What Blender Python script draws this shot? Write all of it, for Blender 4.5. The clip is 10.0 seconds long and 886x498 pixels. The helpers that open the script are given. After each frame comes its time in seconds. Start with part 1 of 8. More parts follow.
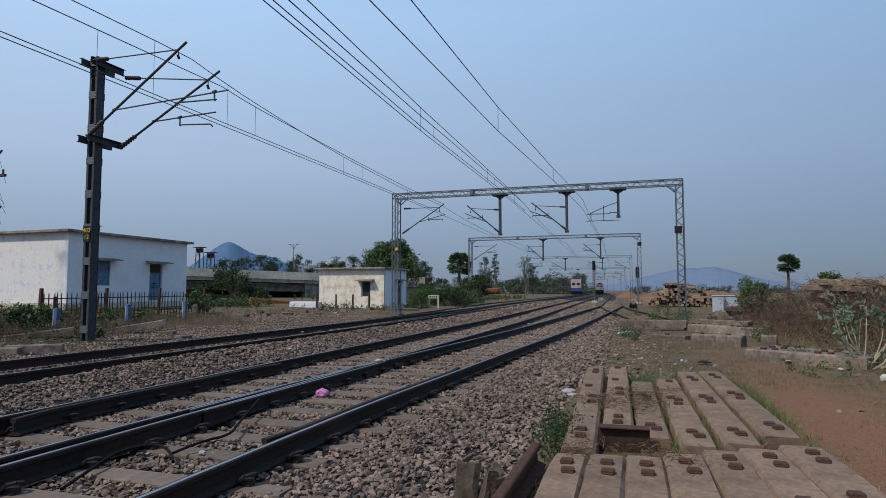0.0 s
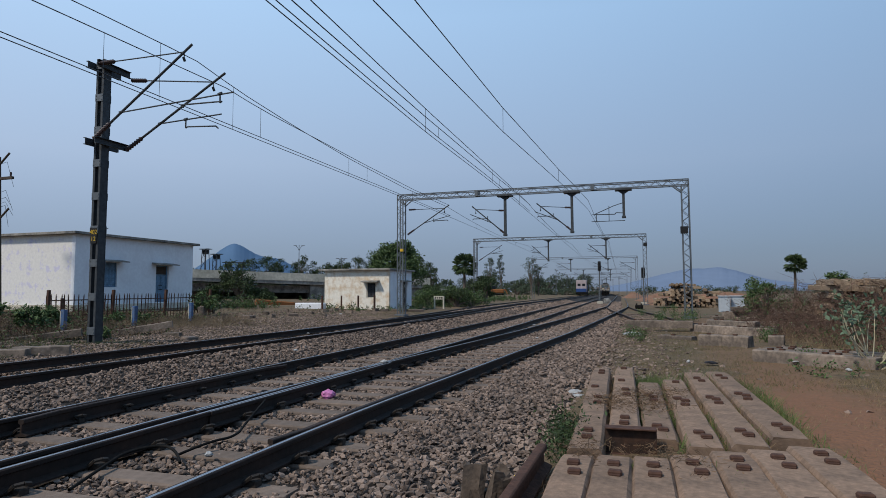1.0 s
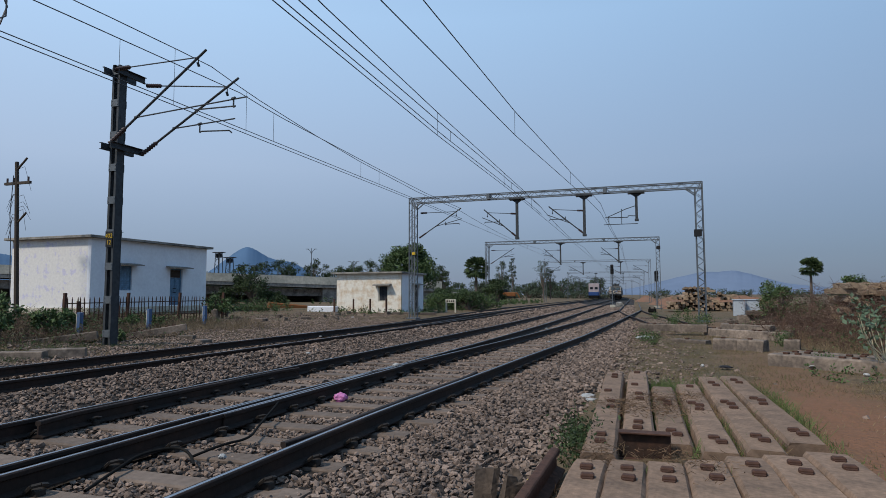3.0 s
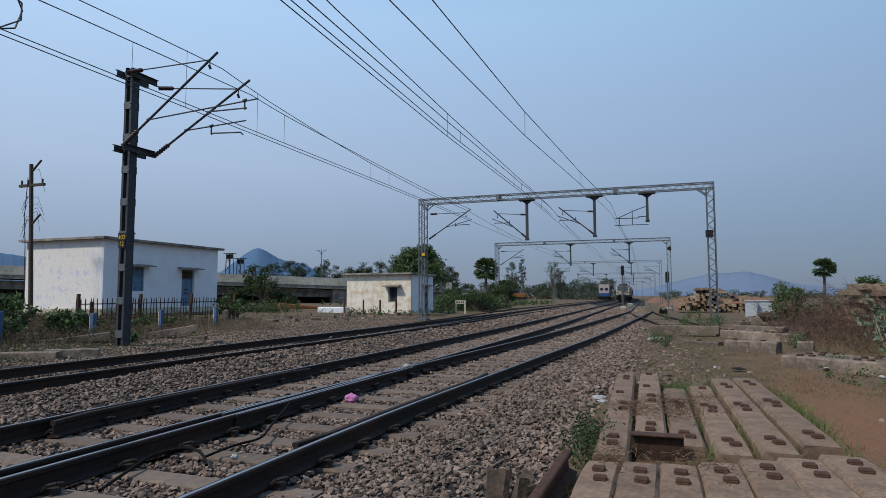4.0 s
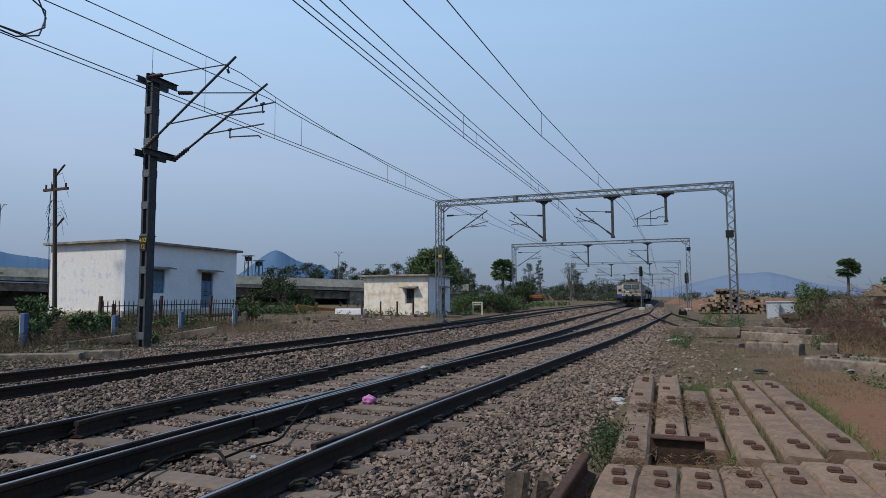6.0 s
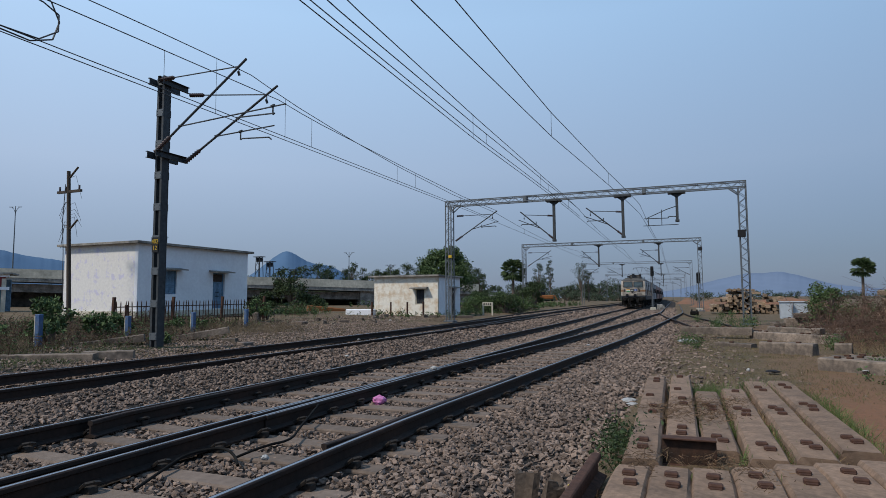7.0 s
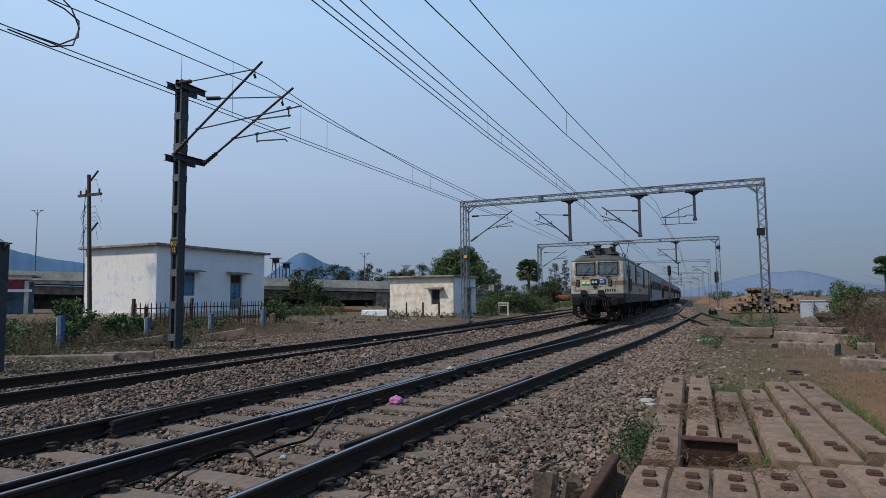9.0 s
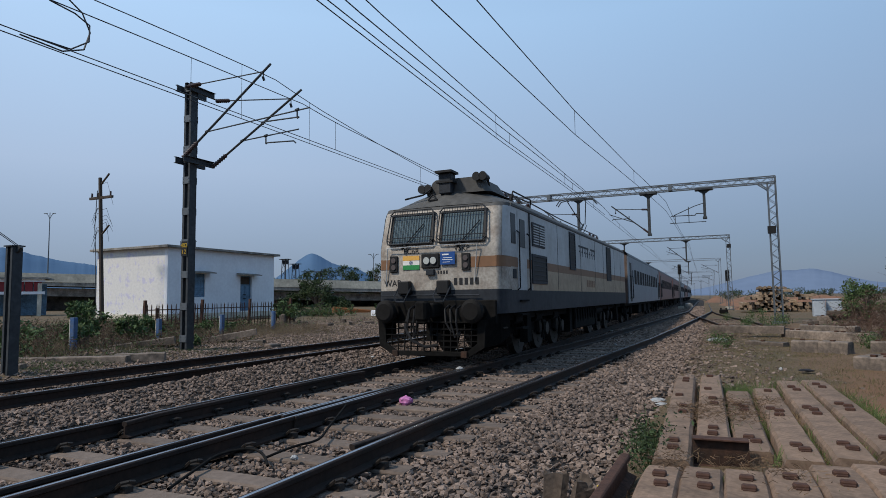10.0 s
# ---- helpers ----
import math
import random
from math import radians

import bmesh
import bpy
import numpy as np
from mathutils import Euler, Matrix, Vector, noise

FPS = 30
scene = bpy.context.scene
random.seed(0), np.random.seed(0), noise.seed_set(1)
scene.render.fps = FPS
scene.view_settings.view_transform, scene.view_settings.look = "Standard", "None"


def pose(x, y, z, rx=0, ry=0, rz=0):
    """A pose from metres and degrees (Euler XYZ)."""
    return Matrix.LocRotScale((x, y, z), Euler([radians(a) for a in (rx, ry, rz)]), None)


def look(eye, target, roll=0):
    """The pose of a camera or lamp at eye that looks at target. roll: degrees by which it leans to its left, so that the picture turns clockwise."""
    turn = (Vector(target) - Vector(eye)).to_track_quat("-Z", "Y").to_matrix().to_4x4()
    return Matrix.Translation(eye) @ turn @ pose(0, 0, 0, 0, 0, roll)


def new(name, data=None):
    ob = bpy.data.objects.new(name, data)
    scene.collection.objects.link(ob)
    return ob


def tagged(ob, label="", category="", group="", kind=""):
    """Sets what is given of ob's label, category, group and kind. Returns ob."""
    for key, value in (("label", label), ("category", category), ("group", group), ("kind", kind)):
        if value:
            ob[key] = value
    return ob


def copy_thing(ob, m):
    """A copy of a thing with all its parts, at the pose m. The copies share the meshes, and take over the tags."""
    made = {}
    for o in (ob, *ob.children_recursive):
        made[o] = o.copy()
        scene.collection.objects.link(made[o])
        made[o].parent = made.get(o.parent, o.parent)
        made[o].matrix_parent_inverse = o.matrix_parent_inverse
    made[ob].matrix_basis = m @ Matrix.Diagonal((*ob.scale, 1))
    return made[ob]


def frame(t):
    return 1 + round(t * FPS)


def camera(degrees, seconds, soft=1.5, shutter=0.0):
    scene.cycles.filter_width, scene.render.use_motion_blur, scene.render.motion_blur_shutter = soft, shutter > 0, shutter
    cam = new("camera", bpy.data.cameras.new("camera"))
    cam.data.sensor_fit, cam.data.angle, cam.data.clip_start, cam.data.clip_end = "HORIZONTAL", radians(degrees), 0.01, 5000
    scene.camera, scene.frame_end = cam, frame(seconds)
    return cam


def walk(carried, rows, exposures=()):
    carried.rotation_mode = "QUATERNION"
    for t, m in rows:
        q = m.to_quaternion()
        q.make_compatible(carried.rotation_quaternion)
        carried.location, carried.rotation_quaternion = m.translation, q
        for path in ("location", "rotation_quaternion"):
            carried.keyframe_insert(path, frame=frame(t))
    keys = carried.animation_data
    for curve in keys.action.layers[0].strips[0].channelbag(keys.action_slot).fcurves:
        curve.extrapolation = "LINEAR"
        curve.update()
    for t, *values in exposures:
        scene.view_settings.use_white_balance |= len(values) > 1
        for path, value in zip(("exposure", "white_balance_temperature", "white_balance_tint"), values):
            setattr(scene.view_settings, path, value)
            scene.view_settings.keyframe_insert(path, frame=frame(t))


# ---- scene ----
cam = camera(72.0, 10.0, soft=0.4)
CAMERA_ROWS = [
    (0, pose(0.000, 0.000, 1.281, 93.914, 0.098, 17.321)),
    (0.5, pose(-0.002, -0.001, 1.280, 93.930, 0.141, 17.577)),
    (1, pose(-0.005, 0.003, 1.279, 94.012, 0.215, 17.806)),
    (1.5, pose(-0.003, 0.005, 1.278, 94.131, 0.191, 17.972)),
    (2, pose(-0.004, 0.000, 1.279, 94.245, 0.218, 18.134)),
    (2.5, pose(-0.003, 0.002, 1.279, 94.290, 0.197, 18.468)),
    (4, pose(-0.021, -0.003, 1.280, 94.423, 0.145, 19.805)),
    (4.5, pose(-0.021, -0.002, 1.279, 94.491, 0.143, 20.180)),
    (5, pose(-0.024, 0.002, 1.280, 94.500, 0.167, 20.570)),
    (5.5, pose(-0.027, 0.002, 1.283, 94.524, 0.206, 20.947)),
    (7, pose(-0.018, -0.004, 1.282, 94.612, 0.342, 22.337)),
    (7.5, pose(-0.022, -0.007, 1.282, 94.589, 0.404, 22.737)),
    (8, pose(-0.027, -0.008, 1.282, 94.550, 0.409, 23.070)),
    (8.5, pose(-0.028, -0.008, 1.281, 94.569, 0.474, 23.383)),
    (9, pose(-0.030, -0.003, 1.281, 94.658, 0.565, 23.779)),
    (9.5, pose(-0.030, -0.005, 1.284, 94.680, 0.667, 24.205)),
    (10, pose(-0.025, -0.012, 1.282, 94.684, 0.844, 24.628)),
]
walk(cam, CAMERA_ROWS)

# World: hazy pre-monsoon daylight, sun high behind the left shoulder.
SUN_TO = Vector((-0.54, -0.70, 1.02)).normalized()
world = bpy.data.worlds.new("sky")
scene.world = world
world.use_nodes = True


def build_world():
    nt = world.node_tree
    nt.nodes.clear()
    out = nt.nodes.new("ShaderNodeOutputWorld")
    bg = nt.nodes.new("ShaderNodeBackground")
    sky = nt.nodes.new("ShaderNodeTexSky")
    sky.sky_type = "NISHITA"
    sky.sun_disc = False
    sky.sun_elevation = math.asin(SUN_TO.z)
    sky.sun_rotation = math.atan2(SUN_TO.x, SUN_TO.y)
    sky.air_density, sky.dust_density, sky.ozone_density = 1.0, 1.0, 2.0
    tc = nt.nodes.new("ShaderNodeTexCoord")
    sep = nt.nodes.new("ShaderNodeSeparateXYZ")
    ramp = nt.nodes.new("ShaderNodeValToRGB")
    cr = ramp.color_ramp
    cr.elements[0].position, cr.elements[0].color = 0.0, (1.7, 2.3, 3.4, 1)
    cr.elements[1].position, cr.elements[1].color = 1.0, (2.4, 4.6, 7.4, 1)
    for pos, col in ((0.06, (2.0, 2.75, 4.0, 1)), (0.2, (3.4, 4.55, 6.3, 1)), (0.42, (4.0, 6.1, 8.8, 1))):
        e = cr.elements.new(pos)
        e.color = col
    side = nt.nodes.new("ShaderNodeMapRange")
    side.inputs[1].default_value, side.inputs[2].default_value = -0.8, 0.45
    tint = nt.nodes.new("ShaderNodeMixRGB")
    tint.inputs[1].default_value, tint.inputs[2].default_value = (1.29, 1.23, 1.20, 1), (0.75, 0.795, 0.845, 1)
    pale = nt.nodes.new("ShaderNodeVectorMath")
    pale.operation = "MULTIPLY"
    mix = nt.nodes.new("ShaderNodeMixRGB")
    mix.inputs[0].default_value = 0.85
    nt.links.new(tc.outputs["Generated"], sep.inputs[0])
    nt.links.new(sep.outputs["Z"], ramp.inputs[0])
    nt.links.new(sky.outputs[0], mix.inputs[1])
    nt.links.new(sep.outputs["X"], side.inputs[0])
    nt.links.new(ramp.outputs[0], pale.inputs[0])
    nt.links.new(side.outputs[0], tint.inputs[0])
    nt.links.new(tint.outputs[0], pale.inputs[1])
    nt.links.new(pale.outputs[0], mix.inputs[2])
    nt.links.new(mix.outputs[0], bg.inputs[0])
    bg.inputs[1].default_value = 0.1
    nt.links.new(bg.outputs[0], out.inputs[0])


build_world()
sun = new("sun", bpy.data.lights.new("sun", "SUN"))
sun.data.energy, sun.data.angle, sun.data.color = 3.15, radians(5), (1.0, 0.91, 0.79)
sun.matrix_basis = look((0, 0, 50), Vector((0, 0, 50)) - SUN_TO)
scene.view_settings.exposure = 0.0


# ---- small tools ----
def srgb(r, g, b):
    return tuple(((c / 255 + 0.055) / 1.055) ** 2.4 if c > 10 else c / 255 / 12.92 for c in (r, g, b)) + (1.0,)


def mat(name, col, rough=0.8, metal=0.0, vary=0.25, grain=30.0, stain=2.0, bump=0.2, bump_scale=60.0, island=0.0, obj=0.0, col2=None, spec=0.3, dist=0.01, edge=(0.38, 0.72)):
    """A worn surface: base colour broken up at two scales, with fine relief."""
    m = bpy.data.materials.new(name)
    m.use_nodes = True
    nt = m.node_tree
    b = nt.nodes["Principled BSDF"]
    N, L = nt.nodes.new, nt.links.new
    tc = N("ShaderNodeTexCoord")
    n1, n2 = N("ShaderNodeTexNoise"), N("ShaderNodeTexNoise")
    n1.inputs["Scale"].default_value, n1.inputs["Detail"].default_value = grain, 6
    n2.inputs["Scale"].default_value, n2.inputs["Detail"].default_value = stain, 5
    n2.inputs["Roughness"].default_value = 0.65
    L(tc.outputs["Object"], n1.inputs["Vector"])
    L(tc.outputs["Object"], n2.inputs["Vector"])
    c1 = N("ShaderNodeMixRGB")
    c1.inputs[1].default_value = tuple(col[:3]) + (1,)
    c1.inputs[2].default_value = tuple((col2 or [c * 0.45 for c in col])[:3]) + (1,)
    r2 = N("ShaderNodeMapRange")
    r2.inputs[1].default_value, r2.inputs[2].default_value = edge
    r2.inputs[4].default_value = 1.0 if col2 else min(1.0, vary * 2)
    L(n2.outputs[0], r2.inputs[0])
    L(r2.outputs[0], c1.inputs[0])
    hsv = N("ShaderNodeHueSaturation")
    L(c1.outputs[0], hsv.inputs["Color"])
    v = N("ShaderNodeMapRange")
    v.inputs[1].default_value, v.inputs[2].default_value = 0.25, 0.75
    v.inputs[3].default_value, v.inputs[4].default_value = 1 - vary, 1 + vary
    L(n1.outputs[0], v.inputs[0])
    value = v.outputs[0]
    for amount, node, sock in ((island, "ShaderNodeNewGeometry", "Random Per Island"), (obj, "ShaderNodeObjectInfo", "Random")):
        if amount:
            g = N(node)
            mr = N("ShaderNodeMapRange")
            mr.inputs[3].default_value, mr.inputs[4].default_value = 1 - amount, 1 + amount
            L(g.outputs[sock], mr.inputs[0])
            mul = N("ShaderNodeMath")
            mul.operation = "MULTIPLY"
            L(value, mul.inputs[0])
            L(mr.outputs[0], mul.inputs[1])
            value = mul.outputs[0]
    L(value, hsv.inputs["Value"])
    L(hsv.outputs[0], b.inputs["Base Color"])
    b.inputs["Roughness"].default_value = rough
    b.inputs["Metallic"].default_value = metal
    b.inputs["Specular IOR Level"].default_value = spec
    if bump:
        bn, n3 = N("ShaderNodeBump"), N("ShaderNodeTexNoise")
        n3.inputs["Scale"].default_value, n3.inputs["Detail"].default_value = bump_scale, 4
        L(tc.outputs["Object"], n3.inputs["Vector"])
        bn.inputs["Strength"].default_value, bn.inputs["Distance"].default_value = bump, dist
        L(n3.outputs[0], bn.inputs["Height"])
        L(bn.outputs[0], b.inputs["Normal"])
    return m


def place(name, verts, faces, m, parent=None, label=""):
    me = bpy.data.meshes.new(name)
    me.from_pydata([tuple(v) for v in verts], [], [tuple(f) for f in faces])
    me.materials.append(m)
    ob = new(name, me)
    if parent is not None:
        ob.parent = parent
    if label:
        ob["label"] = label
    return ob


def part(name, bm, m, parent=None, label="", smooth=False):
    me = bpy.data.meshes.new(name)
    bmesh.ops.recalc_face_normals(bm, faces=bm.faces)
    bm.to_mesh(me)
    bm.free()
    me.materials.append(m)
    if smooth:
        me.shade_smooth()
    ob = new(name, me)
    if parent is not None:
        ob.parent = parent
    if label:
        ob["label"] = label
    return ob


def share(ob, m=None, parent=None):
    """Another object on the same mesh."""
    o = new(ob.name.split(".")[0], ob.data)
    o.parent = parent if parent is not None else ob.parent
    if m is not None:
        o.matrix_basis = m
    if "label" in ob:
        o["label"] = ob["label"]
    return o


def thing(name, x=0, y=0, z=0, rz=0, **tags):
    e = new(name)
    e.matrix_basis = pose(x, y, z, 0, 0, rz)
    return tagged(e, **tags)


def box(bm, x0, x1, y0, y1, z0, z1, bev=0.0, m=None):
    g = bmesh.ops.create_cube(bm, size=1.0)
    vs = g["verts"]
    for v in vs:
        v.co = Vector(((x0 + x1) / 2 + v.co.x * (x1 - x0), (y0 + y1) / 2 + v.co.y * (y1 - y0), (z0 + z1) / 2 + v.co.z * (z1 - z0)))
    if bev:
        es = list({e for v in vs for e in v.link_edges})
        r = bmesh.ops.bevel(bm, geom=es, offset=bev, segments=1, affect="EDGES", profile=0.5)
        vs = list({v for f in r["faces"] for v in f.verts} | {v for v in vs if v.is_valid})
    if m is not None:
        bmesh.ops.transform(bm, matrix=m, verts=[v for v in vs if v.is_valid])
    return bm


def rod(bm, a, b, r, n=6, r2=None):
    """A round bar from a to b."""
    a, b = Vector(a), Vector(b)
    d = b - a
    m = Matrix.Translation((a + b) / 2) @ d.to_track_quat("Z", "Y").to_matrix().to_4x4()
    bmesh.ops.create_cone(bm, cap_ends=True, segments=n, radius1=r, radius2=r if r2 is None else r2, depth=d.length, matrix=m)
    return bm


def bar(bm, a, b, w, h):
    """A square bar from a to b."""
    a, b = Vector(a), Vector(b)
    d = b - a
    m = Matrix.Translation((a + b) / 2) @ d.to_track_quat("Z", "Y").to_matrix().to_4x4() @ Matrix.Diagonal((w, h, d.length, 1))
    bmesh.ops.create_cube(bm, size=1.0, matrix=m)
    return bm


def tube(bm, pts, r, n=6):
    for a, b in zip(pts[:-1], pts[1:]):
        rod(bm, a, b, r, n)
    return bm


def prism(bm, outline, y0, y1, axis="y"):
    """An outline (u, z) pushed along an axis."""
    mk = (lambda u, w, s: (u, s, w)) if axis == "y" else ((lambda u, w, s: (s, u, w)) if axis == "x" else (lambda u, w, s: (u, w, s)))
    a = [bm.verts.new(mk(u, w, y0)) for u, w in outline]
    b = [bm.verts.new(mk(u, w, y1)) for u, w in outline]
    n = len(a)
    for i in range(n):
        bm.faces.new((a[i], a[(i + 1) % n], b[(i + 1) % n], b[i]))
    bm.faces.new(a[::-1])
    bm.faces.new(b)
    return bm


def bow(y):
    """How far the line bends to the left, y metres on."""
    return -0.013 * (math.sqrt((y - 27) ** 2 + 25) + (y - 27)) - (2e-4 * (y - 150) ** 2 if y > 150 else 0)


def lerp(y, table):
    return float(np.interp(y, [a for a, _ in table], [b for _, b in table]))


# ---- materials ----
M_BALLAST = mat("ballast_stone", (0.19, 0.139, 0.111), 0.92, vary=0.3, grain=25, stain=1.1, island=0.5, bump=0.4, bump_scale=90)
# Bed is near black: shade of the gaps between stones is in its colour.
M_SHADEDBED = mat("ballast_bed", (0.032, 0.025, 0.021), 0.95, vary=0.6, grain=22, stain=1.3, bump=1.0, bump_scale=28, dist=0.05)
M_REDEARTH = mat("red_earth", (0.215, 0.102, 0.058), 0.95, vary=0.2, grain=12, stain=0.8, bump=0.4, bump_scale=25, col2=(0.14, 0.085, 0.05), dist=0.02)
M_SLEEPER = mat("concrete_sleeper", (0.150, 0.114, 0.092), 0.9, vary=0.22, grain=14, stain=2.5, bump=0.3, bump_scale=50, obj=0.15)
M_RAIL = mat("rusty_rail", (0.014, 0.010, 0.0085), 0.75, vary=0.4, grain=20, stain=1.5, bump=0.2, bump_scale=60, col2=(0.034, 0.017, 0.011))
M_SHINE = mat("polished_steel", (0.33, 0.345, 0.37), 0.27, 0.95, vary=0.12, grain=40, stain=3, bump=0)
M_CLIP = mat("dark_iron", (0.03, 0.024, 0.02), 0.7, vary=0.4, grain=40, stain=5)
M_GALV = mat("galvanised_steel", (0.115, 0.13, 0.145), 0.55, 0.3, vary=0.2, grain=12, stain=1.5, bump=0.05)
M_DARKSTEEL = mat("weathered_steel", (0.05, 0.056, 0.062), 0.6, 0.2, vary=0.35, grain=9, stain=1.2, bump=0.1)
M_WIRE = mat("copper_wire", (0.07, 0.07, 0.075), 0.5, 0.5, vary=0.1, bump=0)
M_INSUL = mat("brown_porcelain", (0.05, 0.03, 0.028), 0.3, vary=0.1, bump=0)
M_WHITEWALL = mat("whitewash", (0.74, 0.76, 0.795), 0.9, vary=0.06, grain=6, stain=0.9, bump=0.15, bump_scale=20, col2=(0.66, 0.67, 0.71))
M_YELLOWWALL = mat("stained_limewash", (0.70, 0.665, 0.59), 0.9, vary=0.1, grain=5, stain=1.7, bump=0.2, bump_scale=20, col2=(0.46, 0.31, 0.165), edge=(0.46, 0.74))
M_CONC = mat("weathered_concrete", (0.29, 0.275, 0.25), 0.9, vary=0.3, grain=8, stain=1.4, bump=0.3, bump_scale=30, col2=(0.075, 0.07, 0.065))
M_PALECONC = mat("pale_concrete", (0.56, 0.52, 0.43), 0.9, vary=0.2, grain=4, stain=0.4, bump=0.2, bump_scale=20, col2=(0.27, 0.26, 0.22))
M_BLUEDOOR = mat("faded_blue_paint", (0.13, 0.24, 0.36), 0.7, vary=0.25, grain=15, stain=3, col2=(0.07, 0.11, 0.15))
M_RUST = mat("rust", (0.075, 0.036, 0.024), 0.85, vary=0.4, grain=25, stain=4, bump=0.4, bump_scale=70)
M_DRY = mat("dry_straw", (0.19, 0.135, 0.078), 0.9, vary=0.2, island=0.35, bump=0)
M_LEAF = mat("green_leaf", (0.065, 0.105, 0.035), 0.7, vary=0.2, island=0.45, bump=0, grain=5)
M_LEAFDARK = mat("dark_tree_leaf", (0.038, 0.06, 0.022), 0.75, vary=0.2, island=0.5, bump=0, grain=1.0, stain=0.3)
M_BUSHLEAF = mat("pale_milkweed_leaf", (0.085, 0.125, 0.075), 0.65, vary=0.15, island=0.35, bump=0)
M_BARK = mat("grey_bark", (0.13, 0.105, 0.085), 0.9, vary=0.3, grain=20, stain=4, bump=0.4)
M_TWIG = mat("dry_twig", (0.095, 0.056, 0.04), 0.9, vary=0.2, island=0.4, bump=0)
M_BLACK = mat("soot_black", (0.012, 0.012, 0.013), 0.6, vary=0.3, bump=0)
M_UNDER = mat("brake_dust_black", (0.012, 0.0115, 0.011), 0.85, vary=0.4, grain=10, stain=1.5, bump=0.2, spec=0.08)
M_CREAM = mat("dirty_cream_paint", (0.37, 0.335, 0.29), 0.55, vary=0.3, grain=16, stain=2.6, bump=0.15, bump_scale=9, col2=(0.19, 0.15, 0.12), spec=0.4, edge=(0.42, 0.7), dist=0.02)
M_SIDEWHITE = mat("pale_grey_paint", (0.37, 0.385, 0.395), 0.4, vary=0.13, grain=9, stain=1.1, bump=0.06, bump_scale=3, col2=(0.25, 0.245, 0.235), spec=0.5, edge=(0.42, 0.75), dist=0.02)
M_TAN = mat("brown_band_paint", (0.215, 0.115, 0.062), 0.55, vary=0.12, grain=6, stain=1.2, bump=0.03)
M_BUFF = mat("buff_band_paint", (0.37, 0.275, 0.18), 0.5, vary=0.16, grain=8, stain=1.3, bump=0.05, col2=(0.24, 0.165, 0.105), edge=(0.42, 0.75))
M_GREYPAINT = mat("slate_grey_paint", (0.03, 0.034, 0.041), 0.6, vary=0.3, grain=8, stain=1.2, bump=0.05, spec=0.2)
M_ROOF = mat("dusty_roof_paint", (0.085, 0.083, 0.08), 0.7, vary=0.25, grain=6, stain=1.0, bump=0.1)
# Lighter blue base colour imitates the sky reflected in the windscreens.
M_SCREEN = mat("dusty_windscreen_glass", (0.10, 0.14, 0.155), 0.1, vary=0.25, grain=3, stain=2, bump=0, spec=0.6)
M_COACHGLASS = mat("dark_coach_window", (0.008, 0.009, 0.011), 0.6, vary=0.2, bump=0, spec=0.15)
M_GLASS = mat("dark_cab_glass", (0.012, 0.016, 0.02), 0.3, vary=0.05, bump=0, spec=0.12)


# Hill colours carry the blue haze of distance in the base colour.
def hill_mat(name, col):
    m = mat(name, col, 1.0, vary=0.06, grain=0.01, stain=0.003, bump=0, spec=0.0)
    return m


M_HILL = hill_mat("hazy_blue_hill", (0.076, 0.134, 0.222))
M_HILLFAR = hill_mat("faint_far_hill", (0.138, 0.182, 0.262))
M_FARLEAF = mat("dull_tree_leaf", (0.05, 0.07, 0.042), 0.8, vary=0.2, island=0.4, bump=0, grain=0.6, stain=0.2)
M_GRASS = mat("green_grass_blade", (0.085, 0.12, 0.035), 0.7, vary=0.2, island=0.4, bump=0)
M_DRYGREEN = mat("parched_grass_blade", (0.12, 0.10, 0.045), 0.8, vary=0.2, island=0.45, bump=0)
M_ORANGERUST = mat("orange_rust_paint", (0.20, 0.075, 0.022), 0.7, vary=0.25, grain=4, stain=1.0, bump=0.1)


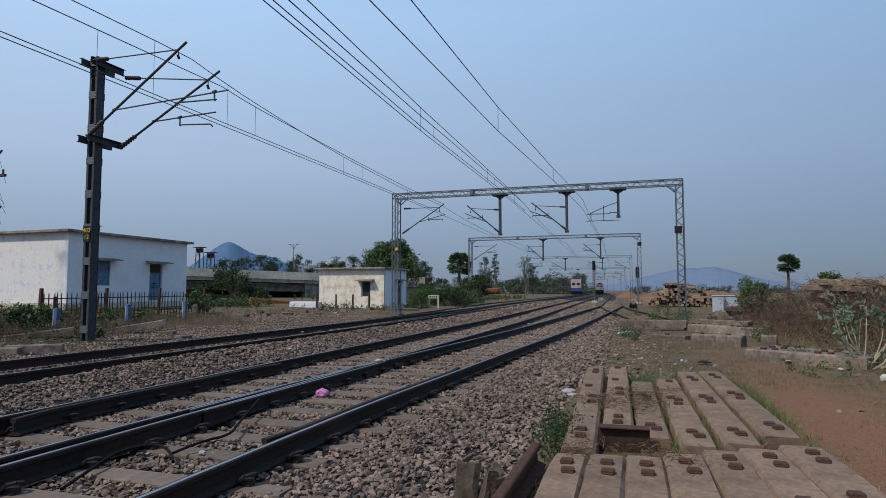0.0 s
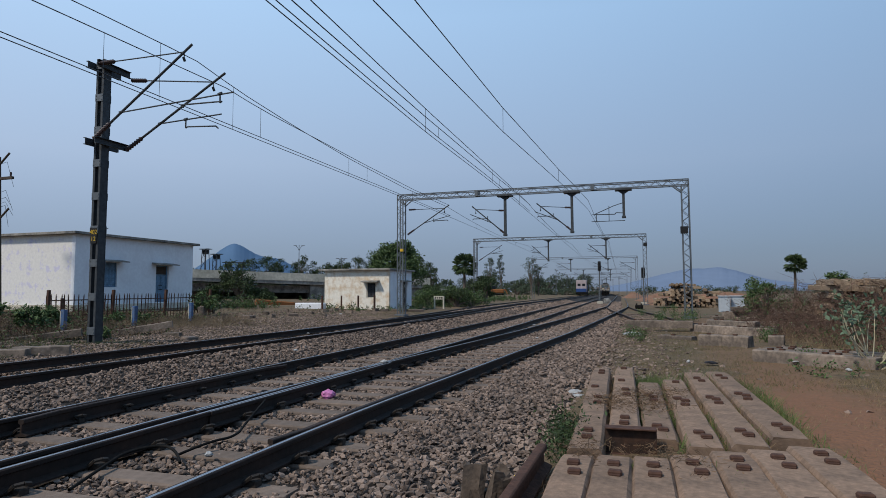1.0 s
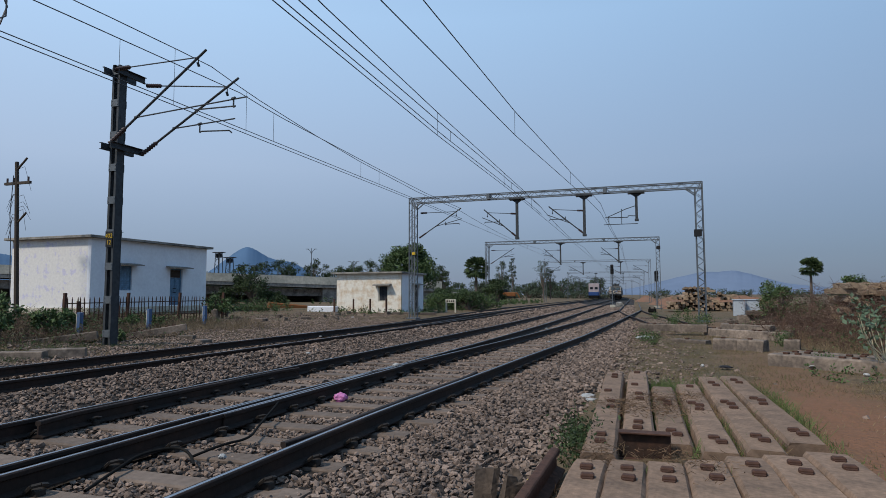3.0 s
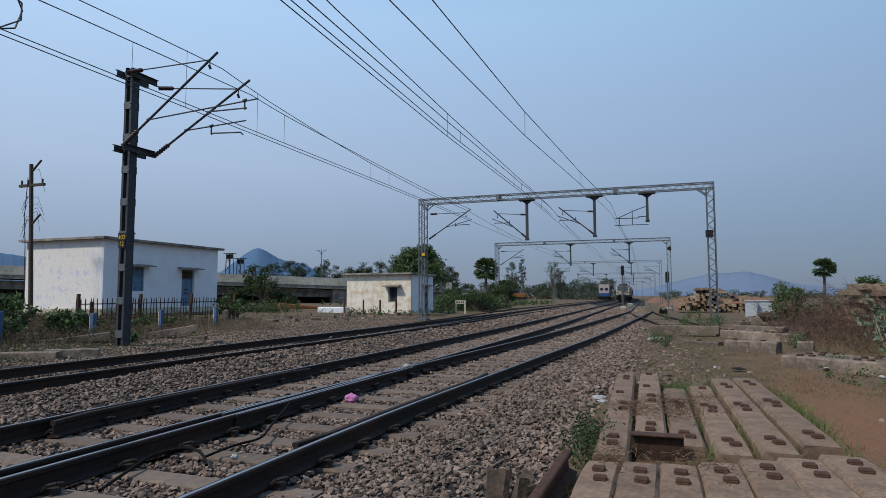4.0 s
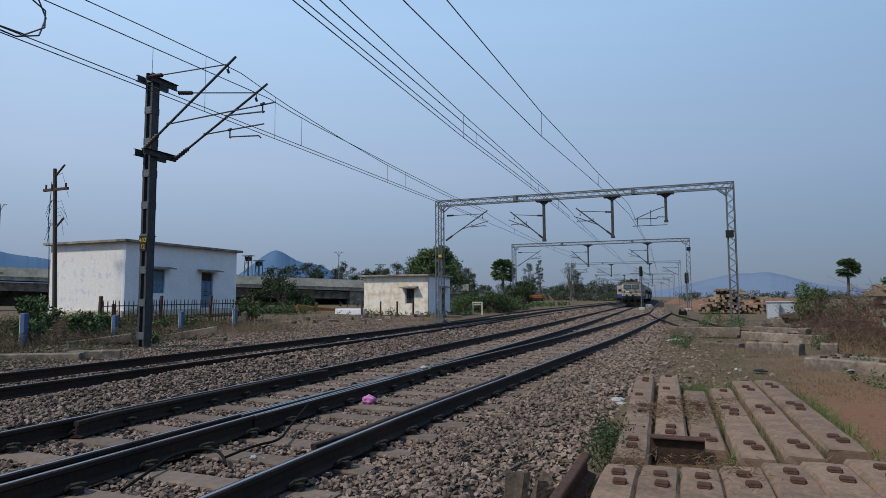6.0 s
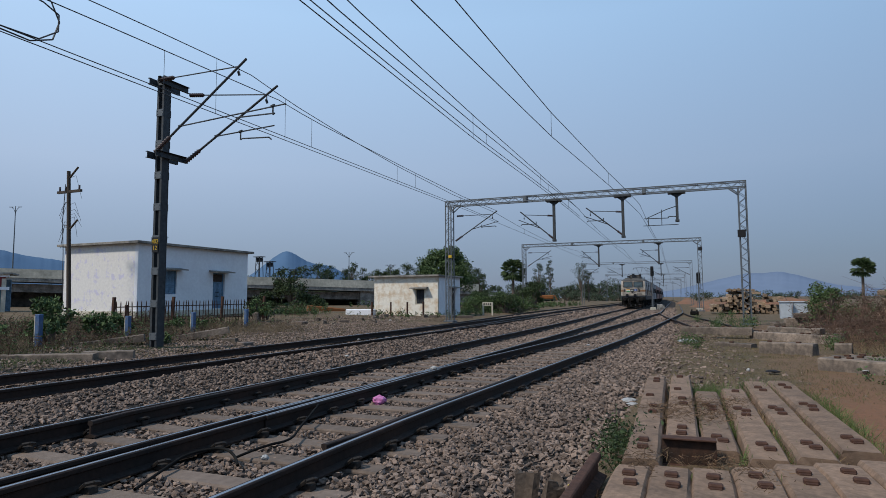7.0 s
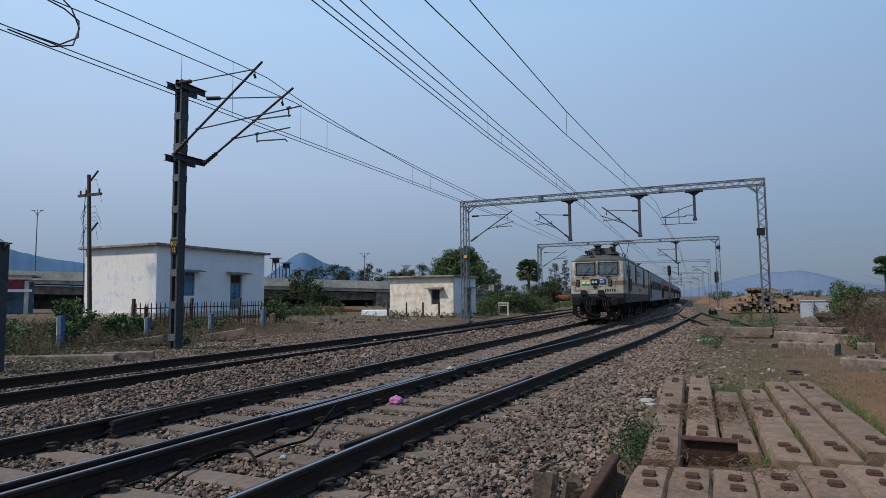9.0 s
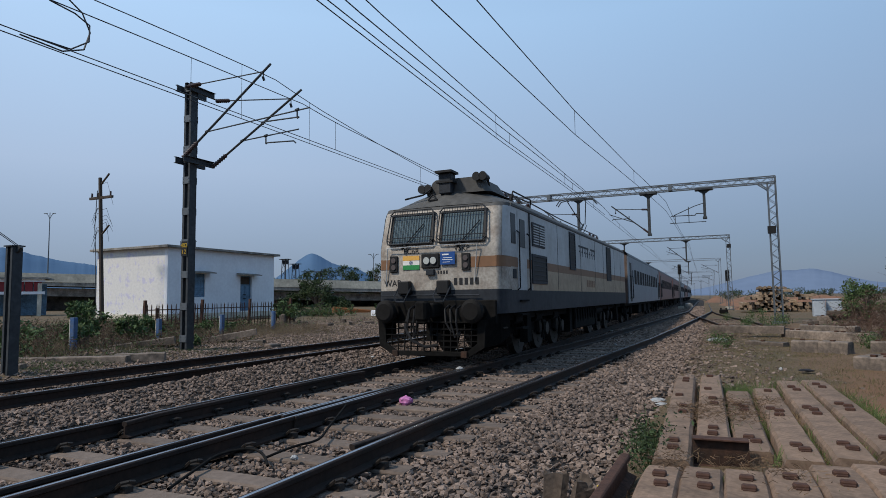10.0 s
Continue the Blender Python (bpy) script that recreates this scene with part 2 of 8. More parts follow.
def ground_mat():
    """Dry soil with a trodden red path worn into it and patches of thin green."""
    m = mat("dry_ground", (0.125, 0.083, 0.048), 0.95, vary=0.42, grain=17, stain=0.5, bump=0.9, bump_scale=22, col2=(0.07, 0.058, 0.03), dist=0.04)
    nt = m.node_tree
    N, L = nt.nodes.new, nt.links.new
    b = nt.nodes["Principled BSDF"]
    old = b.inputs["Base Color"].links[0].from_socket
    tc, sep = N("ShaderNodeTexCoord"), N("ShaderNodeSeparateXYZ")
    L(tc.outputs["Object"], sep.inputs[0])

    def math_node(op, a, c):
        n = N("ShaderNodeMath")
        n.operation = op
        for i, v in enumerate((a, c)):
            if isinstance(v, (int, float)):
                n.inputs[i].default_value = v
            else:
                L(v, n.inputs[i])
        return n.outputs[0]
    no = N("ShaderNodeTexNoise")
    no.inputs["Scale"].default_value, no.inputs["Detail"].default_value, no.inputs["Roughness"].default_value = 0.9, 8, 0.7
    L(tc.outputs["Object"], no.inputs["Vector"])
    mid = math_node("ADD", 1.98, math_node("MULTIPLY", sep.outputs["Y"], 0.012))
    off = math_node("ABSOLUTE", math_node("SUBTRACT", sep.outputs["X"], mid), 0)
    edge = math_node("ADD", off, math_node("MULTIPLY", math_node("SUBTRACT", no.outputs[0], 0.5), 2.2))
    mr = N("ShaderNodeMapRange")
    mr.interpolation_type = "SMOOTHSTEP"
    mr.inputs[1].default_value, mr.inputs[2].default_value = 0.2, 1.1
    mr.inputs[3].default_value, mr.inputs[4].default_value = 1.0, 0.0
    L(edge, mr.inputs[0])
    worn = N("ShaderNodeMapRange")
    worn.inputs[1].default_value, worn.inputs[2].default_value = 8.5, 14.0
    worn.inputs[3].default_value, worn.inputs[4].default_value = 1.0, 0.3
    L(sep.outputs["Y"], worn.inputs[0])
    fine = N("ShaderNodeTexNoise")
    fine.inputs["Scale"].default_value, fine.inputs["Detail"].default_value = 14, 6
    L(tc.outputs["Object"], fine.inputs["Vector"])
    red = N("ShaderNodeMixRGB")
    red.inputs[1].default_value, red.inputs[2].default_value = (0.235, 0.105, 0.055, 1), (0.12, 0.068, 0.038, 1)
    L(fine.outputs[0], red.inputs[0])
    mix = N("ShaderNodeMixRGB")
    L(math_node("MULTIPLY", mr.outputs[0], worn.outputs[0]), mix.inputs[0])
    L(old, mix.inputs[1])
    L(red.outputs[0], mix.inputs[2])
    L(mix.outputs[0], b.inputs["Base Color"])
    return m


M_GROUND = ground_mat()


# ---- ground, ballast and tracks ----
def n2(x, y, s, k=0.0):
    return noise.noise(Vector((x * s, y * s, k)))


def ground_z(x, y):
    """Level of the soil."""
    xr = x - bow(min(y, 700))
    z = lerp(xr, ((-60, 0.6), (-34, 0.42), (-27, 0.32), (-20, 0.12), (-15, 0.02), (-12.6, -0.12), (-11.5, -0.42), (-1.4, -0.42), (-0.75, -0.14), (0.3, -0.11), (3, -0.10), (8, -0.04), (60, 0.2)))
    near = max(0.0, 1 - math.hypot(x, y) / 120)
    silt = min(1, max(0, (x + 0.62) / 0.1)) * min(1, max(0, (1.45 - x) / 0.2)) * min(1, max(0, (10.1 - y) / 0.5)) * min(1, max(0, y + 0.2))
    z += 0.085 * silt
    near *= 1 - 0.6 * silt
    return z + 0.04 * near * n2(x, y, 0.5) + 0.03 * near * n2(x, y, 1.7, 3.0)


def bed_z(x, y):
    """Top of the crushed stone."""
    xr = x - bow(min(y, 700))
    z = lerp(xr, ((-13.2, -0.30), (-12.2, -0.12), (-11.4, -0.22), (-9.0, -0.22), (-8.6, -0.15), (-7.9, -0.05 + 0.13 * min(1, max(0, (y - 4.5) / 4))), (-7.1, -0.13), (-6.3, -0.225), (-2.4, -0.225), (-2.1, -0.19), (-1.5, -0.19), (-0.85, -0.20), (-0.5, -0.34)))
    return z + 0.02 * n2(x, y, 1.3, 7.0) + 0.012 * n2(x, y, 4.0, 1.0)


def sheet(name, xs, ys, fz, m, shift=True):
    vs, fs = [], []
    for y in ys:
        for x in xs:
            xx = x + (bow(min(y, 700)) if shift else 0)
            vs.append((xx, y, fz(xx, y)))
    w = len(xs)
    for j in range(len(ys) - 1):
        for i in range(w - 1):
            a = j * w + i
            fs.append((a, a + 1, a + w + 1, a + w))
    ob = place(name, vs, fs, m)
    ob.data.shade_smooth()
    return ob


def spread(*spans):
    out = []
    for a, b, step in spans:
        n = max(1, int(round((b - a) / step)))
        out += [a + (b - a) * i / n for i in range(n)]
    return out + [spans[-1][1]]


gx = spread((-3000, -300, 450), (-300, -60, 30), (-60, -30, 2.5), (-30, 6, 0.5), (6, 30, 2), (30, 300, 30), (300, 3000, 450))
gy = spread((-300, -20, 40), (-20, 0, 4), (0, 30, 0.5), (30, 80, 2.5), (80, 400, 16), (400, 4500, 400))
tagged(sheet("ground", gx, gy, ground_z, M_GROUND), "dry brown earth with a trodden red path beside the tracks", "ground", kind="structure")
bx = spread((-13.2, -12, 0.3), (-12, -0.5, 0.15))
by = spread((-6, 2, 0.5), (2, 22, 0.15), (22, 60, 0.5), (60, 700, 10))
bed = tagged(sheet("ballast_bed", bx, by, bed_z, M_SHADEDBED), "grey crushed stone ballast under the railway tracks, gap shade painted into its bed", "ballast", kind="structure")


# Rails
HEAD, FOOT, TALL = 0.036, 0.075, 0.172
RAIL_OUT = [(-HEAD, -0.008), (-HEAD + 0.008, 0.0), (-0.012, 0.0015), (0.018, 0.0015), (HEAD - 0.008, 0.0), (HEAD, -0.008), (HEAD, -0.038), (0.010, -0.052), (0.010, -0.135), (FOOT, -0.160), (FOOT, -TALL), (-FOOT, -TALL), (-FOOT, -0.160), (-0.010, -0.135), (-0.010, -0.052), (-HEAD, -0.038)]


def rail(name, pts, parent, shiny=True, dz=0.0, label="", scale=1.0):
    """A flat-bottomed rail along a plan line."""
    vs, fs, mi = [], [], []
    n = len(RAIL_OUT)
    for i, (x, y) in enumerate(pts):
        a, b = pts[max(i - 1, 0)], pts[min(i + 1, len(pts) - 1)]
        d = Vector((b[0] - a[0], b[1] - a[1])).normalized()
        for u, w in RAIL_OUT:
            vs.append((x + d.y * u * scale, y - d.x * u * scale, w + dz))
    for i in range(len(pts) - 1):
        for k in range(n):
            a, b = i * n + k, i * n + (k + 1) % n
            fs.append((a, b, b + n, a + n))
            mi.append(1 if k == 2 and shiny else 0)
    fs += [tuple(range(n))[::-1], tuple(range((len(pts) - 1) * n, len(pts) * n))]
    mi += [0, 0]
    ob = place(name, vs, fs, M_RAIL, parent, label)
    ob.data.materials.append(M_SHINE)
    ob.data.polygons.foreach_set("material_index", mi)
    return ob


G = 1.746
ALONG = spread((-6, 25, 1.0), (25, 420, 5), (420, 700, 20))
NR = ((-6, -3.02), (2, -2.98), (4.7, -2.95), (5.8, -2.93), (7.2, -2.87), (9.3, -2.74), (12.8, -2.54), (15.4, -2.36), (19.5, -2.09), (28.3, -1.72), (37, -1.44), (53, -0.90), (800, -0.90))


def nx(y):
    return lerp(y, NR) + (bow(y) - bow(53) if y > 53 else 0)


main_track = tagged(thing("main_track"), "broad gauge main line on concrete sleepers", "railway track", kind="structure")
loop_track = tagged(thing("loop_track"), "diverging loop line with a crossing and check rails", "railway track", kind="structure")
far_track = tagged(thing("far_track"), "second main line half sunk in ballast", "railway track", kind="structure")
siding = tagged(thing("siding_track"), "disused rusty siding joining the loop line", "railway track", kind="structure")
for x in (-6.22, -4.47):
    rail("rail", [(x + bow(y), y) for y in ALONG], main_track)
for x in (-10.98, -9.2):
    rail("rail", [(x + bow(y), y) for y in ALONG], far_track, dz=0.02)
rail("rail", [(nx(y), y) for y in ALONG], loop_track)
rail("rail", [(nx(y) - G, y) for y in ALONG], loop_track)
rail("check_rail", [(-6.22 + 0.09 + (0.1 if y in (4.7, 9.6) else 0), y) for y in (4.7, 5.2, 6, 7, 8, 9.1, 9.6)], main_track, False, -0.005, "rust-brown check rail", 0.85)
rail("check_rail", [(nx(y) - 0.09 - (0.06 if y in (4.7, 10.0) else 0), y) for y in (4.7, 5.2, 6, 7, 8, 9.4, 10.0)], loop_track, False, 0.0, "dark check rail", 0.85)
for a, b in ((-0.08, 0.0), (0.0, 0.08)):
    rail("wing_rail", [(-4.47 + 0.085 * (1 if b else -1) + 0.02 * (y - 9), y) for y in (5.6, 6.6, 7.4, 8.2, 9.0, 9.8, 10.4)], loop_track, True, -0.002, "", 0.8)
# turnout off the far line
OFF = ((17, 0.06), (22, 0.14), (30, 0.5), (40, 1.1), (52, 1.85), (62, 2.2), (700, 2.2))
for x in (-10.98, -9.2):
    rail("turnout_rail", [(x - lerp(y, OFF) + bow(y), y) for y in spread((17, 60, 1.5), (60, 420, 5))], far_track, dz=0.018)
SID = ((24, 1.65), (29, 0.70), (35, 0.02), (41, -0.75), (47, -1.35), (53, -1.77))
for s in (-G / 2, G / 2):
    rail("rail", [(lerp(y, SID) + s, y) for y in spread((24, 53, 1.5))], siding, False)


def sleeper_mesh(length, w=0.25, h=0.2):
    bm = bmesh.new()
    prism(bm, [(-w / 2 - 0.02, -h), (w / 2 + 0.02, -h), (w / 2, -0.015), (w / 2 - 0.015, 0), (-w / 2 + 0.015, 0), (-w / 2, -0.015)], 0, length, "x")
    return bm


def clip_mesh():
    """A spring clip on its cast shoulder."""
    bm = bmesh.new()
    box(bm, -0.06, 0.06, -0.04, 0.04, -0.01, 0.05, 0.008)
    tube(bm, [(-0.05, -0.055, 0.02), (0.03, -0.06, 0.08), (0.06, -0.01, 0.085), (0.05, 0.05, 0.07), (-0.02, 0.055, 0.05), (-0.05, 0.03, 0.03)], 0.016, 5)
    return bm


def lay_sleepers():
    rnd = random.Random(3)
    first = {}
    clip = part("rail_clip", clip_mesh(), M_CLIP, main_track)
    clip.matrix_basis = pose(-4.33, 2.0, -0.185)
    y = 1.36
    k = 0
    spots = []
    while y < 46:
        near = y < 19
        runs = [(-6.98, lerp(y, NR) + 0.42 + rnd.uniform(-0.06, 0.06))] if near else [(-6.72 + bow(y), -3.97 + bow(y)), (nx(y) - 2.25, nx(y) + 0.5)]
        for i, (a, b) in enumerate(runs):
            key = round(b - a, 1)
            par = main_track if i == 0 else loop_track
            m = pose(a, y + rnd.uniform(-0.02, 0.02), -0.188 + rnd.uniform(-0.006, 0.004), 0, rnd.uniform(-0.2, 0.2), rnd.uniform(-0.8, 0.8))
            if key not in first:
                first[key] = part("sleeper", sleeper_mesh(key), M_SLEEPER, par)
                first[key].matrix_basis = m
            else:
                share(first[key], m, par)
            spots.append((a, b, y))
        if y < 16:
            for x in (-6.22, -4.47, nx(y) - G if y > 9.5 else -4.9, nx(y)):
                for s in (-1, 1):
                    share(clip, pose(x + s * 0.115, y, -0.185, 0, 0, 0 if s > 0 else 180))
        y += 0.68 if near else 0.64
        k += 1
    return spots


SLEEPERS = lay_sleepers()


def rubble_shape(fine, rs):
    """Corners and faces of one broken stone: a ball cut by random planes."""
    bm = bmesh.new()
    if fine:
        bmesh.ops.create_icosphere(bm, subdivisions=fine, radius=1.0)
    else:
        bmesh.ops.create_cube(bm, size=1.44)
        bmesh.ops.triangulate(bm, faces=bm.faces)
    v = np.array([p.co[:] for p in bm.verts])
    f = np.array([[p.index for p in q.verts] for q in bm.faces])
    bm.free()
    if not fine:
        return v * rs.uniform(0.62, 1.22, v.shape) + rs.uniform(-0.2, 0.2, v.shape), f
    for _ in range(8):
        d = rs.normal(size=3)
        d /= np.linalg.norm(d)
        over = np.maximum(v @ d - rs.uniform(0.3, 0.66), 0)
        v = v - over[:, None] * d
    return v * 1.4 + rs.uniform(-0.06, 0.06, v.shape), f


def turn_matrices(rs, n):
    q = rs.normal(size=(n, 4))
    q /= np.linalg.norm(q, axis=1)[:, None]
    w, x, y, z = q.T
    return np.stack([1 - 2 * (y * y + z * z), 2 * (x * y - z * w), 2 * (x * z + y * w), 2 * (x * y + z * w), 1 - 2 * (x * x + z * z), 2 * (y * z - x * w), 2 * (x * z - y * w), 2 * (y * z + x * w), 1 - 2 * (x * x + y * y)], 1).reshape(n, 3, 3)


def bulk(name, verts, faces, m, parent=None):
    """One mesh out of big arrays."""
    me = bpy.data.meshes.new(name)
    k = faces.shape[1]
    me.vertices.add(len(verts))
    me.vertices.foreach_set("co", verts.astype(np.float32).ravel())
    me.loops.add(faces.size)
    me.loops.foreach_set("vertex_index", faces.astype(np.int32).ravel())
    me.polygons.add(len(faces))
    me.polygons.foreach_set("loop_start", np.arange(0, faces.size, k, dtype=np.int32))
    me.update(calc_edges=True)
    me.validate()
    me.shade_flat()
    me.materials.append(m)
    ob = new(name, me)
    if parent is not None:
        ob.parent = parent
    return ob


def stones(name, where, size, m, seed, flat=0.75, parent=None, fine=1):
    """Broken stones at the given centres."""
    rs = np.random.RandomState(seed)
    kinds = [rubble_shape(fine, rs) for _ in range(40)]
    v, f = kinds[0]
    n = len(where)
    var = np.stack([k[0] for k in kinds])
    shape = var[rs.randint(0, 40, n)] * rs.uniform(0.6, 1.4, (n, 1, 3)) * (size[:, None, None] if hasattr(size, "shape") else size)
    rot = turn_matrices(rs, n)
    out = np.einsum("nij,nkj->nki", rot, shape)
    out[:, :, 2] *= flat
    out += np.asarray(where)[:, None, :]
    faces = (f[None] + (np.arange(n) * len(v))[:, None, None]).reshape(-1, 3)
    return bulk(name, out.reshape(-1, 3), faces, m, parent)


def ballast_spots(seed, x0, x1, y0, y1, per_m2):
    rs = np.random.RandomState(seed)
    n = int((x1 - x0) * (y1 - y0) * per_m2)
    xs, ys = rs.uniform(x0, x1, n), rs.uniform(y0, y1, n)
    out = []
    for x, y in zip(xs, ys):
        if x < -1.95 * y - 1.5:
            continue
        xb = x + bow(y)
        gap = min(abs(x + 6.22), abs(x + 4.47), abs(xb - nx(y)), abs(xb - nx(y) + G), abs(x + 10.98), abs(x + 9.2))
        if gap < 0.075:
            continue
        edge = rs.uniform()
        if x > -1.1 and edge < (x + 1.1) / 0.55 or x < -12.8 and edge < (-12.8 - x) / 0.9:
            continue
        on = False
        if -7.0 < x < -1.6:
            yy = y - 1.36
            k = yy % 0.68 if y < 19 else None
            if k is not None and (k < 0.15 or k > 0.53) and x < lerp(y, NR) + 0.4:
                on = True
        if on and rs.uniform() < 0.985:
            continue
        out.append((xb, y, bed_z(xb, y) + rs.uniform(-0.01, 0.03)))
    return np.array(out)


for seed, y0, y1, dense, least, most, fine in ((10, 1.6, 4.2, 760, 0.015, 0.031, 1), (11, 4.2, 9.5, 560, 0.017, 0.034, 1), (12, 9.5, 20, 300, 0.024, 0.043, 0), (13, 20, 40, 66, 0.042, 0.068, 0), (14, 40, 85, 22, 0.065, 0.11, 0)):
    spots = ballast_spots(seed, -13.6, -0.6, y0, y1, dense)
    stones("ballast_stone", spots, np.random.RandomState(seed).uniform(least, most, len(spots)), M_BALLAST, seed + 10, parent=bed, fine=fine)["kind"] = "stuff"


# ---- overhead line ----
def lattice(bm, a, b, w, up, step, r=0.03, rd=0.018):
    """A flat lattice girder: two chords w apart along up, zigzag between."""
    a, b, up = Vector(a), Vector(b), Vector(up).normalized()
    bar(bm, a, b, r * 2, r * 2)
    bar(bm, a + up * w, b + up * w, r * 2, r * 2)
    n = max(2, int((b - a).length / step))
    for i in range(n):
        p, q = a.lerp(b, i / n), a.lerp(b, (i + 1) / n)
        mid = a.lerp(b, (i + 0.5) / n)
        bar(bm, p, mid + up * w, rd * 2, rd * 2)
        bar(bm, mid + up * w, q, rd * 2, rd * 2)


def portal(y, xl, xr, top, posts, rich=True):
    ob = thing("portal_gantry", 0, y, 0, label="galvanised steel lattice portal spanning the railway tracks", category="gantry", group="overhead line portals")
    base = min(ground_z(xl, y), ground_z(xr, y)) - 0.15
    d, leg = 0.28, 0.34
    for x, s in ((xl, 1), (xr, -1)):
        bm = bmesh.new()
        for yy in (-0.22, 0.22) if rich else (0,):
            lattice(bm, (x, yy, base), (x, yy, top - d), leg, (s, 0, 0), 0.52, 0.026, 0.011)
        if rich:
            for k in range(10):
                z = base + 0.4 + k * (top - base - 1) / 10
                for xx in (x, x + s * leg):
                    bar(bm, (xx, -0.22, z), (xx, 0.22, z + 0.35), 0.022, 0.022)
        for yy in (-0.22, 0.22):
            bar(bm, (x, yy, top - d), (x, yy, top), 0.052, 0.052)
            bar(bm, (x + s * leg, yy, top - 0.62), (x + s * (leg + 0.42), yy, top - d), 0.05, 0.05)
            bar(bm, (x + s * 0.05, yy, top), (x + s * leg, yy, top - 0.66), 0.04, 0.04)
        if rich:
            box(bm, x + s * leg / 2 - 0.3, x + s * leg / 2 + 0.3, -0.35, 0.35, base - 0.3, base + 0.22)
        part("leg", bm, M_GALV, ob)
    bm = bmesh.new()
    for yy in (-0.22, 0.22) if rich else (0,):
        lattice(bm, (xl, yy, top - d), (xr, yy, top - d), d, (0, 0, 1), 0.62, 0.026, 0.011)
    for k in range(int((xr - xl) / 1.4) if rich else 0):
        x = xl + 0.4 + k * 1.4
        bar(bm, (x, -0.22, top), (x + 0.7, 0.22, top), 0.025, 0.025)
    part("beam", bm, M_GALV, ob)
    for t in (0.3, 0.7):
        bm = bmesh.new()
        box(bm, xl + (xr - xl) * t - 0.09, xl + (xr - xl) * t + 0.09, -0.25, 0.25, top - d - 0.02, top + 0.02)
        part("splice_plate", bm, M_GALV, ob)
    for x, low in posts:
        bm = bmesh.new()
        box(bm, x - 0.42, x + 0.42, -0.25, 0.25, top - d - 0.11, top - d - 0.03)
        prism(bm, [(x - 0.3, top - d - 0.11), (x + 0.3, top - d - 0.11), (x + 0.09, top - d - 0.26), (x - 0.09, top - d - 0.26)], -0.1, 0.1)
        box(bm, x - 0.065, x + 0.065, -0.085, -0.07, low, top - d - 0.2)
        box(bm, x - 0.065, x + 0.065, 0.07, 0.085, low, top - d - 0.2)
        box(bm, x - 0.012, x + 0.012, -0.07, 0.07, low, top - d - 0.2)
        box(bm, x - 0.1, x + 0.1, -0.1, 0.1, low - 0.02, low + 0.1, 0.01)
        part("drop_post", bm, M_DARKSTEEL, ob)
    return ob


PORTALS = [(33, -13.3, 2.5, 6.92, ((-6.97, 4.35), (-3.33, 4.4), (-0.67, 5.1))), (63.6, -16.9, 0.78, 6.95, ((-8.9, 4.4), (-3.1, 4.5)))]
for args in PORTALS:
    portal(*args)
FAR_PORTALS = ((104, -17.4, -0.15), (158, -20.5, -1.7), (205, -23, -3.6), (255, -26, -7.5), (310, -31, -12))
for y, xl, xr in FAR_PORTALS:
    portal(y, xl, xr, 7.0, ((xl * 0.62 + xr * 0.38, 4.6), (xl * 0.27 + xr * 0.73, 4.6)), False)


def wire(name, pts, r, parent=None, label=""):
    bm = bmesh.new()
    tube(bm, pts, r, 5)
    return part(name, bm, M_WIRE, parent, label)


SUPPORTS = (33, 63.6, 104, 158, 205, 255, 310)


def span_line(name, label, xof, zc, near, droppers, r, far=True):
    """Contact wire, its messenger above (heights given up to the first portal), and droppers."""
    ob = thing(name, label=label, category="overhead wire", group="overhead wires")
    ys = spread((-16, 40, 1.0), (40, 70, 2.0), (70, 310, 6)) if far else spread((-16, 33, 1.0))

    def mz(y):
        if y <= 33:
            return lerp(y, near)
        k = max(i for i, s in enumerate(SUPPORTS[:-1]) if s <= y + 1e-6)
        u = (y - SUPPORTS[k]) / (SUPPORTS[k + 1] - SUPPORTS[k])
        return near[-1][1] - 1.2 * u * (1 - u)
    wire("contact_wire", [(xof(y) + bow(y), y, zc) for y in ys], r, ob)
    wire("messenger_wire", [(xof(y) + bow(y), y, mz(y)) for y in ys], r * 1.1, ob)
    for y in list(droppers) + ([40, 48, 56, 72, 83, 94] if far else []):
        bm = bmesh.new()
        rod(bm, (xof(y) + bow(y), y, zc), (xof(y) + bow(y), y, mz(y)), r * 0.6, 4)
        part("dropper", bm, M_WIRE, ob)
    return ob


span_line("overhead_wire", "thin dark contact and messenger wires over the far line", lambda y: -10.12, 5.58, ((-16, 5.9), (4, 6.65), (8.7, 6.84), (11.9, 6.92), (13.6, 6.69), (16.5, 6.45), (20.3, 6.22), (26, 6.05), (33, 6.1)), (13.4, 20.2, 27, 10.8), 0.010)
span_line("overhead_wire", "second thin pair of wires over the far line", lambda y: -10.02, 5.63, ((-16, 5.8), (4, 6.3), (7.8, 6.42), (13.0, 6.55), (14.5, 6.43), (21.5, 6.22), (27, 6.12), (33, 6.2)), (14.5, 21.6, 9.2), 0.010, False)
span_line("overhead_wire", "thin dark contact and messenger wires over the main line", lambda y: lerp(y, ((-16, -4.4), (7.6, -5.18), (15.5, -5.42), (33, -5.5))), 5.62, ((-16, 6.9), (9.0, 6.26), (15.3, 6.26), (23.8, 6.14), (33, 6.1)), (15.4, 23.6, 30, 4), 0.010)
span_line("overhead_wire", "second thin pair of wires over the main line", lambda y: lerp(y, ((-16, -4.3), (7.6, -5.06), (15.5, -5.3), (33, -5.4))), 5.64, ((-16, 6.4), (8.2, 5.85), (16.2, 5.93), (24, 5.9), (33, 6.0)), (16.2, 24.5), 0.010, False)
